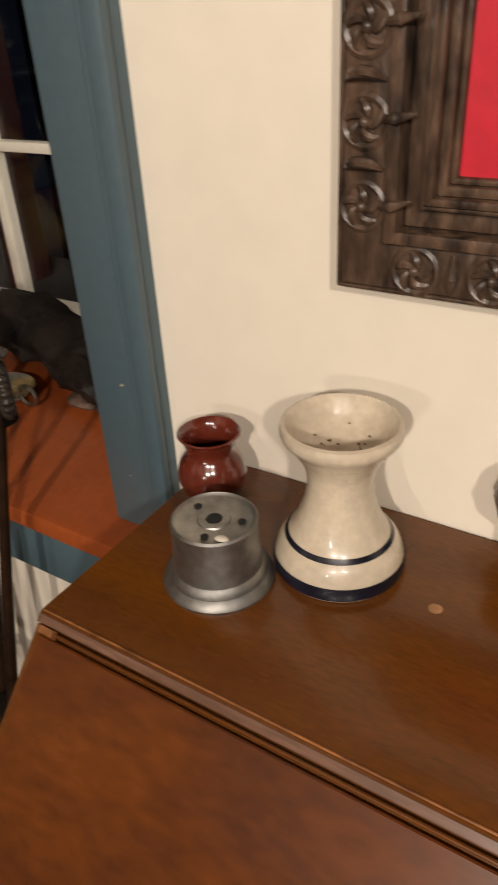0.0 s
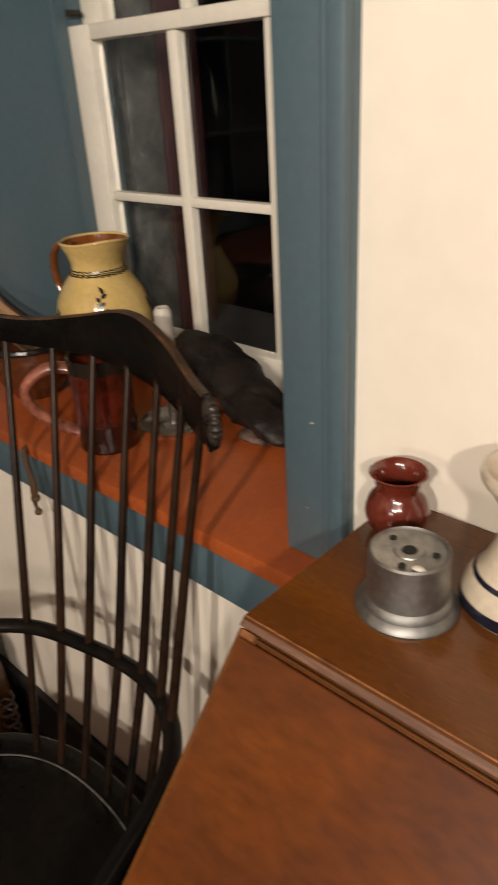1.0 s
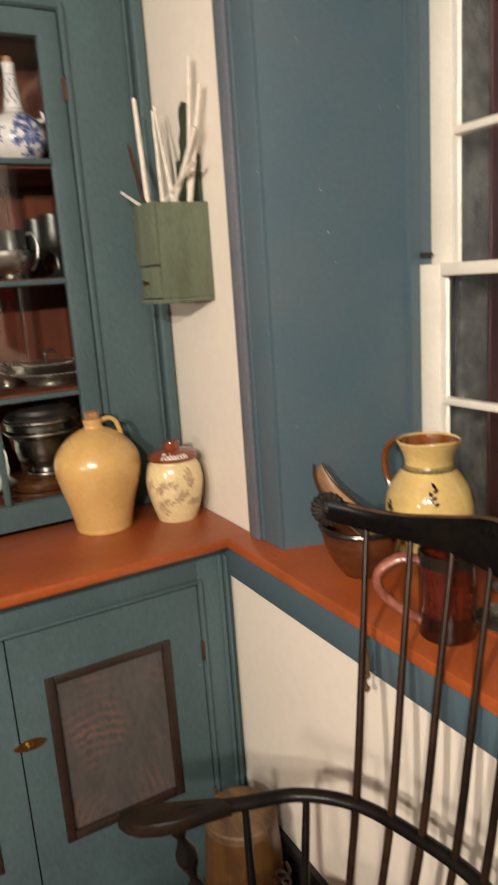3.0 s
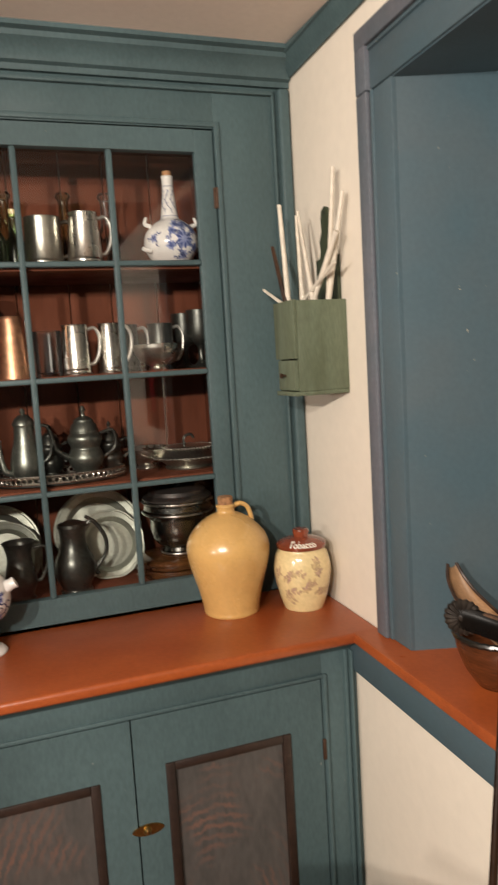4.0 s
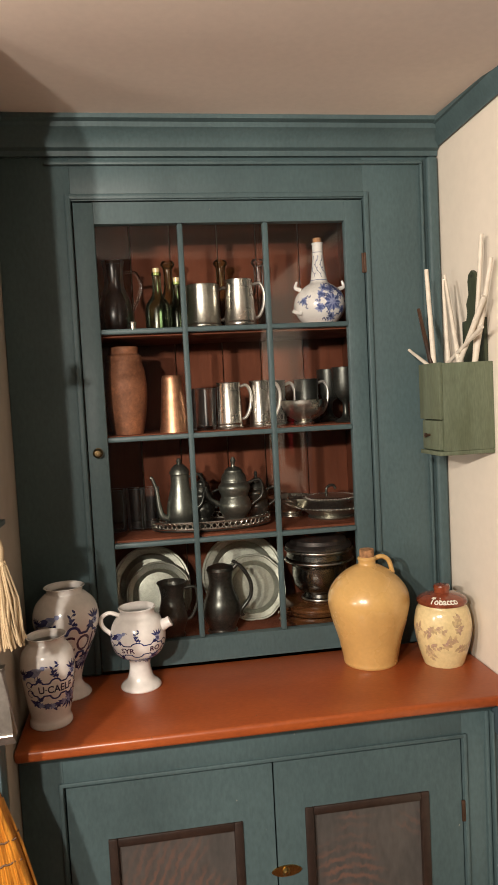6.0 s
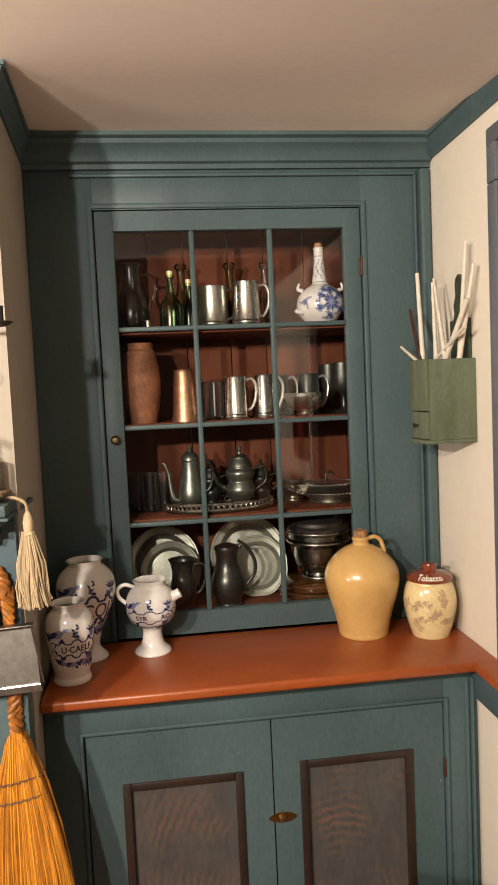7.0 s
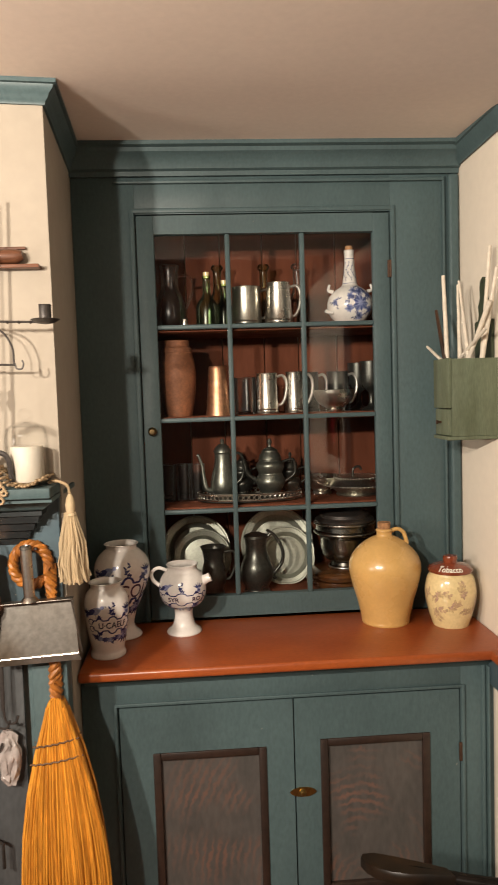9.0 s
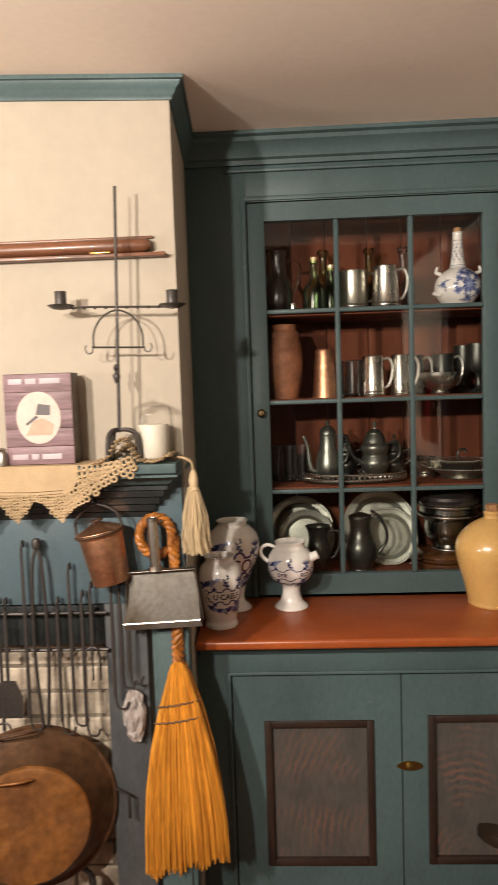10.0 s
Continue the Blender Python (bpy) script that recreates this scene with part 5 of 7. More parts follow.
def taper(exit_p, tip, rs, deep, seed):
    """A hand-dipped taper, uneven along its length, thicker towards its foot."""
    e, t = Vector(exit_p), Vector(tip)
    foot = e - (t - e).normalized() * deep
    foot.x, foot.y = min(max(foot.x, 0.170), 0.260), min(max(foot.y, -0.085), 0.015)
    pts = [foot] + [e + (t - e) * k / 9 for k in range(10)]
    rr = [rs[0]] + [(rs[0] + (rs[1] - rs[0]) * k / 9) * (1 + 0.09 * noise.noise(Vector((seed, 0.9 * k, 0)))) for k in range(10)]
    pts = [p + Vector((0.0016 * noise.noise(Vector((seed, 3 + 0.5 * k, 0))), 0, 0)) for k, p in enumerate(pts)]
    solo("taper", tube(pts, rr, 10), "pale_stick", (0, 0, 0), "pale hand-dipped taper stuck in the wall box", "taper", "tapers in the wall box")


for k, (e, t, rs, deep) in enumerate((((0.163, -0.086, 1.643), (0.072, -0.087, 1.678), (0.0042, 0.0036), 0.03),
                                      ((0.167, -0.063, 1.642), (0.134, -0.060, 1.866), (0.0066, 0.0050), 0.12),
                                      ((0.232, -0.030, 1.640), (0.166, -0.028, 1.846), (0.0066, 0.0030), 0.12),
                                      ((0.184, -0.034, 1.638), (0.156, -0.028, 1.838), (0.0066, 0.0030), 0.12),
                                      ((0.231, -0.030, 1.630), (0.318, -0.006, 1.773), (0.0058, 0.0066), 0.06),
                                      ((0.178, -0.036, 1.633), (0.334, -0.022, 1.706), (0.0050, 0.0048), 0.02),
                                      ((0.258, -0.004, 1.637), (0.281, 0.010, 1.916), (0.0052, 0.0050), 0.12),
                                      ((0.254, -0.003, 1.628), (0.320, 0.011, 1.856), (0.0072, 0.0048), 0.10))):
    taper(e, t, rs, deep, 1.7 * k + 0.3)
solo("dark_taper", tube([(0.186, -0.070, 1.47), (0.167, -0.070, 1.64), (0.130, -0.069, 1.71), (0.097, -0.068, 1.776)], [0.006, 0.006, 0.0055, 0.0045], 10), "dark_wood", (0, 0, 0), "dark brown stick standing in the wall box", "stick")

# ---- the slant-front desk ----
desk = thing("writing_desk", (1.88, -0.21, 0), "mahogany slant-front writing desk against the wall", "desk")
DX, DY = 1.88, -0.21


def D(bm):
    bmesh.ops.translate(bm, verts=bm.verts, vec=(-DX, -DY, 0))
    return bm


x0, x1 = 1.4775, 2.31
lid_dir = Vector((0, -0.685, -0.7285)).normalized()
lid_n = Vector((0, -0.7285, 0.685)).normalized()


def on_lid(s, n):
    p = Vector((0, -0.1970, 1.012)) + lid_dir * s + lid_n * n
    return p.y, p.z


def along(section, a, b):
    return D(slab([on_lid(*q) if isinstance(q, list) else q for q in section], b - a, None, lambda u, v, w: (a + w, u, v)))


part("top", along([(0.016, 0.999), (0.016, 1.012), (-0.1958, 1.012), [0.0012, -0.0001], [0.0076, 0], [0.0076, -0.010], (-0.1795, 0.999)], x0 - 0.004, x1), "mahogany", desk, "polished mahogany top with a bevelled front edge")
for a in (x0 - 0.0055, x1 - 0.022):
    part("side_panel", along([(0.010, 0.10), (0.010, 0.9985), (-0.1815, 0.9985), [0.0090, -0.0105], [0.0090, -0.0012], [0.398, -0.0012], (-0.471, 0.10)], a + 0.002, a + 0.020), "mahogany", desk)
part("fall_front", along([[0.0146, -0.018], [0.0146, -0.0010], [0.0156, 0.0], [0.395, 0.0], [0.3985, -0.001], [0.3985, -0.018]], x0 + 0.001, x1 - 0.006), "mahogany_fall", desk, "sloping fall front")
part("lip_moulding", along([[0.0098, -0.0104], [0.0098, -0.0007], [0.0105, 0.0], [0.0115, 0.0], [0.0122, -0.0007], [0.0122, -0.0104]], x0 + 0.0155, x1 - 0.022), "mahogany", desk)
part("rail", along([[0.0085, -0.016], [0.0085, -0.0045], [0.0144, -0.0045], [0.0144, -0.016]], x0 + 0.0150, x1 - 0.0225), "mahogany", desk)
part("back_panel", D(box(x0 + 0.020, x1 - 0.022, 0.0, 0.008, 0.10, 0.9985)), "dark_wood", desk)
part("lower_case", D(box(x0 + 0.0205, x1 - 0.0225, -0.4695, -0.002, 0.10, 0.71)), "mahogany", desk)
for a in (x0 + 0.03, x1 - 0.06):
    for b in (-0.4575, -0.04):
        part("foot", D(box(a - 0.03, a + 0.03, b - 0.03, b + 0.03, 0.0, 0.10, 0.006)), "mahogany", desk)

# paler, greyer mahogany paints the sheen that the bevel reflects
M["sheen_bevel"] = material("mahogany_bevel_sheen", (0.150, 0.078, 0.050), 0.30, grain=90, blotch=22, vary=0.3, stretch=(0.6, 4, 4), bump=0.05, second=(0.090, 0.044, 0.026))
M["rubbed_arris"] = material("bare_orange_mahogany", (0.270, 0.105, 0.030), 0.40, grain=120, blotch=40, vary=0.35, bump=0.05, second=(0.13, 0.045, 0.012))
part("worn_bevel", along([[0.0016, 0.0003], [0.0020, 0.0007], [0.0068, 0.0007], [0.0072, 0.0003]], x0 - 0.002, x1 - 0.004), "sheen_bevel", desk, "rubbed bevel along the top, grey sheen put into its colour")
part("worn_arris", D(tube([(x0 - 0.003 + 0.0832 * i, -0.1957, 1.0119) for i in range(10)], 0.0008, 6)), "rubbed_arris", desk, "edge rubbed to bare orange wood")
part("corner_chip", along([[0.0086, -0.008], [0.0086, 0.0004], [0.0135, 0.0004], [0.0135, -0.008]], x0 - 0.0005, x0 + 0.0120), "rubbed_arris", desk, "pale chipped corner")

pw = thing("pewter_inkwell", (1.561, -0.111, 1.012), "dull pewter inkwell with quill holes in its lid", "inkwell")
p = [(0.0400, 0), (0.0412, 0.003), (0.0400, 0.006), (0.0362, 0.009), (0.0356, 0.013), (0.0326, 0.016), (0.0306, 0.045), (0.0312, 0.049), (0.0312, 0.0525), (0.0296, 0.0540)]
part("body", lathe([(0, 0)] + p + [(0.0282, 0.0525), (0.0266, 0.0515), (0.0120, 0.0515), (0.0112, 0.0525), (0.0060, 0.0525), (0.0055, 0.045), (0, 0.045)], 56), "inkwell_pewter", pw)
M["black"] = material("black_hole", (0.004, 0.004, 0.004), 0.9, bump=0)
part("well_hole", lathe([(0, 0.0531), (0.0054, 0.0531), (0.0054, 0.0526), (0, 0.0526)], 20), "black", pw)
for a in (20, 160, 285):
    u, v = 0.0200 * math.cos(radians(a)), 0.0200 * math.sin(radians(a))
    part("quill_hole", lathe([(0, 0.0525), (0.0030, 0.0525), (0.0030, 0.0513), (0, 0.0513)], 14, at=(u, v, 0)), "black", pw)
bm = bmesh.new()
bmesh.ops.create_icosphere(bm, subdivisions=2, radius=0.0042)
for v in bm.verts:
    v.co = Vector((v.co.x * 1.3, v.co.y * 0.8, v.co.z * 0.35 + 0.0525))
    v.co += Vector((0.017, -0.016, 0)) + 0.0006 * noise.noise_vector(v.co * 300)
part("wax_blob", bm, "candle", pw, "dried white wax drip")

pw.scale = (0.95, 0.95, 0.97)
solo("wooden_plug", lathe([(0, 0.0006), (0.0042, 0.0006), (0.0046, 0.0003), (0.0046, -0.002), (0, -0.002)], 20), "cork", (1.702, -0.069, 1.012), "small round pale wooden plug in the desk top", "plug")
v = thing("stoneware_vase", (1.626, -0.055, 1.012), "grey-white stoneware vase with two blue bands", "vase")
p = spline([(r * 0.905, z * 0.925) for r, z in ((0.0475, 0), (0.0505, 0.003), (0.0500, 0.012), (0.0455, 0.024), (0.0360, 0.036), (0.0275, 0.056), (0.0245, 0.074), (0.0270, 0.090), (0.0360, 0.105), (0.0425, 0.113), (0.0440, 0.118), (0.0430, 0.1225))])
bm = lathe([(0, 0.0)] + p + [(0.0365, 0.1142), (0.0345, 0.1122), (0.0305, 0.103), (0.021, 0.092), (0, 0.087)], 56)
part("body", bm, "stoneware", v)
R = radius_of(p)
part("lower_band", lathe([(R(z) + 0.0005, z) for z in (0.003, 0.006, 0.009, 0.0125)], 56), "navy", v, "dark blue glaze band")
part("upper_band", lathe([(R(z) + 0.0005, z) for z in (0.0270, 0.0280, 0.0290, 0.0300)], 56), "navy", v, "thin dark blue glaze line")
bm = bmesh.new()
rnd = random.Random(8)
for k in range(46):
    a, d = rnd.uniform(0, 6.3), abs(rnd.gauss(0.013, 0.009))
    z = float(np.interp(d, [0, 0.022, 0.034], [0.0873, 0.0923, 0.1053]))
    bmesh.ops.create_icosphere(bm, subdivisions=1, radius=rnd.uniform(0.0005, 0.0011), matrix=Matrix.Translation((d * math.cos(a) + 0.004, d * math.sin(a) - 0.004, z)))
part("specks", bm, "speck", v)

v = thing("oxblood_jar", (1.502, -0.031, 1.012), "small glossy oxblood-red jar with a flared rim", "jar")
p = spline([(0.018, 0), (0.020, 0.002), (0.026, 0.010), (0.0295, 0.022), (0.027, 0.034), (0.0215, 0.043), (0.0205, 0.048), (0.0235, 0.057), (0.0268, 0.0615)])
shell("body", p, "oxblood", v, 0.0028, 48)
v.scale = (0.94, 0.94, 0.96)

# carved base of an ornament that stands further along the desk
orn = thing("carved_ornament", (1.735, -0.006, 1.012), "dark carved wooden ornament foot on the desk", "ornament")
part("foot", lathe([(0, 0), (0.007, 0), (0.008, 0.003), (0.004, 0.010), (0.004, 0.030), (0.009, 0.036), (0.016, 0.044), (0.020, 0.058), (0.016, 0.074), (0.008, 0.082), (0, 0.084)], 24), "carved", orn)

# ---- carved picture frame over the desk ----
pic = thing("picture_frame", (1.596, 0.018, 1.193), "dark carved wooden frame round a crimson field", "picture frame")
W, Hh = 0.29, 0.42
fw = 0.070


def frame_bar(a0, a1, horizontal, low):
    """One side of the frame: an outer carved band, a hollow, and inner ridges."""
    secs = ((0.000, 0.003, 0.0215), (0.003, 0.032, 0.0205), (0.032, 0.040, 0.026), (0.040, 0.052, 0.012), (0.052, 0.055, 0.020), (0.055, 0.060, 0.0225), (0.060, 0.066, 0.017), (0.066, 0.070, 0.013))
    bm = bmesh.new()
    for s0, s1, d in secs:
        lo, hi = a0 + s0, a1 - s0
        if horizontal:
            z0, z1 = (s0, s1) if low else (Hh - s1, Hh - s0)
            bx(bm, lo, hi, -d, -0.001, z0, z1, 0.0018)
        else:
            u0, u1 = (s0, s1) if low else (W - s1, W - s0)
            bx(bm, u0, u1, -d - 0.0004, -0.001, lo, hi, 0.0018)
    return bm


for hz in (True, False):
    for low in (True, False):
        part("frame_bar", frame_bar(0, W if hz else Hh, hz, low), "carved", pic)


def rosette(cx, cz, r):
    bm = bmesh.new()
    ring = [(cx + r * math.cos(a), -0.0205, cz + r * math.sin(a)) for a in [2 * math.pi * i / 28 for i in range(28)]]
    tube(ring, 0.0026, 6, bm, closed=True)
    for k in range(5):
        a = 2 * math.pi * k / 5 + 0.4
        pts = [(cx + r * s * math.cos(a + 1.6 * s), -0.0195 - 0.0040 * math.sin(math.pi * s), cz + r * s * math.sin(a + 1.6 * s)) for s in [0.18 + 0.78 * i / 7 for i in range(8)]]
        tube(pts, [0.0012, 0.0030, 0.0014], 6, bm)
    bmesh.ops.create_icosphere(bm, subdivisions=2, radius=0.0038, matrix=Matrix.Translation((cx, -0.0220, cz)))
    return bm


for k in range(7):
    part("rosette", rosette(0.0165, 0.052 + 0.0467 * k, 0.0135), "carved", pic)
    bm = tube(smooth_line([(0.005, -0.022, 0.0735 + 0.0467 * k), (0.010, -0.0265, 0.0770 + 0.0467 * k), (0.0165, -0.028, 0.0782 + 0.0467 * k), (0.023, -0.0265, 0.0770 + 0.0467 * k), (0.029, -0.022, 0.0735 + 0.0467 * k)], 3), [0.0012, 0.0030, 0.0034, 0.0030, 0.0012], 8)
    tube([(0.029, -0.023, 0.054 + 0.0467 * k), (0.038, -0.029, 0.055 + 0.0467 * k), (0.047, -0.022, 0.057 + 0.0467 * k)], [0.0022, 0.0036, 0.0010], 8, bm)
    part("bar", bm, "carved", pic)
for k in range(4):
    part("rosette", rosette(0.052 + 0.0467 * k, 0.0165, 0.0135), "carved", pic)
    bm = tube([(0.0755 + 0.0467 * k, -0.022, 0.005), (0.0775 + 0.0467 * k, -0.0275, 0.0165), (0.0755 + 0.0467 * k, -0.022, 0.029)], [0.0012, 0.0034, 0.0012], 8)
    part("bar", bm, "carved", pic)
part("field", box(fw - 0.002, W - fw + 0.002, -0.008, -0.001, fw - 0.002, Hh - fw + 0.002), "crimson", pic, "plain crimson field")

# ---- the comb-back armchair ----
CX, CY = 1.112, -0.33
chair = thing("windsor_armchair", (CX, CY, 0), "black painted comb-back Windsor armchair with worn edges", "armchair")


def C(bm):
    bmesh.ops.translate(bm, verts=bm.verts, vec=(-CX, -CY, 0))
    return bm


SEAT = 0.458
M["worn_edge"] = material("worn_black_over_brown", (0.0055, 0.0048, 0.0042), 0.25, spec=0.15, grain=50, blotch=9, vary=0.35, bump=0.10, depth=0.0006, second=(0.011, 0.008, 0.0065))
M["ear"] = material("rubbed_grey_brown_ear", (0.030, 0.023, 0.018), 0.36, spec=0.35, grain=80, blotch=30, vary=0.4, bump=0.15, second=(0.012, 0.009, 0.007))
M["spindle"] = material("black_rubbed_to_brown", (0.0060, 0.0048, 0.004), 0.27, spec=0.15, grain=50, blotch=5, vary=0.35, bump=0.1, depth=0.0006, second=(0.030, 0.014, 0.007))
# seat: a dished shield with a scribed line
outline = []
for k in range(72):
    a = 2 * math.pi * k / 72
    c, s = math.cos(a), math.sin(a)
    rx = 0.285 if s < 0 else 0.272
    ry = 0.255 if s < 0 else 0.215
    e = 0.80 if s < 0 else 0.88
    outline.append((rx * math.copysign(abs(c) ** e, c), ry * math.copysign(abs(s) ** e, s) - 0.015))
bm = bmesh.new()
rings = []
for k, dz in ((0.90, -0.050), (0.985, -0.036), (1.0, -0.020), (0.995, -0.004), (0.97, 0.0), (0.815, 0.0), (0.805, -0.0015), (0.795, 0.0), (0.68, -0.004), (0.45, -0.013), (0.2, -0.017)):
    rings.append([bm.verts.new((x * k, y * k, SEAT + dz)) for x, y in outline])
for a, b in zip(rings, rings[1:]):
    for i in range(72):
        j = (i + 1) % 72
        bm.faces.new((a[i], a[j], b[j], b[i]))
bm.faces.new(rings[0][::-1])
bm.faces.new(rings[-1])
part("seat", bm, "black_paint", chair, "dished black plank seat", 50)
M["scribe"] = material("worn_scribed_line", (0.11, 0.10, 0.088), 0.5, vary=0.5, grain=60)
part("scribed_line", tube([(x * 0.805, y * 0.805, SEAT + 0.0002) for x, y in outline], 0.0016, 6, closed=True), "scribe", chair, "pale scribed line round the seat")

# arm bow, from knuckle to knuckle
AZ = 0.682
bow = smooth_line([(0.818, -0.446, AZ), (0.842, -0.375, AZ + 0.002), (0.872, -0.290, AZ), (0.905, -0.208, AZ), (0.972, -0.146, AZ), (1.065, -0.116, AZ), (1.165, -0.102, AZ), (1.245, -0.120, AZ), (1.302, -0.164, AZ), (1.334, -0.226, AZ), (1.355, -0.290, AZ), (1.385, -0.375, AZ), (1.420, -0.452, AZ)], 8)
part("arm_bow", C(tube(bow, [0.010, 0.0125, 0.012, 0.0115, 0.0115, 0.012, 0.0125, 0.010], 12, flat=0.85)), "worn_edge", chair, "bent arm bow, paint worn brown on top")


def pad(pts, ws):
    """A flat widened arm end."""
    bm = bmesh.new()
    rows = []
    for (x, y), w in zip(pts, ws):
        rows.append([bm.verts.new((x + dx * w, y + dx * w * 0.35, AZ + dz)) for dx, dz in ((-1, -0.004), (-0.92, -0.009), (0.92, -0.009), (1, -0.004), (1, 0.006), (0.85, 0.0115), (-0.85, 0.0115), (-1, 0.006))])
    for a, b in zip(rows, rows[1:]):
        for i in range(8):
            bm.faces.new((a[i], a[(i + 1) % 8], b[(i + 1) % 8], b[i]))
    bm.faces.new(rows[0][::-1])
    bm.faces.new(rows[-1])
    return bm


M["arm_wood"] = material("rubbed_black_brown", (0.020, 0.0105, 0.005), 0.3, spec=0.3, grain=50, blotch=12, vary=0.35, bump=0.1, second=(0.008, 0.007, 0.006))
part("arm_pad", C(pad([(0.813, -0.462), (0.817, -0.453), (0.824, -0.429), (0.836, -0.396), (0.848, -0.358), (0.864, -0.315)], [0.010, 0.024, 0.033, 0.031, 0.022, 0.013])), "arm_wood", chair, "shaped arm end rubbed brown")
bm = pad([(1.431, -0.472), (1.425, -0.462), (1.414, -0.436), (1.400, -0.400), (1.386, -0.360), (1.368, -0.315)], [0.010, 0.024, 0.033, 0.031, 0.022, 0.013])
part("arm_pad", C(bm), "arm_wood", chair, "shaped arm end rubbed brown")


def rod(a, b, rs, seg=12, name="spindle", mat="worn_edge"):
    a, b = Vector(a), Vector(b)
    n = 24 if len(rs) < 20 else 54
    return part(name, C(tube([a + (b - a) * k / n for k in range(n + 1)], rs, seg)), mat, chair)


feet = [(0.974, -0.186), (1.022, -0.174), (1.070, -0.166), (1.118, -0.162), (1.166, -0.164), (1.212, -0.172), (1.256, -0.190)]


def comb_y(x):
    return 0.020 - 0.0925 * ((x - 1.070) / 0.25) ** 2


for k, (fx, fy) in enumerate(feet):
    tx = 1.077 + (k - 3) * 0.0673
    ty = comb_y(tx)
    # over the bow: the rods lean back from the seat through the arm bow to the comb
    mx = (0.970, 1.024, 1.076, 1.129, 1.177, 1.226, 1.264)[k]
    mid = min((p for p in bow if p.y > -0.24), key=lambda p: abs(p.x - mx))
    pts = smooth_line([(fx, fy, SEAT - 0.02), (mx, mid.y - 0.001, AZ), ((mx + tx) / 2 * 0.96 + 0.04 * mx, (mid.y + ty) / 2, 0.885), (tx, ty, 1.072)], 8)
    part("spindle", C(tube(pts, [0.0054, 0.0060, 0.0064, 0.0060, 0.0050, 0.0045], 10)), "spindle", chair)
for fx, fy, ax, ay in ((0.877, -0.286, 0.874, -0.286), (0.924, -0.226, 0.912, -0.198), (1.300, -0.226, 1.322, -0.190), (1.345, -0.286, 1.354, -0.286)):
    rod((fx, fy, SEAT - 0.02), (ax, ay, AZ), [0.0058, 0.0066, 0.0070, 0.0066, 0.0056])
for fx, fy, ax, ay in ((0.855, -0.350, 0.838, -0.388), (1.369, -0.350, 1.388, -0.388)):
    rod((fx, fy, SEAT - 0.02), (ax, ay, AZ), [0.009, 0.0105, 0.010, 0.0070, 0.0072, 0.013, 0.0175, 0.0185, 0.0165, 0.012, 0.0072, 0.0070, 0.0128, 0.0128, 0.0070, 0.0068, 0.009, 0.013, 0.0165, 0.018, 0.0165, 0.012, 0.008, 0.0070, 0.0125, 0.0125, 0.008, 0.008], 18, "arm_post")

# comb: a serpentine crest with scrolled ears
xs = [0.820 + 0.513 * k / 48 for k in range(49)]
top = lambda x: float(np.interp(x, [0.820, 0.850, 0.885, 0.930, 1.012, 1.058, 1.093, 1.130, 1.182, 1.222, 1.258, 1.290, 1.333], [1.116, 1.108, 1.102, 1.101, 1.115, 1.127, 1.131, 1.126, 1.111, 1.097, 1.093, 1.099, 1.108]))
low = lambda x: float(np.interp(x, [0.820, 0.870, 0.938, 1.010, 1.077, 1.147, 1.210, 1.271, 1.333], [1.080, 1.068, 1.060, 1.058, 1.050, 1.042, 1.034, 1.036, 1.062]))
sm = lambda f, x: (f(x - 0.02) + f(x - 0.01) + f(x) + f(x + 0.01) + f(x + 0.02)) / 5
bm = bmesh.new()
rows = []
for x in xs:
    y, lo, hi = comb_y(x), sm(low, x), sm(top, x)
    rows.append([bm.verts.new(p) for p in ((x, y - 0.006, lo), (x, y - 0.0085, lo + 0.003), (x, y - 0.0075, hi - 0.006), (x, y - 0.003, hi), (x, y + 0.005, hi - 0.001), (x, y + 0.0085, hi - 0.008), (x, y + 0.0085, lo + 0.003), (x, y + 0.006, lo))])
for a, b in zip(rows, rows[1:]):
    for i in range(8):
        bm.faces.new((a[i], a[(i + 1) % 8], b[(i + 1) % 8], b[i]))
bm.faces.new(rows[0][::-1])
bm.faces.new(rows[-1])
crest = part("comb", C(bm), "black_paint", chair, "serpentine comb crest with worn brown edge", 45)
# the top of the crest is rubbed down to the wood
M["bare"] = material("rubbed_brown_wood", (0.085, 0.040, 0.018), 0.38, grain=60, blotch=12, vary=0.4, stretch=(1, 5, 5), bump=0.1, second=(0.028, 0.016, 0.010))
bm = bmesh.new()
rows = []
for x in xs[3:-3]:
    y, hi = comb_y(x), sm(top, x)
    rows.append([bm.verts.new(p) for p in ((x, y - 0.0062, hi - 0.0022), (x, y - 0.0030, hi + 0.0007), (x, y + 0.0050, hi - 0.0003), (x, y + 0.0080, hi - 0.0055))])
for a, b in zip(rows, rows[1:]):
    for i in range(3):
        bm.faces.new((a[i], a[i + 1], b[i + 1], b[i]))
part("worn_top", C(bm), "bare", crest, "rubbed brown top edge")
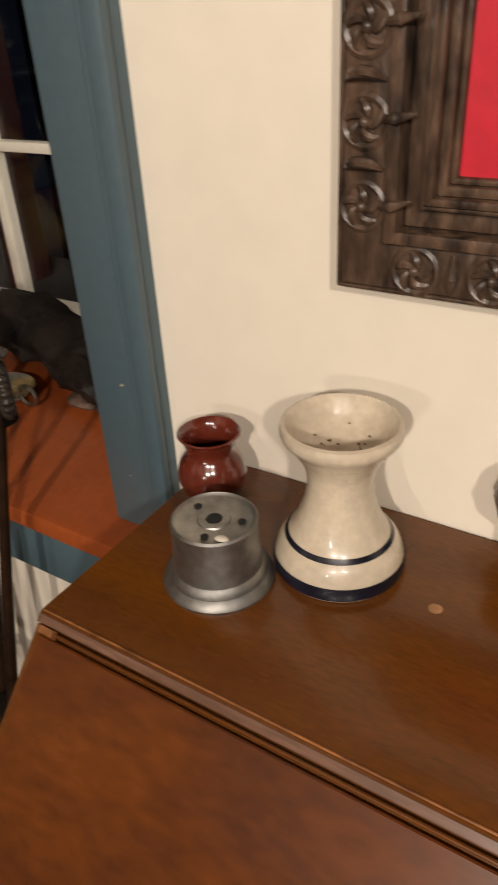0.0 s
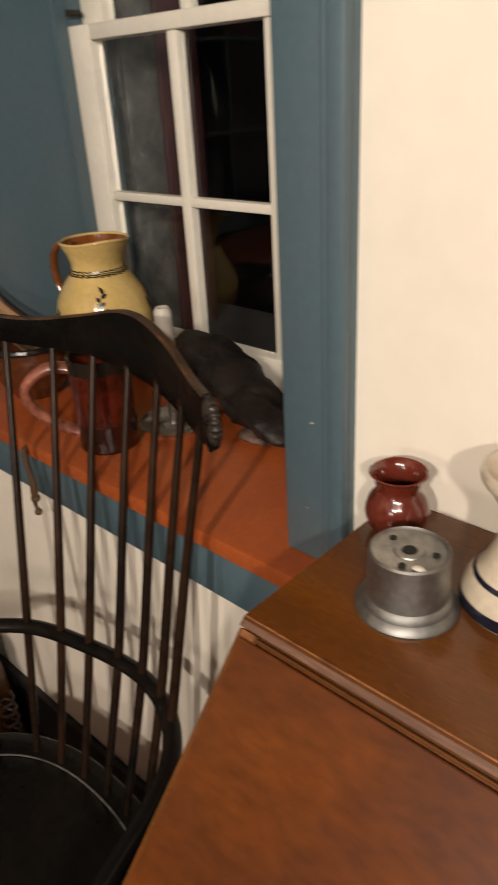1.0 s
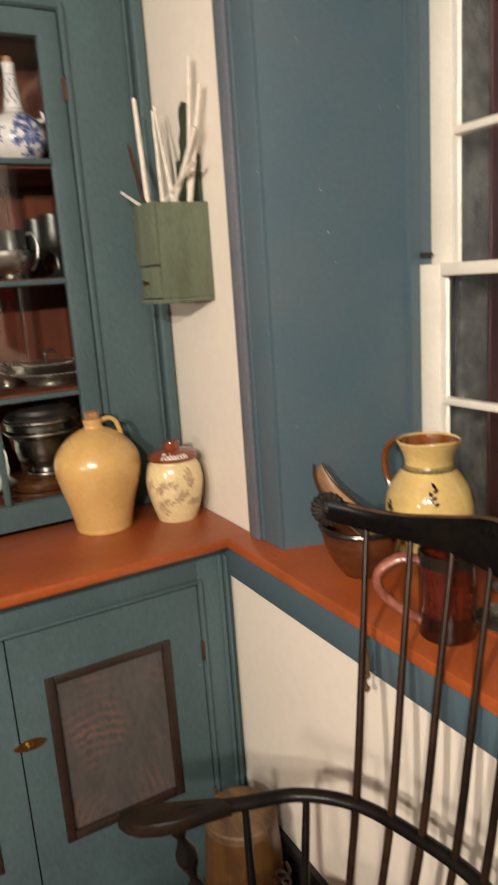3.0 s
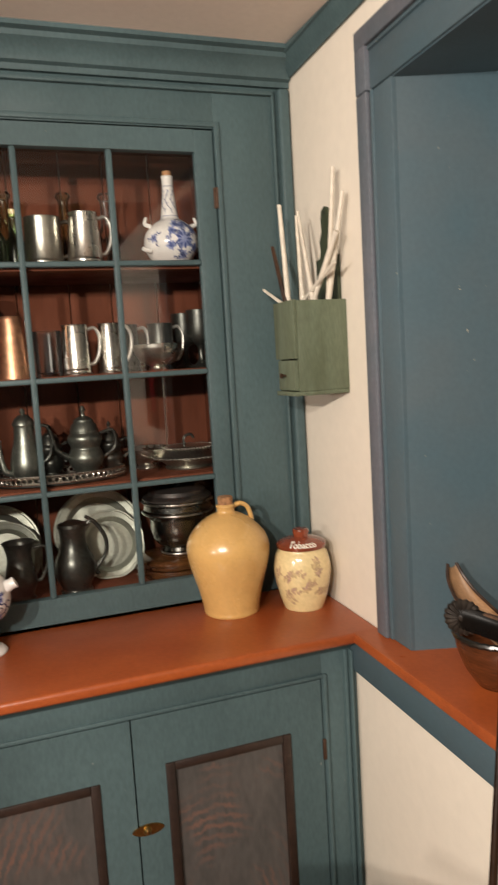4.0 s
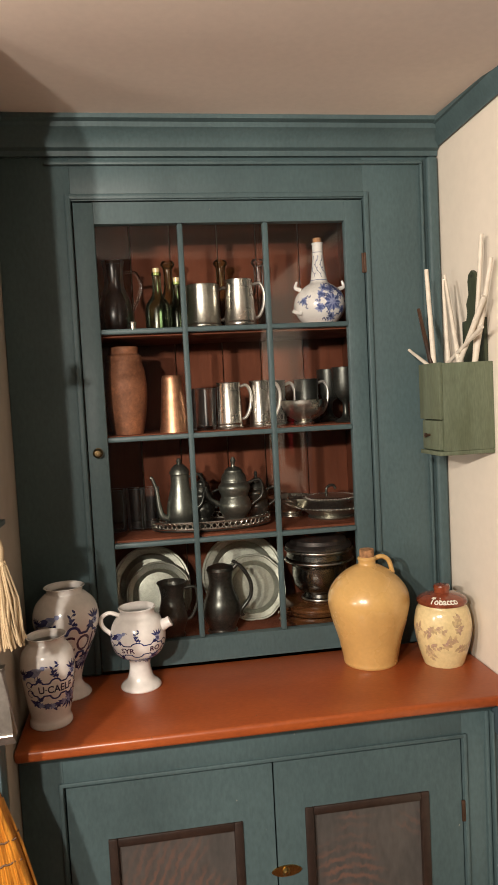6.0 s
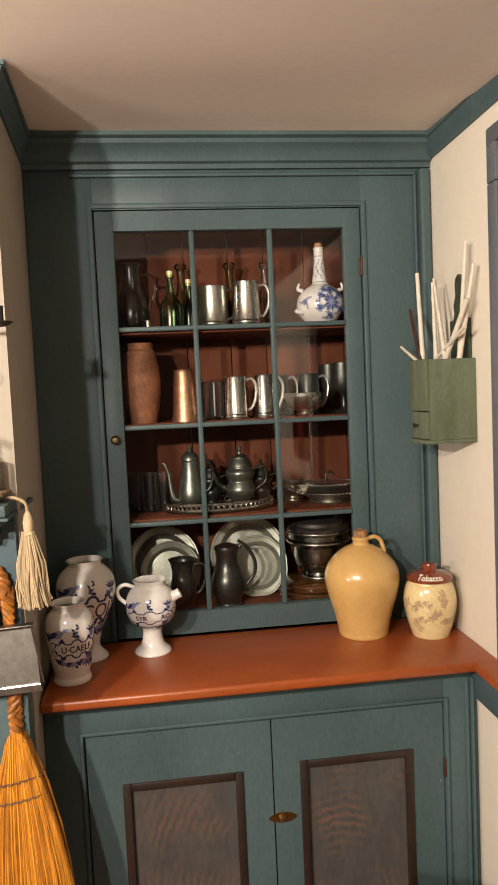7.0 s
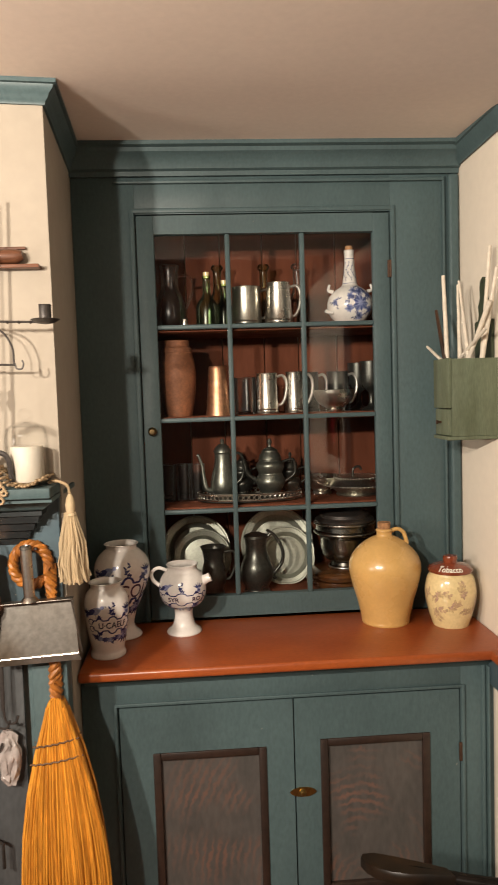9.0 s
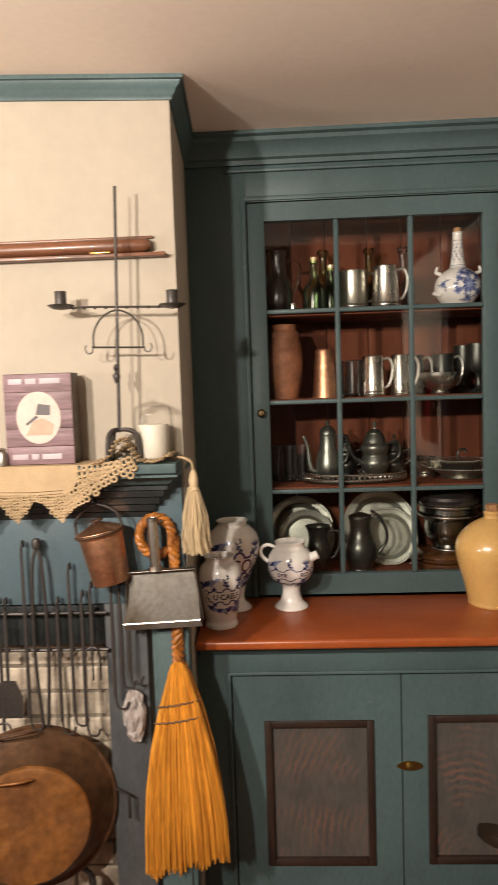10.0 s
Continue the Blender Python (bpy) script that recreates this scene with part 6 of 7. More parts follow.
for ex, sgn in ((0.823, -1), (1.330, 1)):
    ey = comb_y(ex)
    ez = sm(top, ex) - 0.018
    bm = lathe([(0, -0.0105), (0.004, -0.0100), (0.0060, -0.0080), (0.0080, -0.0085), (0.015, -0.0092), (0.0205, -0.0072), (0.0232, -0.003), (0.0236, 0), (0.0232, 0.003), (0.0205, 0.0072), (0.015, 0.0092), (0.0080, 0.0085), (0.0060, 0.0080), (0.004, 0.0100), (0, 0.0105)], 108)
    for v in bm.verts:
        r, a = math.hypot(v.co.x, v.co.y), math.atan2(v.co.y, v.co.x)
        if r > 0.007:
            k = math.cos(18 * a)
            v.co.z *= 1 + 0.22 * k
            v.co.x, v.co.y = v.co.x * (1 + 0.035 * k), v.co.y * (1 + 0.035 * k)
    bmesh.ops.scale(bm, verts=bm.verts, vec=(1.22, 1.22, 0.62) if sgn < 0 else (0.96, 0.96, 0.62))
    bmesh.ops.rotate(bm, verts=bm.verts, cent=(0, 0, 0), matrix=Euler((radians(90), 0, 0)).to_matrix())
    bmesh.ops.rotate(bm, verts=bm.verts, cent=(0, 0, 0), matrix=Euler((0, 0, radians(48 if sgn < 0 else -34))).to_matrix())
    bmesh.ops.translate(bm, verts=bm.verts, vec=(ex, ey, ez))
    part("carved_ear", C(bm), "ear", crest, "fluted scallop end")

# legs and stretchers
for sx, sy, fx, fy in ((-0.175, -0.17, -0.255, -0.235), (0.175, -0.17, 0.255, -0.235), (-0.155, 0.115, -0.225, 0.205), (0.155, 0.115, 0.225, 0.205)):
    rod((CX + sx, CY + sy, SEAT - 0.045), (CX + fx, CY + fy, 0.0), [0.012, 0.016, 0.021, 0.018, 0.011, 0.019, 0.012, 0.020, 0.017, 0.012, 0.010], 14, "leg")
rod((CX - 0.226, CY - 0.21, 0.165), (CX - 0.202, CY + 0.172, 0.165), [0.008, 0.012, 0.015, 0.012, 0.008], 12, "stretcher")
rod((CX + 0.226, CY - 0.21, 0.165), (CX + 0.202, CY + 0.172, 0.165), [0.008, 0.012, 0.015, 0.012, 0.008], 12, "stretcher")
rod((CX - 0.214, CY - 0.02, 0.165), (CX + 0.214, CY - 0.02, 0.165), [0.008, 0.012, 0.015, 0.012, 0.008], 12, "stretcher")

# ---- on the window sill ----
mugt = thing("tall_mug", (0.964, 0.048, TOP), "glossy red-brown tall mug with a ridged handle", "mug")
p = [(0.044, 0), (0.0465, 0.003), (0.045, 0.008), (0.0465, 0.012), (0.0455, 0.018), (0.0470, 0.045), (0.0465, 0.10), (0.0455, 0.118), (0.0470, 0.123), (0.0470, 0.130)]
M["mug_glaze"] = material("deep_red_brown_glaze", (0.075, 0.011, 0.005), 0.10, grain=110, blotch=22, vary=0.3, bump=0.06, depth=0.0006, coat=0.5, second=(0.03, 0.006, 0.003))
shell("body", p, "mug_glaze", mugt, 0.004, 48)
M["dark_glaze"] = material("dark_foot_glaze", (0.026, 0.006, 0.004), 0.12, grain=110, vary=0.3, bump=0.05, coat=0.5)
part("dark_base", lathe([(0.0452, 0.0), (0.0470, 0.0032), (0.0456, 0.008), (0.0470, 0.012), (0.0461, 0.018), (0.0471, 0.034), (0.0474, 0.040), (0.0468, 0.0405)], 48), "dark_glaze", mugt, "darker glaze round the foot")
part("dark_rim", lathe([(0.0473, 0.114), (0.0479, 0.122), (0.0477, 0.1315), (0.0455, 0.1330), (0.0430, 0.1315), (0.0428, 0.108)], 48), "black_slip", mugt, "black glazed rim")
M["crackle"] = material("pinkish_crackled_glaze", (0.30, 0.105, 0.065), 0.3, grain=130, blotch=70, vary=0.35, bump=0.3, coat=0.3, second=(0.20, 0.06, 0.035))
part("handle", handle([(-0.637 * d, -0.771 * d, z) for d, z in ((0.042, 0.116), (0.076, 0.119), (0.110, 0.099), (0.113, 0.072), (0.086, 0.044), (0.058, 0.028), (0.043, 0.022))], 0.0110, 0.75), "crackle", mugt, "pinkish crackled loop handle")

mugt.scale = (0.93, 0.93, 1.06)

pit = thing("yellow_pitcher", (0.722, 0.240, TOP), "yellow slipware pitcher with a brown handle and inside", "pitcher")
p = spline([(0.052, 0), (0.056, 0.004), (0.067, 0.030), (0.082, 0.075), (0.0855, 0.108), (0.079, 0.142), (0.063, 0.170), (0.0495, 0.188), (0.0460, 0.199), (0.050, 0.216), (0.0575, 0.232), (0.0605, 0.240)])
bm = lathe(p, 56)
bmi = lathe([(r - 0.004, z) for r, z in p[3:]] + [], 56)


def pour(bm):
    for v in bm.verts:
        a = math.atan2(v.co.y, v.co.x) + 0.35
        k = max(0, math.cos(a)) ** 6 * max(0, (v.co.z - 0.195) / 0.045)
        v.co.x, v.co.y, v.co.z = v.co.x * (1 + 0.26 * k), v.co.y * (1 + 0.26 * k), v.co.z + 0.007 * k
    return bm


part("body", pour(bm), "yellow", pit)
part("inside", pour(bmi), "amber", pit, "glossy orange-brown inside glaze")
rim = tube([(0.0585 * math.cos(2 * math.pi * i / 48), 0.0585 * math.sin(2 * math.pi * i / 48), 0.240) for i in range(48)], 0.0028, 8, closed=True)
part("rim", pour(rim), "yellow", pit)
R = radius_of(p)
part("handle", handle([(-0.048, -0.012, 0.228), (-0.074, -0.018, 0.232), (-0.098, -0.024, 0.205), (-0.098, -0.024, 0.160), (-0.078, -0.019, 0.122), (-0.068, -0.016, 0.112)], 0.0085, 0.75), "amber", pit, "brown glazed loop handle")
for dz in (0.187, 0.190, 0.194):
    bm = bmesh.new()
    ribbon(bm, [(-3.1 + 6.2 * k / 60, dz + 0.0015 * math.sin(9 * k)) for k in range(61)], R, 0.0022)
    part("slip_line", bm, "black_slip", pit, "black slip-trailed line")
rnd = random.Random(4)
for u, z, ln in ((-0.62, 0.128, 0.034), (-1.75, 0.108, 0.020), (0.7, 0.110, 0.03)):
    bm = bmesh.new()
    sprig(bm, u, z, 1.5 + rnd.uniform(-0.3, 0.3), ln, R, rnd, 0.013)
    part("slip_sprig", bm, "black_slip", pit, "black slip-trailed sprig")

cs = thing("chamberstick", (1.004, 0.142, TOP), "pewter chamberstick with a white candle", "candlestick")
shell("saucer", [(0.040, 0), (0.042, 0.003), (0.049, 0.009), (0.054, 0.013)], "silver", cs, 0.002, 44)
part("socket", lathe([(0.022, 0.003), (0.010, 0.010), (0.0075, 0.020), (0.0075, 0.052), (0.012, 0.058), (0.025, 0.062), (0.027, 0.066), (0.012, 0.066), (0, 0.064)], 28), "silver", cs)
part("ring_handle", tube([(0.064 + 0.016 * math.cos(a), 0, 0.018 + 0.014 * math.sin(a)) for a in [2 * math.pi * i / 20 for i in range(20)]], 0.003, 8, closed=True), "pewter", cs)
part("candle", lathe([(0, 0.067), (0.0132, 0.067), (0.0128, 0.184), (0.0094, 0.190), (0.004, 0.189), (0, 0.186)], 28), "candle", cs, "white wax candle")

bowl = thing("wooden_bowl", (0.697, 0.092, TOP), "dark turned wooden bowl", "bowl")
M["bowl"] = material("oiled_brown_bowl", (0.105, 0.032, 0.011), 0.22, grain=60, blotch=9, vary=0.3, stretch=(1, 1, 6), bump=0.1)
part("body", lathe(inner(spline([(0.036, 0), (0.040, 0.004), (0.060, 0.034), (0.074, 0.072), (0.078, 0.098)]), 0.006), 48), "bowl", bowl)
scoop = thing("wooden_scoop", (-0.029, 0.022, -0.030), "tan carved boat-shaped wooden scoop leaning out of the bowl", "scoop")
line = smooth_line([(0.590, 0.070, 1.118), (0.602, 0.070, 1.092), (0.630, 0.072, 1.066), (0.672, 0.075, 1.046), (0.716, 0.078, 1.030), (0.752, 0.080, 1.012)], 5)
half = [0.004 + 0.026 * math.sin(math.pi * min(1.0, 0.08 + 0.62 * k / (len(line) - 1))) for k in range(len(line))]
bm = bmesh.new()
rows = []
for c, w in zip(line, half):
    sec = [(math.radians(-95 + 190 * i / 12), 1.0) for i in range(13)] + [(math.radians(95 - 190 * i / 12), 0.84) for i in range(13)]
    rows.append([bm.verts.new((c.x, c.y + w * f * math.sin(a), c.z - 0.75 * w * f * math.cos(a))) for a, f in sec])
for p0, p1 in zip(rows, rows[1:]):
    for i in range(26):
        bm.faces.new((p0[i], p0[(i + 1) % 26], p1[(i + 1) % 26], p1[i]))
bm.faces.new(rows[0][::-1])
bm.faces.new(rows[-1])
part("trough", bm, "tan_wood", scoop)
for sg_ in (-1, 1):
    part("dark_edge", tube([(c.x, c.y + sg_ * w * 0.93, c.z + 0.002) for c, w in zip(line, half)], 0.0032, 8), "dark_wood", scoop, "dark worn edge")
part("rim_band", tube([(0.0765 * math.cos(2 * math.pi * i / 60), 0.0765 * math.sin(2 * math.pi * i / 60), 0.097 + 0.0012 * (i % 2)) for i in range(60)], 0.006, 8, closed=True), "black_slip", bowl, "knurled black rim")
cord = thing("knotted_cord", (0.868, -0.038, 0.780), "brown knotted cord hanging over the sill's edge", "cord")
M["tan_cord"] = material("brown_cord", (0.115, 0.055, 0.022), 0.7, grain=300, vary=0.3, bump=0.4)
part("string", tube(smooth_line([(-0.02, 0.045, 0.112), (-0.012, 0.008, 0.1125), (-0.006, -0.002, 0.100), (0.004, -0.004, 0.060), (-0.002, -0.004, 0.020), (0, -0.003, 0.008)], 5), [0.003, 0.004, 0.0055, 0.004, 0.006, 0.003, 0.003], 8), "tan_cord", cord)
bm = bmesh.new()
for z, r in ((0.005, 0.0062), (0.030, 0.0075), (0.040, 0.006)):
    bmesh.ops.create_icosphere(bm, subdivisions=2, radius=r, matrix=Matrix.Translation((0, -0.003, z)))
part("knot", bm, "tan_cord", cord)


def gnarl(pts, rs, seed, amp, seg=22):
    bm = tube(smooth_line(pts, 8), rs, seg, flat=0.6)
    for v in bm.verts:
        v.co += amp * noise.noise_vector(v.co * 22 + Vector((seed, 0, 0))) + amp * 0.5 * noise.noise_vector(v.co * 70)
    return bm


solo("driftwood", gnarl([(0.905, 0.264, 0.985), (0.950, 0.256, 0.970), (1.024, 0.246, 0.953), (1.093, 0.228, 0.938), (1.157, 0.200, 0.928), (1.200, 0.186, 0.916)], [0.030, 0.060, 0.054, 0.048, 0.038, 0.016], 3, 0.011), "hide", (0, 0, 0), "dark gnarled piece of bark lying on the sill", "bark")
M["pale_end"] = material("pale_broken_bark", (0.15, 0.088, 0.062), 0.7, grain=90, blotch=30, vary=0.4, bump=0.6, second=(0.06, 0.034, 0.024))
solo("bark_chip", gnarl([(1.118, 0.176, 0.912), (1.142, 0.170, 0.913), (1.166, 0.172, 0.910)], [0.007, 0.016, 0.008], 6, 0.005, 14), "pale_end", (0, 0, 0), "brown broken chip of bark on the sill", "bark")
solo("bark_shelf", gnarl([(0.860, 0.285, 0.960), (0.930, 0.280, 0.945), (1.040, 0.270, 0.930), (1.150, 0.250, 0.922)], [0.020, 0.036, 0.036, 0.026], 9, 0.008), "hide", (0, 0, 0), "dark flat piece of bark against the sash", "bark")
sp = thing("stone_bottle", (1.160, 0.256, TOP), "speckled pink stone bottle with a wooden stopper", "bottle")
sp.scale = (1, 1, 1.145)
M["granite"] = material("speckled_pink_stone", (0.42, 0.28, 0.23), 0.5, grain=320, blotch=120, vary=0.4, bump=0.1, second=(0.55, 0.45, 0.40))
shell("body", spline([(0.020, 0), (0.022, 0.004), (0.023, 0.07), (0.016, 0.095), (0.012, 0.105)]), "granite", sp, 0.003, 28)
part("stopper", lathe([(0, 0.10), (0.0105, 0.10), (0.012, 0.112), (0.013, 0.200), (0.011, 0.206), (0, 0.206)], 20), "cork", sp)

# ---- under the window ----
keg = thing("wooden_keg", (0.500, -0.118, 0), "small ochre wooden keg with a worn lid", "keg")
N = 14
for k in range(N):
    a0, a1 = 2 * math.pi * k / N + 0.002, 2 * math.pi * (k + 1) / N - 0.002
    bm = bmesh.new()
    prof = [(0.096, 0.0), (0.095, 0.06), (0.092, 0.14), (0.087, 0.22), (0.080, 0.300)]
    outr = [[bm.verts.new((r * math.cos(a), r * math.sin(a), z)) for a in (a0, (a0 + a1) / 2, a1)] for r, z in prof]
    inr = [[bm.verts.new(((r - 0.010) * math.cos(a), (r - 0.010) * math.sin(a), z)) for a in (a0, (a0 + a1) / 2, a1)] for r, z in prof]
    for g in (outr, inr):
        for a, b in zip(g, g[1:]):
            for i in (0, 1):
                bm.faces.new((a[i], a[i + 1], b[i + 1], b[i]))
    for i in (0, 1):
        bm.faces.new((outr[-1][i], outr[-1][i + 1], inr[-1][i + 1], inr[-1][i]))
        bm.faces.new((outr[0][i], outr[0][i + 1], inr[0][i + 1], inr[0][i]))
    for i in (0, 2):
        for a, b, c, d in zip(outr, outr[1:], inr[1:], inr):
            bm.faces.new((a[i], b[i], c[i], d[i]))
    part("stave", bm, "keg", keg)
for z, r in ((0.030, 0.0960), (0.048, 0.0955), (0.066, 0.0950)):
    part("hoop", tube([(r * math.cos(2 * math.pi * i / 40), r * math.sin(2 * math.pi * i / 40), z) for i in range(40)], 0.0032, 8, closed=True), "keg", keg, "split willow hoop")
M["keg_lid"] = material("worn_brown_lid", (0.155, 0.088, 0.040), 0.6, grain=60, blotch=9, vary=0.25, stretch=(1, 5, 5), bump=0.2)
part("lid", lathe([(0, 0.292), (0.074, 0.292), (0.0815, 0.300), (0.0815, 0.316), (0.078, 0.320), (0, 0.318)], 40), "keg_lid", keg, "flat worn wooden lid")
solo("firewood_log", gnarl([(0.405, -0.225, 0.055), (0.43, -0.30, 0.060), (0.47, -0.38, 0.055), (0.50, -0.45, 0.050)], [0.030, 0.050, 0.052, 0.036], 5, 0.012), material("dark_split_log", (0.080, 0.030, 0.012), 0.34, grain=40, blotch=14, vary=0.5, bump=0.4), (0, 0, 0), "split brown firewood log on the brick floor", "firewood")
solo("rope_coil", tube([((0.595 + 0.020 * math.cos(0.9 * k)) , -0.075 + 0.016 * math.sin(0.9 * k), 0.008 + 0.0042 * k) for k in range(52)], 0.0042, 7), "dark_wood", (0, 0, 0), "hank of dark rope beside the keg", "rope")

# ---- mantel and hearth ----
MX = 0.585          # front of the mantel shelf
MZ = 1.380
mantel = thing("mantelpiece", (BREAST, -1.6, 0), "slate-blue painted wooden mantelpiece with a moulded shelf", "mantelpiece")


def K(bm):
    bmesh.ops.translate(bm, verts=bm.verts, vec=(-BREAST, 1.6, 0))
    return bm


ML, MR = -3.0, -1.049
part("shelf", K(box(BREAST + 0.001, MX, ML, MR, MZ - 0.022, MZ, 0.003)), "blue", mantel)
prof = [(0.010, 1.3265), (0.064, 1.3265), (0.074, 1.3330), (0.086, 1.3450), (0.094, 1.3480), (0.094, 1.3575), (0.010, 1.3575)]
low_prof = [(0, 1.2480), (0.019, 1.2480), (0.022, 1.2600), (0.030, 1.2640), (0.033, 1.2780), (0.042, 1.2820), (0.045, 1.2960), (0.054, 1.3000), (0.058, 1.3140), (0.066, 1.3170), (0.066, 1.3260), (0, 1.3260)]
# blue steps coloured near black for the shade the shelf throws on them
part("stepped_moulding", K(sweep(low_prof, [(0.30, MR - 0.094), (BREAST, MR - 0.094), (BREAST, ML + 0.1)])), "dark_slate", mantel, "stepped moulding under the shelf, its shade put into the paint")
part("bed_moulding", K(sweep(prof, [(0.30, MR - 0.094), (BREAST, MR - 0.094), (BREAST, ML + 0.1)])), "blue", mantel)
part("frieze_board", K(box(BREAST - 0.002, BREAST + 0.016, ML, -1.052, 1.042, 1.3575, 0.002)), "window_blue", mantel, "blue frieze board")
bm = box(BREAST - 0.03, BREAST + 0.018, -1.136, -1.050, 0.0, 1.0415, 0.002)
bx(bm, BREAST + 0.016, BREAST + 0.026, -1.126, -1.062, 0.16, 0.99, 0.003)
bx(bm, BREAST - 0.03, BREAST + 0.032, -1.140, -1.0465, 0.0, 0.14, 0.003)
part("pilaster", K(bm), "blue", mantel, "fluted blue side pilaster")
M["grey_slate"] = material("smoked_grey_blue_paint", (0.076, 0.081, 0.083), 0.5, grain=120, blotch=6, vary=0.2, bump=0.1, stretch=(1, 1, 0.4), second=(0.040, 0.044, 0.047))
part("inner_board", K(box(BREAST - 0.002, BREAST + 0.010, -1.249, -1.150, 0.0, 1.0415, 0.002)), "grey_slate", mantel, "smoke-greyed board beside the opening")

# limewashed brickwork of the hearth, joints recessed
hearth = setting("wall_hearth", box(-0.099, 0.405, -3.0, -1.168, 0, 1.018), "lime_mortar", "sooty mortar of the limewashed hearth")
bmq = box(-0.100, 0.100, -0.0315, 0.0315, -0.0300, 0.0300, 0.004, 1)
brick_me = finish("brick", bmq, "limewash")
half_me = finish("brick", box(-0.048, 0.048, -0.0315, 0.0315, -0.0300, 0.0300, 0.004, 1), "limewash")
for r in range(14):
    for c in range(4):
        first = r % 2 and c == 0
        b = new("brick", half_me if first else brick_me)
        b.parent = hearth
        y = -1.218 if first else (-1.272 - 0.208 * c if not r % 2 else -1.272 + 0.104 - 0.208 * c)
        b.matrix_basis = pose(0.378 + 0.003 * math.sin(7 * r + 3 * c), y, 0.034 + 0.066 * r, 0, 0, 90)
setting("lintel", box(0.30, BREAST - 0.003, -3.0, -1.166, 0.935, 1.041, 0.004), "dark_slate", "blackened iron lintel over the hearth")

rail = thing("iron_rail", (0.508, -1.5, 0.938), "black iron hanging rail across the hearth", "rail")
for z in (0.0, 0.088):
    part("bar", tube([(0, -0.6, z), (0, 0.262, z)], 0.0045, 8), "iron", rail)
for y in (-0.5, -0.1, 0.23):
    part("bracket", tube([(0, y, 0.088), (-0.016, y, 0.088), (-0.045, y, 0.088)], 0.004, 8), "iron", rail)


def tool(y, top_z, low_z, kind, k=1.0):
    """A long iron hearth tool hung from the rail by its hook."""
    labels = {"fork": "black iron toasting fork hung from the rail", "ladle": "black iron ladle hung from the rail", "skewer": "thin iron skewer hung from the rail", "shovel": "small iron ember shovel hung from the rail", "tongs": "pair of iron tongs hung from the rail"}
    cats = {"fork": "fork", "ladle": "ladle", "skewer": "skewer", "shovel": "shovel", "tongs": "tongs"}
    t = thing({"fork": "toasting_fork", "ladle": "iron_ladle", "skewer": "skewer", "shovel": "ember_shovel", "tongs": "fire_tongs"}[kind], (0.520, y, low_z), labels[kind], cats[kind], "hearth tools")
    h = top_z - low_z
    if kind == "tongs":
        for s in (-1, 1):
            part("arm", tube(smooth_line([(0, 0, h), (0.004, s * 0.012, h * 0.85), (0.004, s * 0.016, h * 0.4), (0.004, s * 0.006, 0)], 5), 0.0042, 8), "iron", t)
        part("hinge", lathe([(0, h - 0.012), (0.010, h - 0.010), (0.012, h), (0.008, h + 0.012), (0, h + 0.014)], 16), "iron", t)
        return t
    part("shaft", tube([(0, 0, h), (0.002, 0.001, h * 0.6), (0.003, 0, 0.03)], [0.0036, 0.0055, 0.004, 0.0045], 8, flat=0.6), "iron", t)
    part("hook", tube(smooth_line([(0, 0, h - 0.004), (0, 0.002, h + 0.014), (-0.010, 0.002, h + 0.020), (-0.014, 0.002, h + 0.006)], 5), 0.003, 8), "iron", t)
    if kind == "fork":
        for s in (-1, 0, 1):
            part("tine", tube(smooth_line([(0.003, 0, 0.05), (0.004, s * 0.016, 0.035), (0.004, s * 0.018, -0.03)], 4), 0.0025, 6), "iron", t)
    elif kind == "ladle":
        bm = lathe([(0, -0.026), (0.020, -0.020), (0.034, 0.0), (0.037, 0.012), (0.034, 0.012), (0.018, -0.015), (0, -0.020)], 28)
        bmesh.ops.rotate(bm, verts=bm.verts, cent=(0, 0, 0), matrix=Euler((0, radians(62), 0)).to_matrix())
        part("bowl", bm, "iron", t)
    elif kind == "shovel":
        part("blade", slab([(-0.030, -0.05), (0.030, -0.05), (0.034, 0.0), (0.018, 0.04), (-0.018, 0.04), (-0.034, 0.0)], 0.003, None, lambda u, v, w: (0.002 + w, u, v)), "iron", t)
    else:
        part("hook", tube(smooth_line([(0.003, 0, 0.035), (0.003, 0.006, 0.004), (0.003, 0.024, 0.000), (0.003, 0.032, 0.016)], 5), 0.0028, 6), "iron", t)
    return t


for y, a, b, kind in ((-1.186, 1.085, 0.86, "skewer"), (-1.204, 1.085, 0.85, "skewer"), (-1.223, 1.085, 0.80, "skewer"), (-1.272, 1.080, 0.90, "fork"), (-1.294, 1.060, 0.735, "skewer"), (-1.321, 1.125, 0.76, "skewer"), (-1.352, 1.045, 0.74, "skewer"), (-1.391, 1.195, 0.76, "tongs"), (-1.428, 1.180, 0.75, "skewer"), (-1.476, 1.045, 0.83, "shovel"), (-1.492, 1.045, 0.72, "fork")):
    tool(y, a, b, kind)

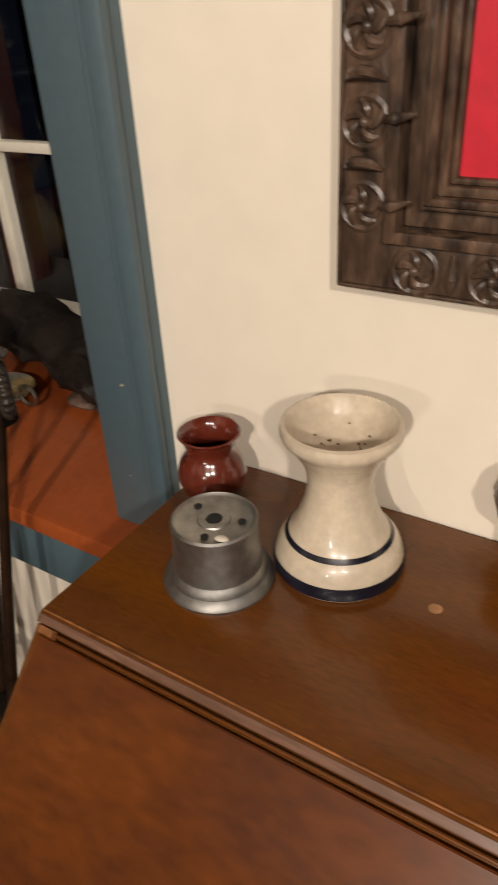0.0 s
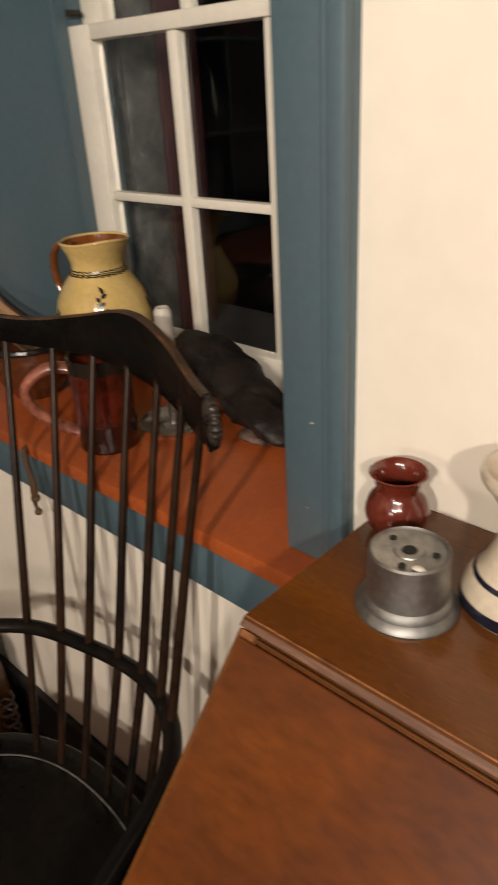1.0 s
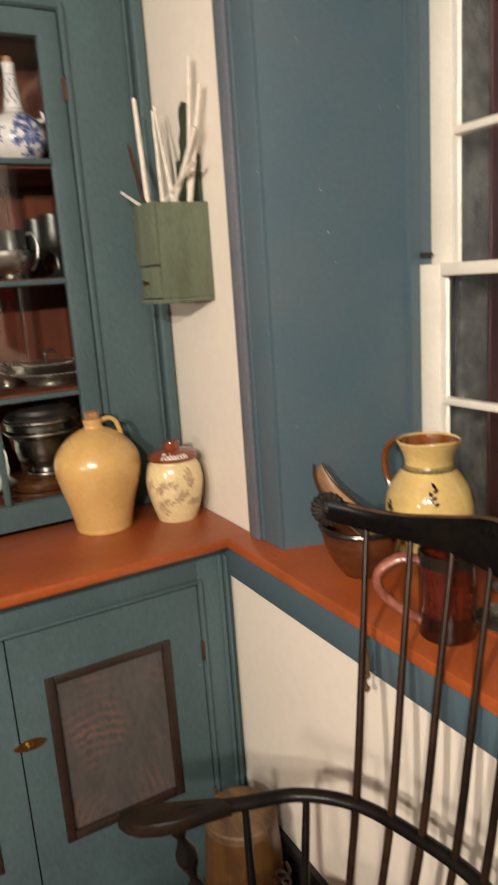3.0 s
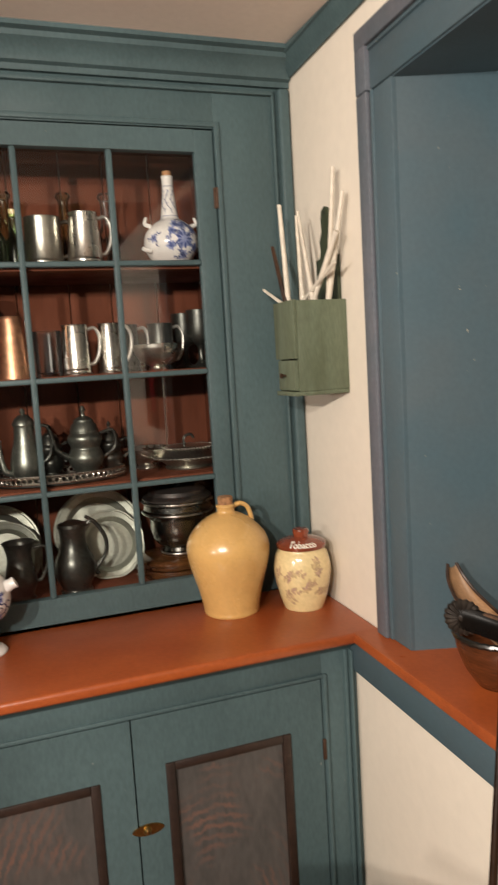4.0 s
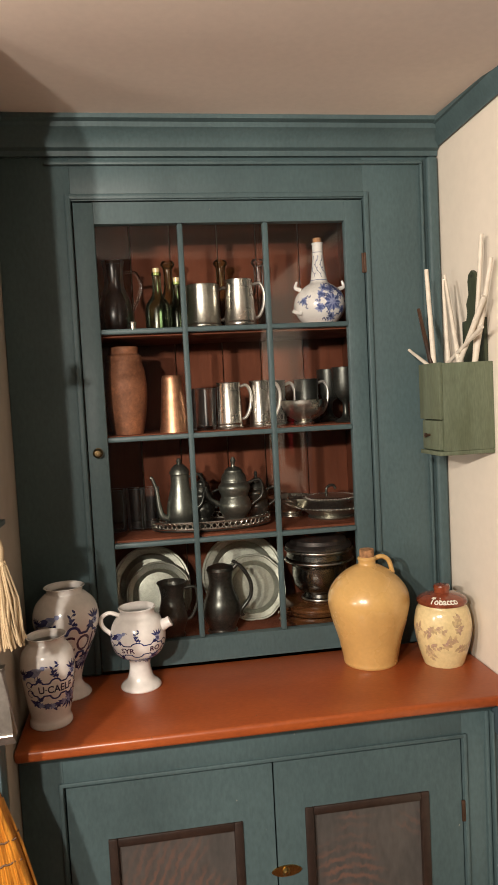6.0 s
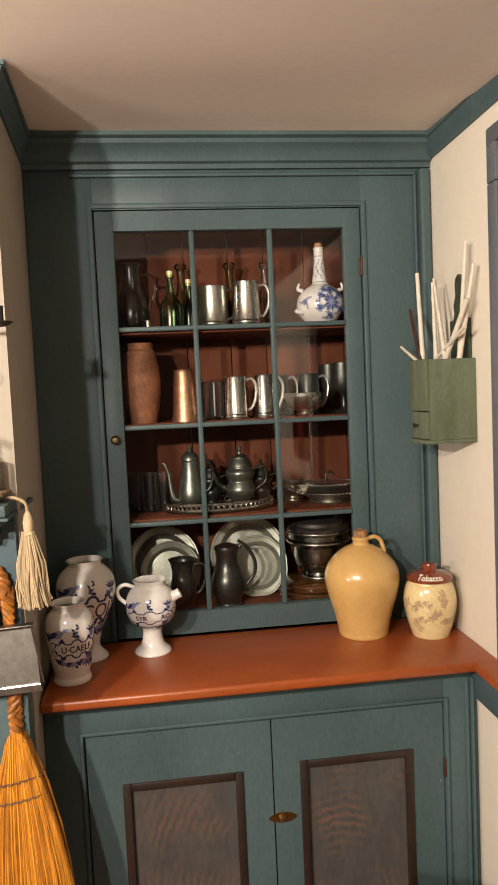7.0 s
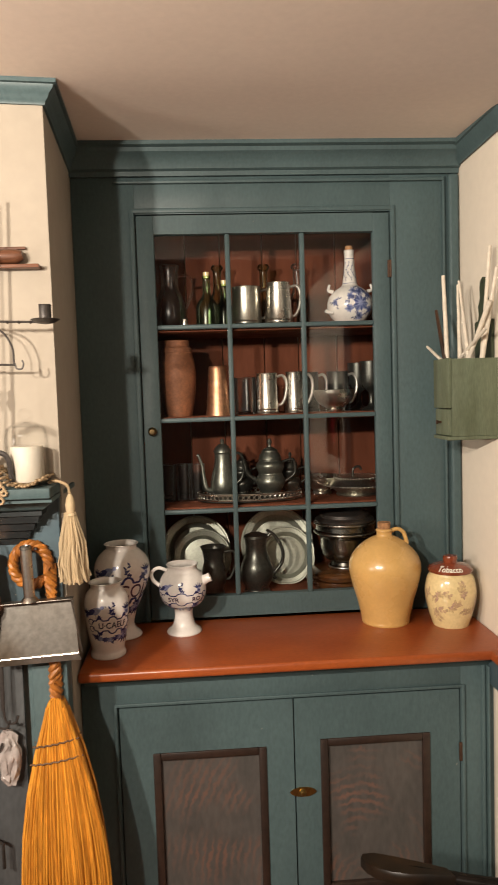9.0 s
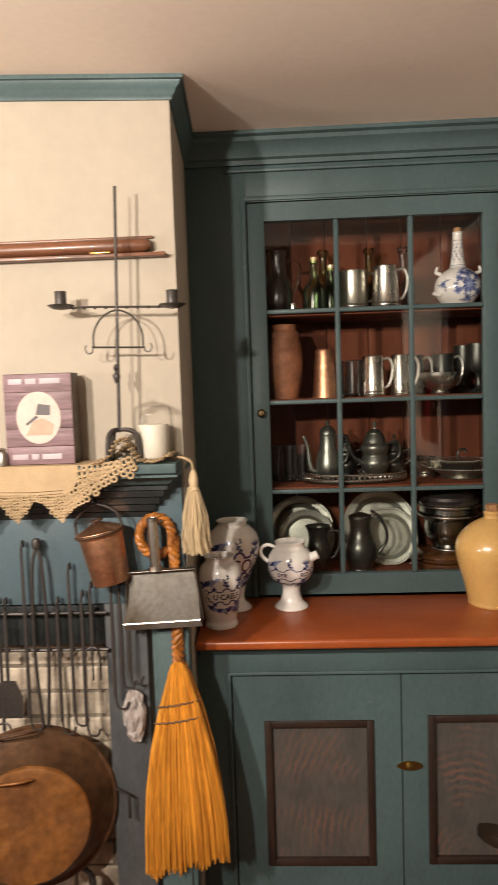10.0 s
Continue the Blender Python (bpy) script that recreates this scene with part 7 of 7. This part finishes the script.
# big copper pan with a dished lid, standing at the hearth
pan = thing("copper_pan", (0.550, -1.425, 0.37), "big browned copper pan standing on edge", "pan")
# dark copper for the pan's side: the shadow on it is in the colour
M["shaded_copper"] = material("shade_dark_copper", (0.050, 0.026, 0.012), 0.5, 0.4, grain=55, blotch=10, vary=0.35, bump=0.15, second=(0.11, 0.05, 0.02))
turned = Matrix.Translation((-0.005, 0, 0.1975)) @ Euler((0, radians(86), radians(14))).to_matrix().to_4x4()
for nm, mt, lb, pr in (("side", "shaded_copper", "flaring side with a rolled rim, shade put into its colour", [(0.133, 0.068), (0.137, 0.060), (0.150, 0.035), (0.176, 0.004), (0.186, -0.006), (0.193, -0.006), (0.196, -0.010), (0.194, -0.014), (0.184, -0.013), (0.172, -0.002), (0.146, 0.030), (0.128, 0.062)]),
                       ("bottom", "old_copper", "dented browned copper bottom", [(0, 0.074), (0.060, 0.078), (0.118, 0.080), (0.131, 0.078), (0.1345, 0.072), (0.1335, 0.066), (0.126, 0.062), (0, 0.066)])):
    bm = lathe(pr, 64)
    for v in bm.verts:
        v.co.z += 0.004 * noise.noise(v.co * 20) + 0.003 * noise.noise(v.co * 48)
    bm.transform(turned)
    part(nm, bm, mt, pan, lb)
part("handle", handle([(0.062, -0.095, 0.290), (0.082, -0.07, 0.305), (0.086, 0.0, 0.315), (0.066, 0.03, 0.312)], 0.006, 0.6), "old_copper", pan)
part("rim_handle", handle([(0.004, -0.085, 0.372), (0.026, -0.06, 0.386), (0.026, 0.0, 0.398), (0.002, 0.02, 0.392)], 0.006, 0.6), "rust", pan)
part("bracket", tube([(-0.06, 0.186, 0.215), (-0.030, 0.222, 0.215), (-0.030, 0.222, 0.160)], 0.004, 8), "iron", pan)
stool = thing("low_trivet", (0.54, -1.425, 0), "black iron trivet under the copper pan", "trivet")
part("ring", tube([(0.10 * math.cos(2 * math.pi * i / 32), 0.13 * math.sin(2 * math.pi * i / 32), 0.3635) for i in range(32)], 0.0065, 8, closed=True), "iron", stool)
for a in (0, 120, 240):
    part("leg", tube([(0.10 * math.cos(radians(a)), 0.13 * math.sin(radians(a)), 0.362), (0.12 * math.cos(radians(a)), 0.15 * math.sin(radians(a)), 0.0)], 0.008, 8), "iron", stool)

# copper pail
pail = thing("copper_pail", (0.545, -1.236, 1.085), "small copper pail with an iron bail handle", "pail")
shell("body", [(0.037, 0), (0.039, 0.003), (0.046, 0.100), (0.050, 0.104), (0.051, 0.110)], "copper", pail, 0.002, 40)
part("rim", tube([(0.0505 * math.cos(2 * math.pi * i / 40), 0.0505 * math.sin(2 * math.pi * i / 40), 0.108) for i in range(40)], 0.0032, 8, closed=True), "rust", pail)
part("lid", lathe([(0, 0.132), (0.006, 0.131), (0.030, 0.121), (0.050, 0.1125), (0.0505, 0.110), (0, 0.110)], 36), "copper", pail, "low conical copper lid")
part("lid_ring", tube([(0.011 * math.cos(2 * math.pi * i / 18), 0.011 * math.sin(2 * math.pi * i / 18), 0.1345) for i in range(18)], 0.0022, 7, closed=True), "rust", pail)
part("bail", handle([(0, -0.050, 0.108), (0.0, -0.042, 0.145), (0, 0, 0.168), (0, 0.042, 0.145), (0, 0.050, 0.108)], 0.0032), "iron", pail)
part("nail", tube([(-0.058, 0, 0.169), (0.006, 0, 0.174)], 0.0028, 8), "iron", pail)

pail.matrix_basis = pose(0.548, -1.211, 1.110, 11, 0, 0)
pail.scale = (1.08, 1.08, 1.08)

# dustpan
dp = thing("dustpan", (0.532, -1.098, 1.000), "scuffed tin dustpan hung from its tubular handle", "dustpan")
tilt = lambda u, v, w: (w + 0.014 * (1 - v / 0.134), u, v)
part("tray", slab([(-0.090, 0.012), (0.086, 0.012), (0.082, 0.134), (-0.070, 0.134)], 0.002, None, tilt), "tin", dp)
part("front_flange", slab([(-0.088, 0.0), (0.090, 0.0), (0.086, 0.013), (-0.090, 0.013)], 0.002, None, lambda u, v, w: (0.0155 + w, u, v)), "tin", dp)
part("lip", tube([(0.0165, -0.090, 0.014), (0.0165, 0.086, 0.014)], 0.0026, 8), "silver", dp, "bright rolled lip")
for s in (-1, 1):
    part("side", slab([(0, 0.012), (0.016, 0.134), (0, 0.134)], 0.002, None, lambda u, v, w, s=s: (u + 0.008, s * (0.089 - 0.012 * v / 0.134) + 0.003 + w, v)), "tin", dp)
part("back", box(0.0, 0.022, -0.072, 0.084, 0.132, 0.135, 0.001), "tin", dp)
part("socket", lathe([(0.011, 0.134), (0.019, 0.135), (0.017, 0.139), (0.011, 0.146)], 20, at=(0.012, -0.007, 0)), "tin", dp)
part("handle", tube([(0.012, -0.007, 0.134), (0.010, -0.006, 0.248)], [0.0115, 0.0115, 0.0115], 18), "silver", dp)
part("cap", lathe([(0.0112, 0.246), (0.0122, 0.247), (0.0122, 0.253), (0.0080, 0.255), (0.0070, 0.252)], 18, at=(0.010, -0.006, 0)), "tin", dp)
dp.matrix_basis = pose(0.532, -1.098, 1.000, 2.5, 0, 0)

# hearth broom
br = thing("hearth_broom", (0.505, -1.078, 0.375), "golden broomcorn hearth broom with a plaited loop handle", "broom")
rnd = random.Random(21)
bm = bmesh.new()
for k in range(520):
    u = rnd.uniform(-1, 1)
    d = rnd.uniform(-1, 1)
    y0, y1 = u * 0.020, u * 0.099 + 0.004 + rnd.uniform(-0.004, 0.004)
    x0, x1 = d * 0.016, d * 0.020 * (1 - 0.5 * u * u)
    zb = rnd.uniform(-0.010, 0.016) + 0.026 * (1 + u) + 0.007 * math.sin(11 * u)
    pts = []
    for s in range(6):
        f = s / 5
        w = 1 - (1 - f) ** 2.0
        pts.append((x0 + (x1 - x0) * w, y0 + 0.004 + (y1 - y0 - 0.004) * w + 0.002 * math.sin(5 * f + k), 0.534 - 0.030 * u * u + (zb - 0.534 + 0.030 * u * u) * f))
    tube(pts, [0.0030, 0.0034, 0.0026, 0.0014], 4, bm)
tagged(part("bristles", bm, "broom", br, "golden broomcorn bristles"), kind="stuff")
for z, w in ((0.424, 0.051), (0.384, 0.058)):
    for sx in (1, -1):
        pts = [(sx * (0.021 - 0.010 * (i / 20 - 0.5) ** 2 * 4) , -w + 2 * w * i / 20, z + 0.017 * i / 20 + 0.0016 * math.sin(2.2 * i)) for i in range(21)]
        part("stitching", tube(pts, 0.0021, 6), "twine", br, "dark twine stitching")
bm = bmesh.new()
for ph in range(3):
    tube([(0.008 * math.sin(k * 0.75 + ph * 2.09), 0.004 + 0.0075 * math.sin(1.5 * k * 0.75 + ph * 2.09), 0.505 + 0.0075 * k) for k in range(44)], 0.0075, 8, bm)
part("plaited_neck", bm, "braid", br, "plaited golden neck")
bm = bmesh.new()
for ph in range(3):
    pts = []
    for k in range(46):
        a = -0.15 + 5.6 * k / 45
        cy, cz, rr = -0.036, 0.829, 0.038
        w = k * 0.75 + ph * 2.09
        pts.append((0.007 * math.sin(w), cy + (rr + 0.006 * math.cos(w)) * math.cos(a), cz + (rr + 0.006 * math.cos(w)) * 1.15 * math.sin(a)))
    tube(pts, 0.0062, 8, bm)
part("plaited_loop", bm, "braid", br, "plaited hanging loop")
solo("nail", tube([(BREAST + 0.012, -1.098, 1.238), (0.528, -1.098, 1.243)], 0.003, 8), "iron", (0, 0, 0), "iron nail in the mantel frieze", "nail")

bag = thing("plastic_bag", (0.508, -1.183, 0.712), "small crumpled clear plastic bag with pink paper", "bag")
bm = bmesh.new()
bmesh.ops.create_icosphere(bm, subdivisions=4, radius=1)
for v in bm.verts:
    q = v.co.copy()
    v.co = Vector((q.x * 0.012, q.y * 0.025, 0.064 + q.z * 0.064)) + 0.008 * noise.noise_vector(q * 3.1)
M["film"] = material("cloudy_plastic_film", (0.36, 0.33, 0.31), 0.15, grain=50, blotch=16, vary=0.3, bump=0.6, second=(0.30, 0.23, 0.21), coat=0.5)
part("pouch", bm, "film", bag)

# ---- on the mantel ----
st = thing("iron_candle_stand", (0.556, -1.176, MZ), "slender black iron candle stand with two cups", "candle stand")
part("pole", tube([(0, 0, 0.070), (0.0, 0.007, 0.34), (0, 0.015, 0.602)], [0.0042, 0.0036, 0.0034], 10), "iron", st)
for a in (90, 210, 330):
    c, s = math.cos(radians(a)), math.sin(radians(a))
    c *= 0.6
    part("foot", tube(smooth_line([(0, 0, 0.076), (0.024 * c, 0.024 * s, 0.074), (0.040 * c, 0.040 * s, 0.058), (0.046 * c, 0.046 * s, 0.004)], 5), [0.0040, 0.0055, 0.006, 0.006], 8), "iron", st)
part("knop", lathe([(0.004, 0.178), (0.008, 0.190), (0.0085, 0.196), (0.004, 0.204), (0.007, 0.212), (0.004, 0.220)], 16), "iron", st)
arm = part("cross_arm", tube(smooth_line([(0, -0.118, 0.346), (0, -0.06, 0.347), (0, 0.008, 0.345), (0, 0.07, 0.343), (0, 0.130, 0.341)], 5), 0.0024, 8), "iron", st)
for k in range(9):
    y = -0.088 + 0.0235 * k
    part("bead", lathe([(0.0022, -0.003), (0.0038, 0), (0.0022, 0.003)], 8), "iron", arm).matrix_basis = pose(0, y, 0.3455 - 0.02 * (y + 0.09) , 90, 0, 0)
for y, z in ((-0.116, 0.344), (0.130, 0.338)):
    part("drip_pan", lathe([(0, -0.002), (0.018, 0.001), (0.030, 0.008), (0.029, 0.009), (0.017, 0.004), (0, 0.002)], 28, at=(0, y, z)), "iron", arm)
    part("cup", lathe(inner([(0.012, 0.002), (0.0125, 0.006), (0.0125, 0.036), (0.0135, 0.038)], 0.0015), 24, at=(0, y, z)), "iron", arm)
part("yoke", tube(smooth_line([(0, -0.048, 0.258), (0, -0.046, 0.292), (0, -0.026, 0.324), (0, 0.008, 0.338), (0, 0.042, 0.322), (0, 0.060, 0.290), (0, 0.062, 0.256)], 5), 0.0022, 8), "iron", st)
part("yoke_bar", tube([(0, -0.052, 0.259), (0, 0.064, 0.255)], 0.0022, 8), "iron", st)
for y, s in ((-0.056, -1), (0.070, 1)):
    part("hook", tube(smooth_line([(0, y - s * 0.006, 0.258), (0, y - s * 0.004, 0.248), (0, y + s * 0.006, 0.246), (0, y + s * 0.011, 0.256), (0, y + s * 0.008, 0.264)], 4), 0.0018, 6), "iron", st)

M["cloche_glass"] = thin_glass("clear_cloche_glass", (0.992, 0.992, 0.99), 0.10, 0.16, 0.30)
cl = thing("glass_cloche", (0.522, -1.106, MZ + 0.003), "clear glass cloche over a white pillar candle", "cloche")
part("dome", lathe([(0.0480, 0.006), (0.0480, 0.010), (0.0470, 0.101), (0.0455, 0.112), (0.0420, 0.1205), (0.022, 0.1310), (0.006, 0.1345), (0, 0.135), (0, 0.132), (0.021, 0.128), (0.0395, 0.1185), (0.0430, 0.110), (0.0440, 0.100), (0.0450, 0.010), (0.0450, 0.006), (0.0480, 0.006)], 44), "cloche_glass", cl)
part("ring_knob", tube([(0, 0.013 * math.cos(2 * math.pi * i / 20), 0.1455 + 0.012 * math.sin(2 * math.pi * i / 20)) for i in range(20)], 0.0036, 8, closed=True), "cloche_glass", cl)
part("base", lathe([(0, 0), (0.052, 0), (0.054, 0.003), (0.052, 0.0058), (0, 0.0058)], 40), "cloche_glass", cl)
solo("pillar_candle", lathe([(0, 0), (0.0325, 0), (0.034, 0.002), (0.034, 0.072), (0.032, 0.075), (0.010, 0.073), (0, 0.072)], 36), "candle", (0.522, -1.106, MZ + 0.0092), "white pillar candle under the glass cloche", "candle")

sg = thing("printed_sign", (0.556, -1.355, MZ + 0.0030), "mauve boxed sign with an oval print and lettering bars", "sign")
part("box", box(-0.055, 0.0, -0.077, 0.077, 0.0, 0.203, 0.002), "dark_wood", sg)
for k in range(5):
    part("board", box(0.0002, 0.0022, -0.0765, 0.0765, 0.001 + 0.0404 * k, 0.0404 * (k + 1), 0.0008), "mauve", sg)
part("oval", slab([(0.050 * math.cos(a), 0.105 + 0.058 * math.sin(a)) for a in [2 * math.pi * i / 40 for i in range(40)]], 0.001, None, lambda u, v, w: (0.0024 + w, u, v)), "print_pale", sg, "pale oval print")
part("bonnet", slab([(-0.006, 0.112), (0.026, 0.110), (0.028, 0.132), (0.000, 0.136)], 0.0006, None, lambda u, v, w: (0.0036 + w, u, v)), "print_grey", sg, "grey shape in the oval")
part("brim", slab([(-0.030, 0.092), (-0.006, 0.110), (0.000, 0.106), (-0.026, 0.088)], 0.0006, None, lambda u, v, w: (0.0036 + w, u, v)), "print_grey", sg, "grey stroke in the oval")
M["print_warm"] = material("warm_beige_print", (0.42, 0.28, 0.20), 0.6, bump=0)
part("skirt", slab([(-0.030, 0.066), (0.030, 0.066), (0.034, 0.090), (0.010, 0.104), (-0.012, 0.098)], 0.0006, None, lambda u, v, w: (0.0030 + w, u, v)), "print_warm", sg, "beige shape in the oval")
M["script"] = material("pale_mauve_script", (0.44, 0.37, 0.40), 0.6, bump=0)
for z, ws in ((0.180, (0.030, 0.024, 0.046)), (0.012, (0.036, 0.016, 0.044))):
    y = -0.064
    for w in ws:
        part("lettering_bar", box(0.0022, 0.0030, y, y + w, z, z + 0.012, 0.0003), "script", sg)
        y += w + 0.008
solo("tin_shaker", lathe([(0, 0), (0.012, 0), (0.0125, 0.002), (0.0115, 0.030), (0.008, 0.036), (0.010, 0.040), (0, 0.044)], 24), "tin", (0.565, -1.440, MZ), "tiny tin shaker before the sign", "shaker")

# long stocked piece on its wall strip
gun = thing("wall_strip", (BREAST, -1.45, 1.846), "narrow wooden wall strip holding a long walnut stock", "wall strip")
part("ledge", box(0.001, 0.030, -0.55, 0.384, -0.004, 0.004, 0.001), "oiled_wood", gun)
part("top_lath", box(0.001, 0.010, -0.55, 0.354, 0.038, 0.044, 0.001), "oiled_wood", gun)
part("stock", tube([(0.018, -0.55, 0.021), (0.018, 0.18, 0.021), (0.018, 0.336, 0.021), (0.018, 0.350, 0.024)], [0.0165, 0.0165, 0.0160, 0.010], 20), "oiled_wood", gun, "polished round walnut stock")
part("brass_plate", box(0.020, 0.0325, 0.215, 0.262, 0.0042, 0.0085, 0.001), "brass", gun, "thin worn brass plate")

# lace runner with its tassel
run = thing("lace_runner", (0.53, -1.5, MZ + 0.0012), "ecru linen mantel runner with a crocheted lace edge", "runner")
part("cloth", box(-0.050, 0.0575, -1.2, 0.300, 0.0, 0.0016), "linen", run)
fx = 0.0575
hem = [(-1.2, 0.001), (0.236, 0.001), (0.236, -0.030), (0.222, -0.052), (0.198, -0.066), (-1.2, -0.070)]
part("drop", slab(hem, 0.0016, None, lambda u, v, w: (fx + 0.0004 + w, u, v)), "linen", run, "hanging linen front")
bm = bmesh.new()


def net(pa, pb, rows_n, depth_f, step=0.0085):
    """Rows of small crochet rings along a slanting edge."""
    a, b = Vector(pa), Vector(pb)
    n = max(2, int((b - a).length / step))
    t = (b - a).normalized()
    nrm = Vector((t.y, -t.x)) if t.x > 0 else Vector((-t.y, t.x))
    for i in range(n + 1):
        f = i / n
        for r in range(int(rows_n * depth_f(f) + 0.5)):
            if (i * 7 + r * 3) % 11 == 0:
                continue
            c = a + (b - a) * f + nrm * (r + 0.4) * step * 0.92 + Vector((0.0012 * math.sin(3.1 * i + r), 0.0012 * math.sin(2.3 * r + i)))
            rr = 0.56 * step * (1 + 0.12 * math.sin(5.1 * i + 2.3 * r))
            ring = [(fx + 0.0022 + 0.0007 * math.sin(2 * i + q), c.x + rr * math.cos(q), c.y + rr * math.sin(q)) for q in [2 * math.pi * k / 7 for k in range(7)]]
            tube(ring, 0.25 * step, 5, bm, closed=True)


for k in range(8):
    y = 0.145 - 0.099 * k
    net((y, -0.066), (y + 0.096, -0.064), 9.6, lambda f: max(0.2, 1 - abs(2 * f - 1) ** 0.9), 0.0072)
net((0.200, -0.066), (0.246, -0.040), 4.2, lambda f: 1.0, 0.0100)
net((0.236, -0.040), (0.348, 0.014), 3.6, lambda f: 0.8 + 0.2 * abs(math.sin(9 * f)), 0.0115)
net((0.238, -0.003), (0.335, 0.008), 4.2, lambda f: 1 - f, 0.0115)
for v in (-0.055, -0.062):
    part("drawn_thread", tube([(fx + 0.0026, -1.2 + 0.07 * i, v + 0.0012 * math.sin(1.9 * i)) for i in range(20)] + [(fx + 0.0026, 0.200, v + 0.002)], 0.0007, 5), "twine", run, "brown drawn thread in the linen")
tagged(part("lace_edge", bm, "linen", run, "crocheted ecru lace points"), kind="stuff")
bm = bmesh.new()
for i in range(26):
    for r in range(4):
        c = (-0.046 + 0.0335 * r + 0.006 * math.sin(i), 0.270 + 0.0068 * i, 0.002 + 0.003 * abs(math.sin(1.3 * i + r)) + (0.050 if r > 1 else 0.030) * math.exp(-((0.0068 * i - 0.062) / 0.026) ** 2) + 0.012 * math.exp(-((0.0068 * i - 0.165) / 0.016) ** 2))
        ring = [(c[0] + 0.010 * math.cos(q), min(c[1], 0.436) + 0.0035 * math.sin(q), c[2] + 0.001) for q in [2 * math.pi * k / 7 for k in range(7)]]
        tube(ring, 0.0024, 5, bm, closed=True)
tagged(part("lace_end", bm, "linen", run, "crocheted end lying along the shelf"), kind="stuff")
ts = thing("tassel", (0.535, -1.018, 1.170), "long ivory yarn tassel hanging from the runner", "tassel")
bm = bmesh.new()
rnd = random.Random(2)
for k in range(210):
    a, d = rnd.uniform(0, 6.3), rnd.uniform(0.2, 1)
    top_y, low_y = 0.013 * d * math.cos(a), 0.036 * d * math.cos(a)
    top_x, low_x = 0.010 * d * math.sin(a), 0.024 * d * math.sin(a)
    tube([(top_x, top_y - 0.002, 0.150), (top_x + (low_x - top_x) * 0.5 + 0.001 * math.sin(k), top_y + (low_y - top_y) * 0.75 + 0.005 * math.sin(1.7 * k), 0.085), (low_x, low_y + 0.003 * math.sin(2.9 * k), 0.040), (low_x * 1.05, low_y + 0.006 * math.sin(3.7 * k) + 0.004, rnd.uniform(-0.004, 0.012))], 0.0019, 4, bm)
tagged(part("fringe", bm, "ivory_yarn", ts), kind="stuff")
part("head", lathe([(0.004, 0.190), (0.009, 0.182), (0.0125, 0.168), (0.0115, 0.156), (0.0105, 0.150), (0.014, 0.144)], 20), "ivory_yarn", ts)
ts.scale = (0.82, 0.84, 1.0)
part("cord", tube(smooth_line([(-0.02, -0.055, 0.214), (-0.01, -0.040, 0.217), (-0.004, -0.024, 0.216), (0.0, -0.004, 0.206), (0, 0, 0.184)], 5), 0.0035, 8), "linen", ts)

# ---- floor bricks in the part that is seen ----
bmq = box(-0.1, 0.1, -0.0475, 0.0475, -0.03, 0.0, 0.003, 1)
floor_me = finish("brick", bmq, "brick")
fl = bpy.data.objects["floor"]
for r in range(12):
    for c in range(6):
        b = new("brick", floor_me)
        b.parent = fl
        b.matrix_basis = pose(0.43 + 0.206 * c + (0.103 if r % 2 else 0), -0.055 - 0.101 * r, 0.0008 * math.sin(5 * r + 2 * c), 0, 0, 0)

# the rest of the brick floor, in one piece
verts, faces = [], []
for r in range(64):
    for c in range(32):
        x = 0.43 + 0.206 * c + (0.103 if r % 2 else 0)
        y = -0.055 - 0.101 * r
        if r < 12 and c < 6 or x > 6.55 or y < -6.6:
            continue
        z = 0.0008 * math.sin(5 * r + 2 * c)
        i = len(verts)
        for dz, k in ((-0.02, 1.0), (-0.003, 1.0), (z, 0.965)):
            verts += [(x - 0.1 * k, y - 0.0475 * k, dz), (x + 0.1 * k, y - 0.0475 * k, dz), (x + 0.1 * k, y + 0.0475 * k, dz), (x - 0.1 * k, y + 0.0475 * k, dz)]
        for b in (0, 4):
            faces += [(i + b + j, i + b + (j + 1) % 4, i + b + 4 + (j + 1) % 4, i + b + 4 + j) for j in range(4)]
        faces.append((i + 8, i + 9, i + 10, i + 11))
me = bpy.data.meshes.new("brick_field")
me.from_pydata(verts, [], faces)
me.materials.append(M["brick_field"])
field = new("brick_field", me)
field.parent = fl
tagged(field, kind="stuff")
